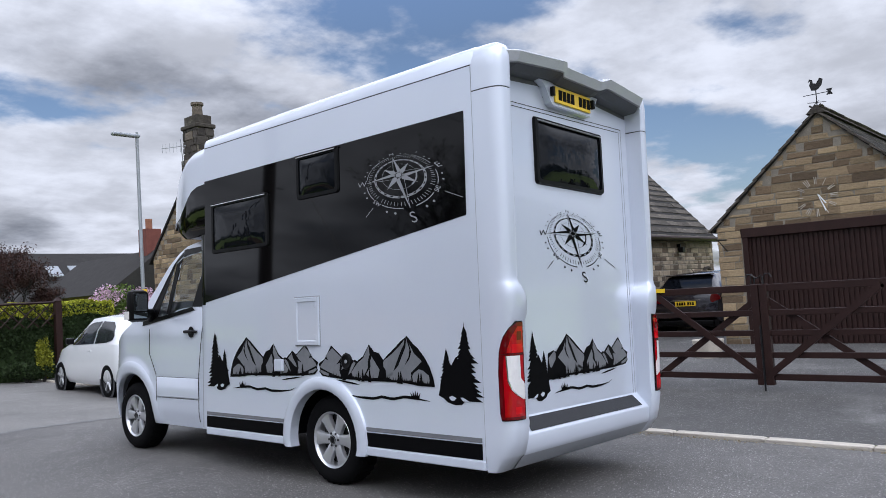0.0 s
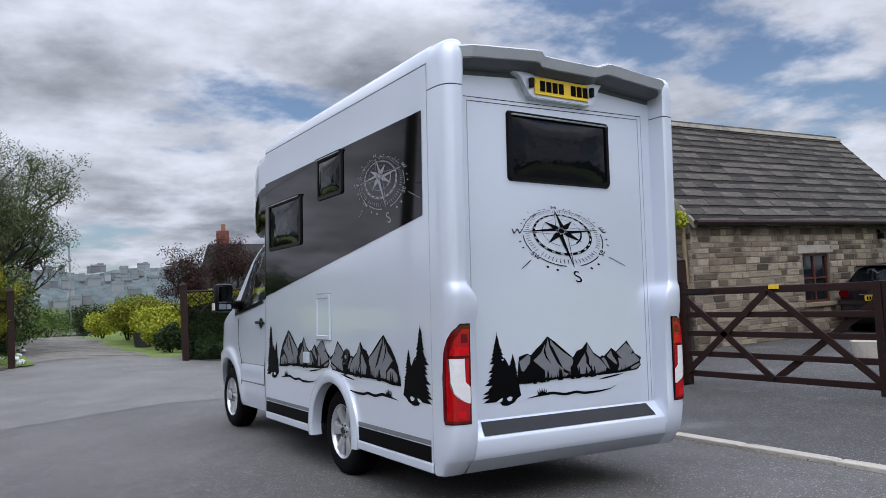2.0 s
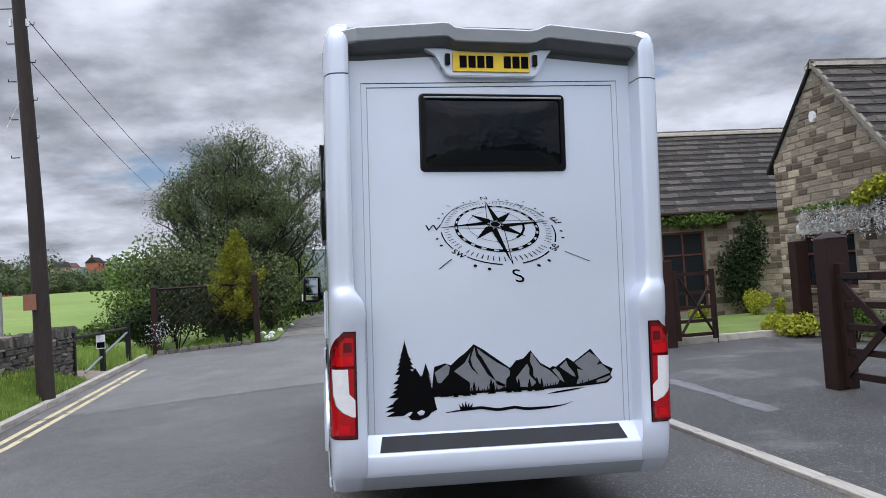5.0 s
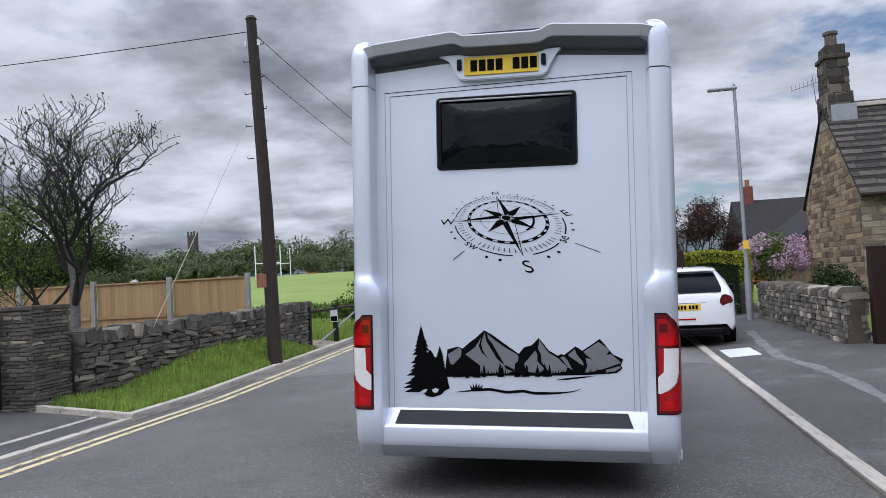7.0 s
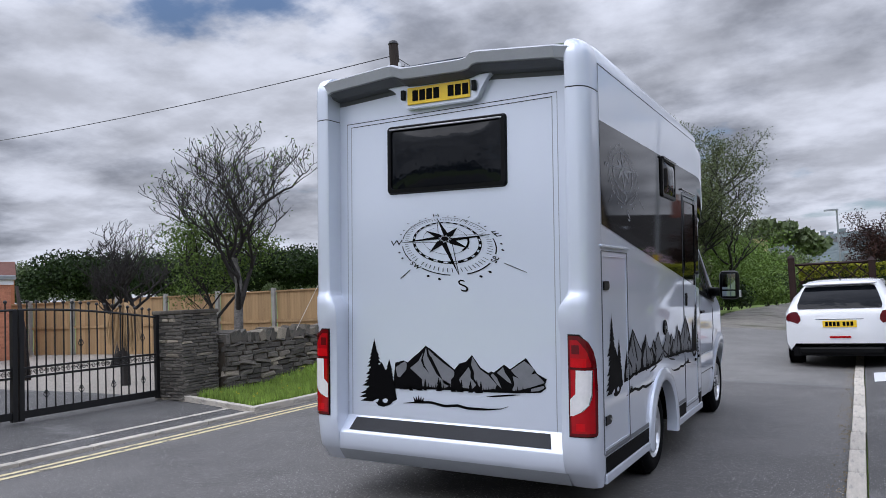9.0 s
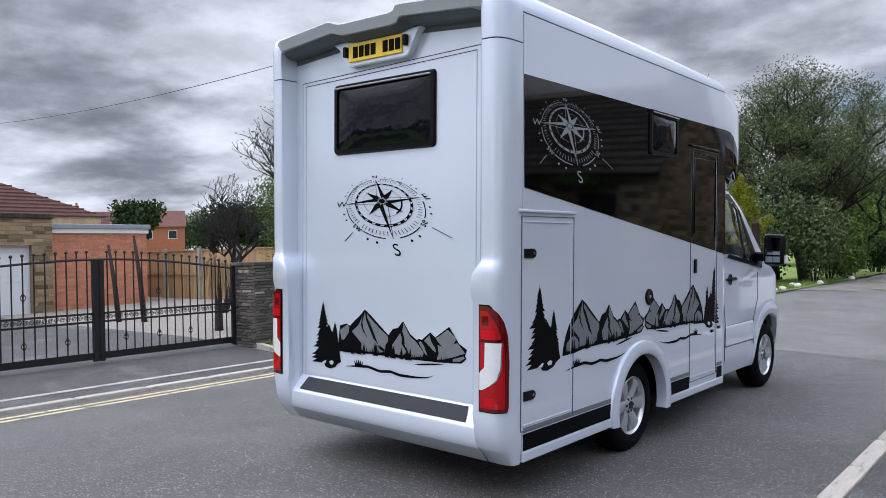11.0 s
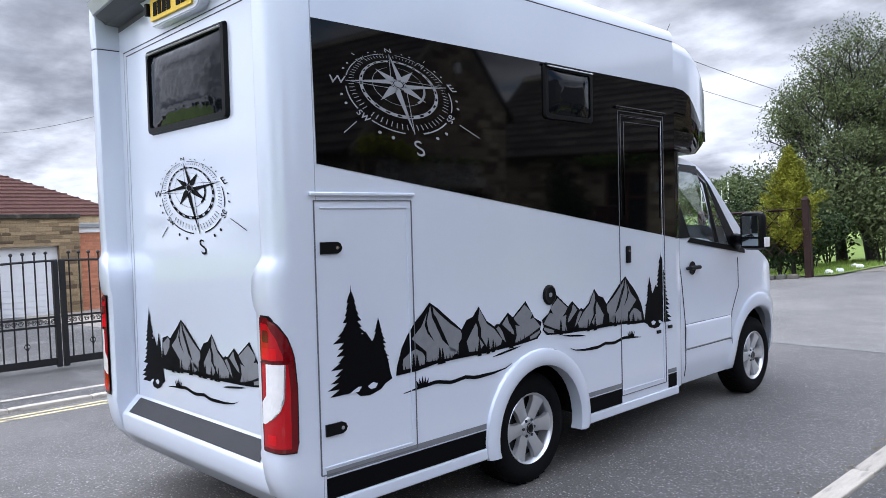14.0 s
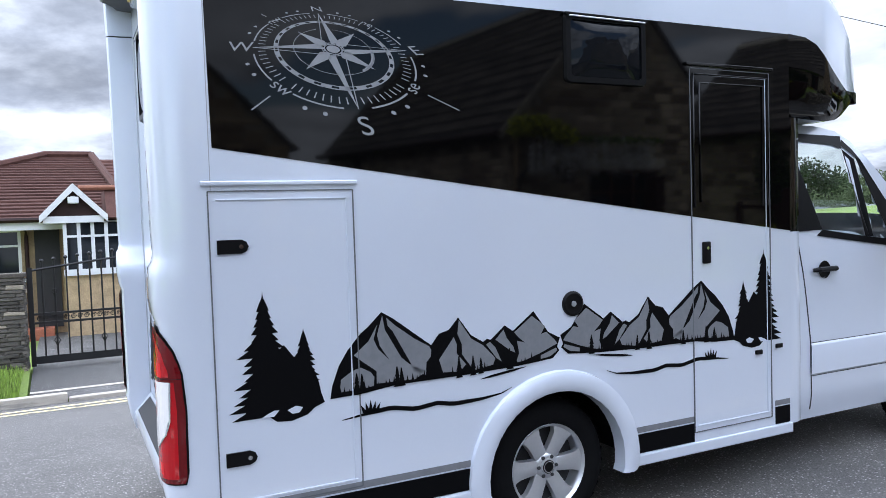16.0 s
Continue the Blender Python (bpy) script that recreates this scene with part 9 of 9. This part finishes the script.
part("bay_back", boxm(px - 0.30, px - 0.26, 0.09, 1.0, 1.16, 2.10), "render_wall", bb)
sl = thing("security_light", Matrix.Translation((px + 0.06, pym, 2.5)), "white security light in the porch gable", "lamp")
part("lamp_head", boxm(0, 0.10, -0.09, 0.09, -0.06, 0.06, 0.015), "white_paint", sl)
part("mount", boxm(-0.03, 0.0, -0.04, 0.04, -0.03, 0.08), "white_paint", sl)
tagged(part("porch_step", boxm(bx1 + 0.0, bx1 + 0.6, -0.75, -0.15, -0.1, 0.22, 0.01), "brick_red"), "red tiled step before the bungalow door", "step")

# garages at the end of the drive
g1 = thing("brick_garage", Matrix(), "low red brick garage with a flat roof", "garage")
part("wall", boxm(-25, -19.0, 6.35, 9.3, -0.1, 2.35), "brick_orange", g1)
part("flat_roof", boxm(-25.1, -18.9, 6.30, 9.4, 2.48, 2.62, 0.02), "steel", g1)
part("fascia", boxm(-25.05, -18.95, 6.32, 9.35, 2.35, 2.48), "white_paint", g1)
me_b = piece_mesh("brick", "brick_orange", 5, 0.0, 0.05)
LATER.append(lambda: lay(g1, "brick", [me_b], courses((-19.0, 6.35, 0), (0, 1, 0), (1, 0, 0), 2.95, -0.05, lambda q: 2.35, (0.23, 0.078), random.Random(9), deep=0.03, joint=0.01, grow=0.3), 300))
g2 = thing("stone_garage", Matrix(), "stone garage with a white ribbed door", "garage")
bm = bmesh.new()
wall_box(bm, "y", -19.0, 0.3, 2.0, 6.3, -0.1, 2.75, [(2.6, 5.75, -0.1, 2.0)])
box(bm, -25, -19.01, 2.0, 2.3, -0.1, 2.75)
box(bm, -25, -19.01, 6.0, 6.3, -0.1, 2.75)
part("wall", bm, "ochre_stone", g2)
dd = part("garage_door", boxm(-18.93, -18.88, 2.6, 5.75, -0.05, 2.0), "white_paint", g2, "white horizontally ribbed door")
for k in range(12):
    part("rib", boxm(-18.88, -18.86, 2.62, 5.73, 0.02 + 0.163 * k, 0.15 + 0.163 * k), "white_paint", dd)
part("parapet", boxm(-19.05, -18.62, 1.95, 6.33, 2.75, 2.88, 0.02), "slate_stone", g2)
LATER.append(lambda: lay(g2, "stone", OCHRE, courses((-18.70, 2.0, 0), (0, 1, 0), (1, 0, 0), 4.3, -0.05, lambda q: 2.72, (0.36, 0.11), random.Random(10), deep=0.04, skip=[(0.57, 3.78, -1, 2.04)]), 250))


def far_house(x, y, z, w, d, h, rh, turn, wall, roof_m, label="distant house among the fields"):
    """A house far off: walls, roof, chimney, windows."""
    hs = thing("far_house", Matrix.Translation((x, y, z)) @ Matrix.Rotation(radians(turn), 4, "Z"), label, "house", "distant houses")
    part("wall", boxm(-w / 2, w / 2, -d / 2, d / 2, -10, h), wall, hs)
    bm = slab(bmesh.new(), [(-d / 2 - 0.3, h - 0.1), (d / 2 + 0.3, h - 0.1), (0, h + rh)], "x", -w / 2 - 0.2, w / 2 + 0.2)
    rf = part("roof", bm, roof_m, hs)
    part("chimney", boxm(-w / 2 + 0.4, -w / 2 + 1.0, -0.3, 0.3, h + rh * 0.5, h + rh + 0.8), "brick_dark", rf)
    part("chimney_pot", tube(bmesh.new(), [(-w / 2 + 0.75, 0, h + rh + 0.8), (-w / 2 + 0.75, 0, h + rh + 1.2)], 0.13, 7), "clay", rf)
    for k in range(max(2, int(w / 2.5))):
        xx = -w / 2 + w * (k + 0.5) / max(2, int(w / 2.5))
        wn = part("window", boxm(xx - 0.55, xx + 0.55, -d / 2 - 0.05, -d / 2 + 0.05, h - 1.7, h - 0.6), "white_paint", hs)
        part("pane", boxm(xx - 0.48, xx + 0.48, -d / 2 - 0.065, -d / 2 - 0.045, h - 1.62, h - 0.68), "window_dark", wn)
    return hs


# neighbours past the cottage
n1 = far_house(13.4, 42.5, 0.2, 9.5, 7.0, 2.2, 2.7, 0, "brick_red", "roof_dark", "dark-roofed bungalow beyond the hedges")
for k in range(3):
    part("roof_light", slab(bmesh.new(), [(-2.75 + 0.1, 3.45), (-1.95 + 0.1, 4.02), (-1.95 + 0.1, 4.08), (-2.75 + 0.1, 3.51)], "x", -1.6 + 1.2 * k, -0.9 + 1.2 * k), "steel", n1)
n3 = far_house(9.6, 27.5, 0.1, 6.5, 3.8, 2.2, 1.5, 90, "ochre_stone", "roof_dark", "gabled stone bungalow behind the cottage")
hz = lambda x, y: height(x, y)
far_house(-88, 34, hz(-88, 34) - 1.0, 7, 5.5, 3.6, 3.4, 35, "ochre_stone", "roof_dark", "distant stone chapel with a steep slate roof")
for i in range(3):
    far_house(-100 + 4 * i, 43 + 3.5 * i, hz(-96, 46) - 0.5, 9, 7, 4.6, 2.2, 60, "brick_red", "roof_red", "distant red brick houses by the field")
tree("far_round_tree", "round dark tree by the distant chapel", -92, 28, 7, 0.8, 71, "leaf_dark", 5000, 0.25, 1.5, r0=0.3, depth=3)
tree("far_round_tree", "round dark tree by the distant chapel", -80, 42, 6, 0.8, 72, "leaf_dark", 5000, 0.25, 1.5, r0=0.3, depth=3)
# red-leaved shrubs and hedge by the lane
tree("copper_tree", "small copper-leaved tree above the hedge", 3.5, 24.5, 3.9, 0.95, 101, "leaf_red", 15000, 0.032, 0.30, r0=0.07, depth=5, first=0.26, aspect=0.5)
tree("copper_tree", "small copper-leaved tree above the hedge", 5.0, 23.2, 3.4, 0.95, 102, "leaf_red", 12000, 0.032, 0.30, r0=0.07, depth=5, first=0.26, aspect=0.5)
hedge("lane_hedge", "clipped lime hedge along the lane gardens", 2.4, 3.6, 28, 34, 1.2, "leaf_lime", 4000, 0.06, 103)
pot = thing("planter", Matrix.Translation((1.8, 26.5, height(1.8, 26.5))), "dark tub planter at the lane side", "planter")
bm = bmesh.new()
lathe(bm, [(0.0, 0), (0.28, 0), (0.36, 0.55), (0.32, 0.55), (0.3, 0.48), (0.0, 0.48)], 16)
part("tub", bm, "cab_dark", pot)
fp = thing("flower_pot", Matrix.Translation((7.7, 2.7, height(7.7, 2.7) + 0.01)), "pale round planter standing behind the gate", "planter")
bm = bmesh.new()
lathe(bm, [(0.0, 0), (0.20, 0), (0.26, 0.30), (0.22, 0.30), (0.2, 0.26), (0.0, 0.26)], 16)
part("pot", bm, "kerb", fp)
lc = thing("far_lamp", Matrix.Translation((1.5, 48, height(1.5, 48))), "distant street lamp down the lane", "street lamp")
part("column", tube(bmesh.new(), [(0, 0, 0), (0, 0, 5.6)], 0.06, 6), "steel", lc)
part("lamp_head", boxm(-0.7, 0.1, -0.1, 0.1, 5.55, 5.65), "steel", lc)

# goal posts on the field
for gx, gy in ((-54.5, 118), (-64, 145)):
    gz = height(gx, gy)
    gl = thing("rugby_posts", Matrix.Translation((gx, gy, gz)), "white rugby posts on the playing field", "goal", "rugby posts")
    for s in (-1, 1):
        part("upright", tube(bmesh.new(), [(s * 2.3, 0, -0.1), (s * 2.3, 0, 5.6)], 0.09, 6), "white_paint", gl)
    part("crossbar", tube(bmesh.new(), [(-2.3, 0, 2.6), (2.3, 0, 2.6)], 0.08, 6), "white_paint", gl)

# ---- distance ----


def far_woods(name, label, mat, runs, seed, leaf=0.55, count=70):
    """Far woodland: ragged crowns of leaf clumps along hill lines."""
    rnd = random.Random(seed)
    spots = []
    for (x0, y0), (x1, y1), n, h0, h1, zoff in runs:
        for k in range(n):
            t = (k + rnd.random()) / n
            x, y = x0 + (x1 - x0) * t + rnd.uniform(-4, 4), y0 + (y1 - y0) * t + rnd.uniform(-5, 5)
            h = rnd.uniform(h0, h1)
            z = height(x, y) + zoff
            for j in range(5):
                spots.append(((x + rnd.uniform(-0.4, 0.4) * h, y + rnd.uniform(-0.4, 0.4) * h, z + h * rnd.uniform(0.3, 0.75)), (h * 0.33, h * 0.33, h * 0.27), count))
    tagged(leaf_cloud(name, mat, None, spots, leaf, seed, aspect=0.7), label, "woodland", kind="stuff")


far_woods("far_hedgerow", "dark hedgerow at the far edge of the field", "far_wood", [((-260, 90), (-170, 165), 34, 4, 7, 0), ((-170, 165), (-60, 205), 60, 3.5, 6, 0), ((-60, 205), (-14, 200), 30, 3.5, 5.5, 0)], 1, 0.20, 420)
far_woods("far_wood", "wooded hillside beyond the playing field", "far_wood", [((-300, 240), (-100, 300), 60, 12, 20, -1), ((-100, 300), (-20, 320), 34, 10, 15, -3), ((-320, 150), (-200, 220), 34, 12, 20, 0)], 2, 0.45, 330)
far_woods("field_edge_wood", "leafy trees along the eastern field edge", "leaf", [((-7.5, 44), (-9, 75), 20, 4.0, 6.0, 0), ((-9, 75), (-14, 150), 24, 6, 9, 0)], 4, 0.10, 420)
far_woods("southern_trees", "dark trees and hedges where the road leads back", "leaf_dark", [((-45, -30), (-8, -34), 16, 5, 8, 0), ((6, -34), (45, -28), 16, 5, 9, 0)], 7, 0.3, 120)
far_woods("near_wood", "dark trees across the playing field", "leaf_dark", [((-131, 84), (-108, 105), 16, 8, 12, 0), ((-108, 105), (-89, 122), 12, 7.5, 11, 0)], 3, 0.26, 420)
for i in range(9):
    far_house(-150 + 13 * i + (i % 3) * 6, 330 + 10 * (i % 4), height(-150 + 13 * i, 330) + 10.5, 7, 5, 3, 2.2, 20 * i, ("render_wall", "brick_red", "ochre_stone")[i % 3], ("roof_dark", "roof_red")[i % 2], "distant hillside house among trees")
tw = thing("church_tower", Matrix.Translation((-165, 290, 1)), "distant square stone church tower above the trees", "church")
part("tower", boxm(-1.6, 1.6, -1.6, 1.6, -6, 25), "soot_stone", tw)
for sx in (-1, 1):
    for sy in (-1, 1):
        part("pinnacle", boxm(sx * 1.0, sx * 1.6, sy * 1.0, sy * 1.6, 25, 26.6), "soot_stone", tw)
# far valley side: long ridges, most with haze mixed into their colour
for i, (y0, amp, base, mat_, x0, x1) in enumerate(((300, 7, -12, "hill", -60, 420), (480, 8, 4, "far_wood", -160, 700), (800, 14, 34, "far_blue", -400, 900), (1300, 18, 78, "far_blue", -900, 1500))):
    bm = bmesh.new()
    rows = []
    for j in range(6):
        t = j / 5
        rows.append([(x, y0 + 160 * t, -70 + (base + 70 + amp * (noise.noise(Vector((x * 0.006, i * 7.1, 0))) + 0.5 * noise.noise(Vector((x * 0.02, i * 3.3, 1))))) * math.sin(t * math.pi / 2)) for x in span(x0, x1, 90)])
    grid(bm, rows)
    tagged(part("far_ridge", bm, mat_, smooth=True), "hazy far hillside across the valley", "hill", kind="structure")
def town(name, label, n, x0, x1, y0, base, seed):
    """Pale gable walls and darker roofs, both haze-tinted in colour, scattered over a far hillside."""
    rnd = random.Random(seed)
    walls, roofs = bmesh.new(), bmesh.new()
    for _ in range(n):
        t = rnd.uniform(0.35, 0.98)
        x, y = rnd.uniform(x0, x1), y0 + 160 * t
        z = -70 + (base + 70) * math.sin(t * math.pi / 2) + rnd.uniform(-3, 2)
        w, d, h = rnd.uniform(6, 14), 7, rnd.uniform(3, 5)
        box(walls, x, x + w, y - d, y, z - 6, z + h)
        slab(roofs, [(y - d - 0.5, z + h), (y + 0.5, z + h), (y - d / 2, z + h + 3)], "x", x - 0.5, x + w + 0.5)
    tagged(part(name, walls, "haze_tinted_wall"), label, "houses", kind="stuff")
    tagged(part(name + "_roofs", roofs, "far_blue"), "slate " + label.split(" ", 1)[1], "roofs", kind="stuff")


town("hillside_town", "grey houses packed over the far hillside", 170, -420, 420, 1300, 78, 3)
town("valley_town", "grey houses along the valley side", 90, -260, 260, 800, 34, 4)
rr = random.Random(8)
for i in range(26):
    x, y = rr.uniform(-20, 220), rr.uniform(320, 400)
    far_house(x, y, -48 + 36 * math.sin(min(1, (y - 300) / 160) * 1.57), 14, 10, 6, 4, rr.uniform(0, 90), rr.choice(("render_wall", "brick_red")), "roof_dark", "distant rooftops across the valley")
far_woods("valley_wood", "trees scattered over the valley side", "far_wood", [((-40, 330), (240, 420), 50, 8, 13, 10)], 6, 1.6)

for job in LATER:
    job()


def kerb_litter(name, label, x, y0, y1, n, seed):
    """Grit and dry leaf scraps swept against a kerb."""
    rnd = np.random.RandomState(seed)
    vs, fs = [], []
    for i in range(n):
        y = y0 + (y1 - y0) * rnd.rand()
        gather = 0.5 + 0.5 * math.sin(y * 2.3) * math.sin(y * 0.9 + 1.0)
        if rnd.rand() > 0.25 + 0.75 * gather:
            continue
        px = x - 0.012 - 0.13 * rnd.rand() ** 2.2
        r, a, t = 0.006 + 0.015 * rnd.rand(), 6.28 * rnd.rand(), 0.003 + 0.006 * rnd.rand()
        z = height(px, y) + 0.002
        o = len(vs)
        for k, q in enumerate((1.0, 0.45, 0.9, 0.5)):
            b = a + k * 1.5708
            vs.append((px + r * q * math.cos(b), y + r * q * math.sin(b), z + (t if k % 2 else 0)))
        vs.append((px, y, z + t * 1.4))
        fs += [(o, o + 1, o + 4), (o + 1, o + 2, o + 4), (o + 2, o + 3, o + 4), (o + 3, o, o + 4)]
    me = bpy.data.meshes.new(name)
    me.from_pydata(vs, [], fs)
    me.materials.append(M["litter"])
    tagged(new(name, me), label, "litter", kind="stuff")


kerb_litter("kerb_litter", "grit and dry leaf scraps swept against the kerb", KERB_R, -3.0, 12.0, 900, 41)
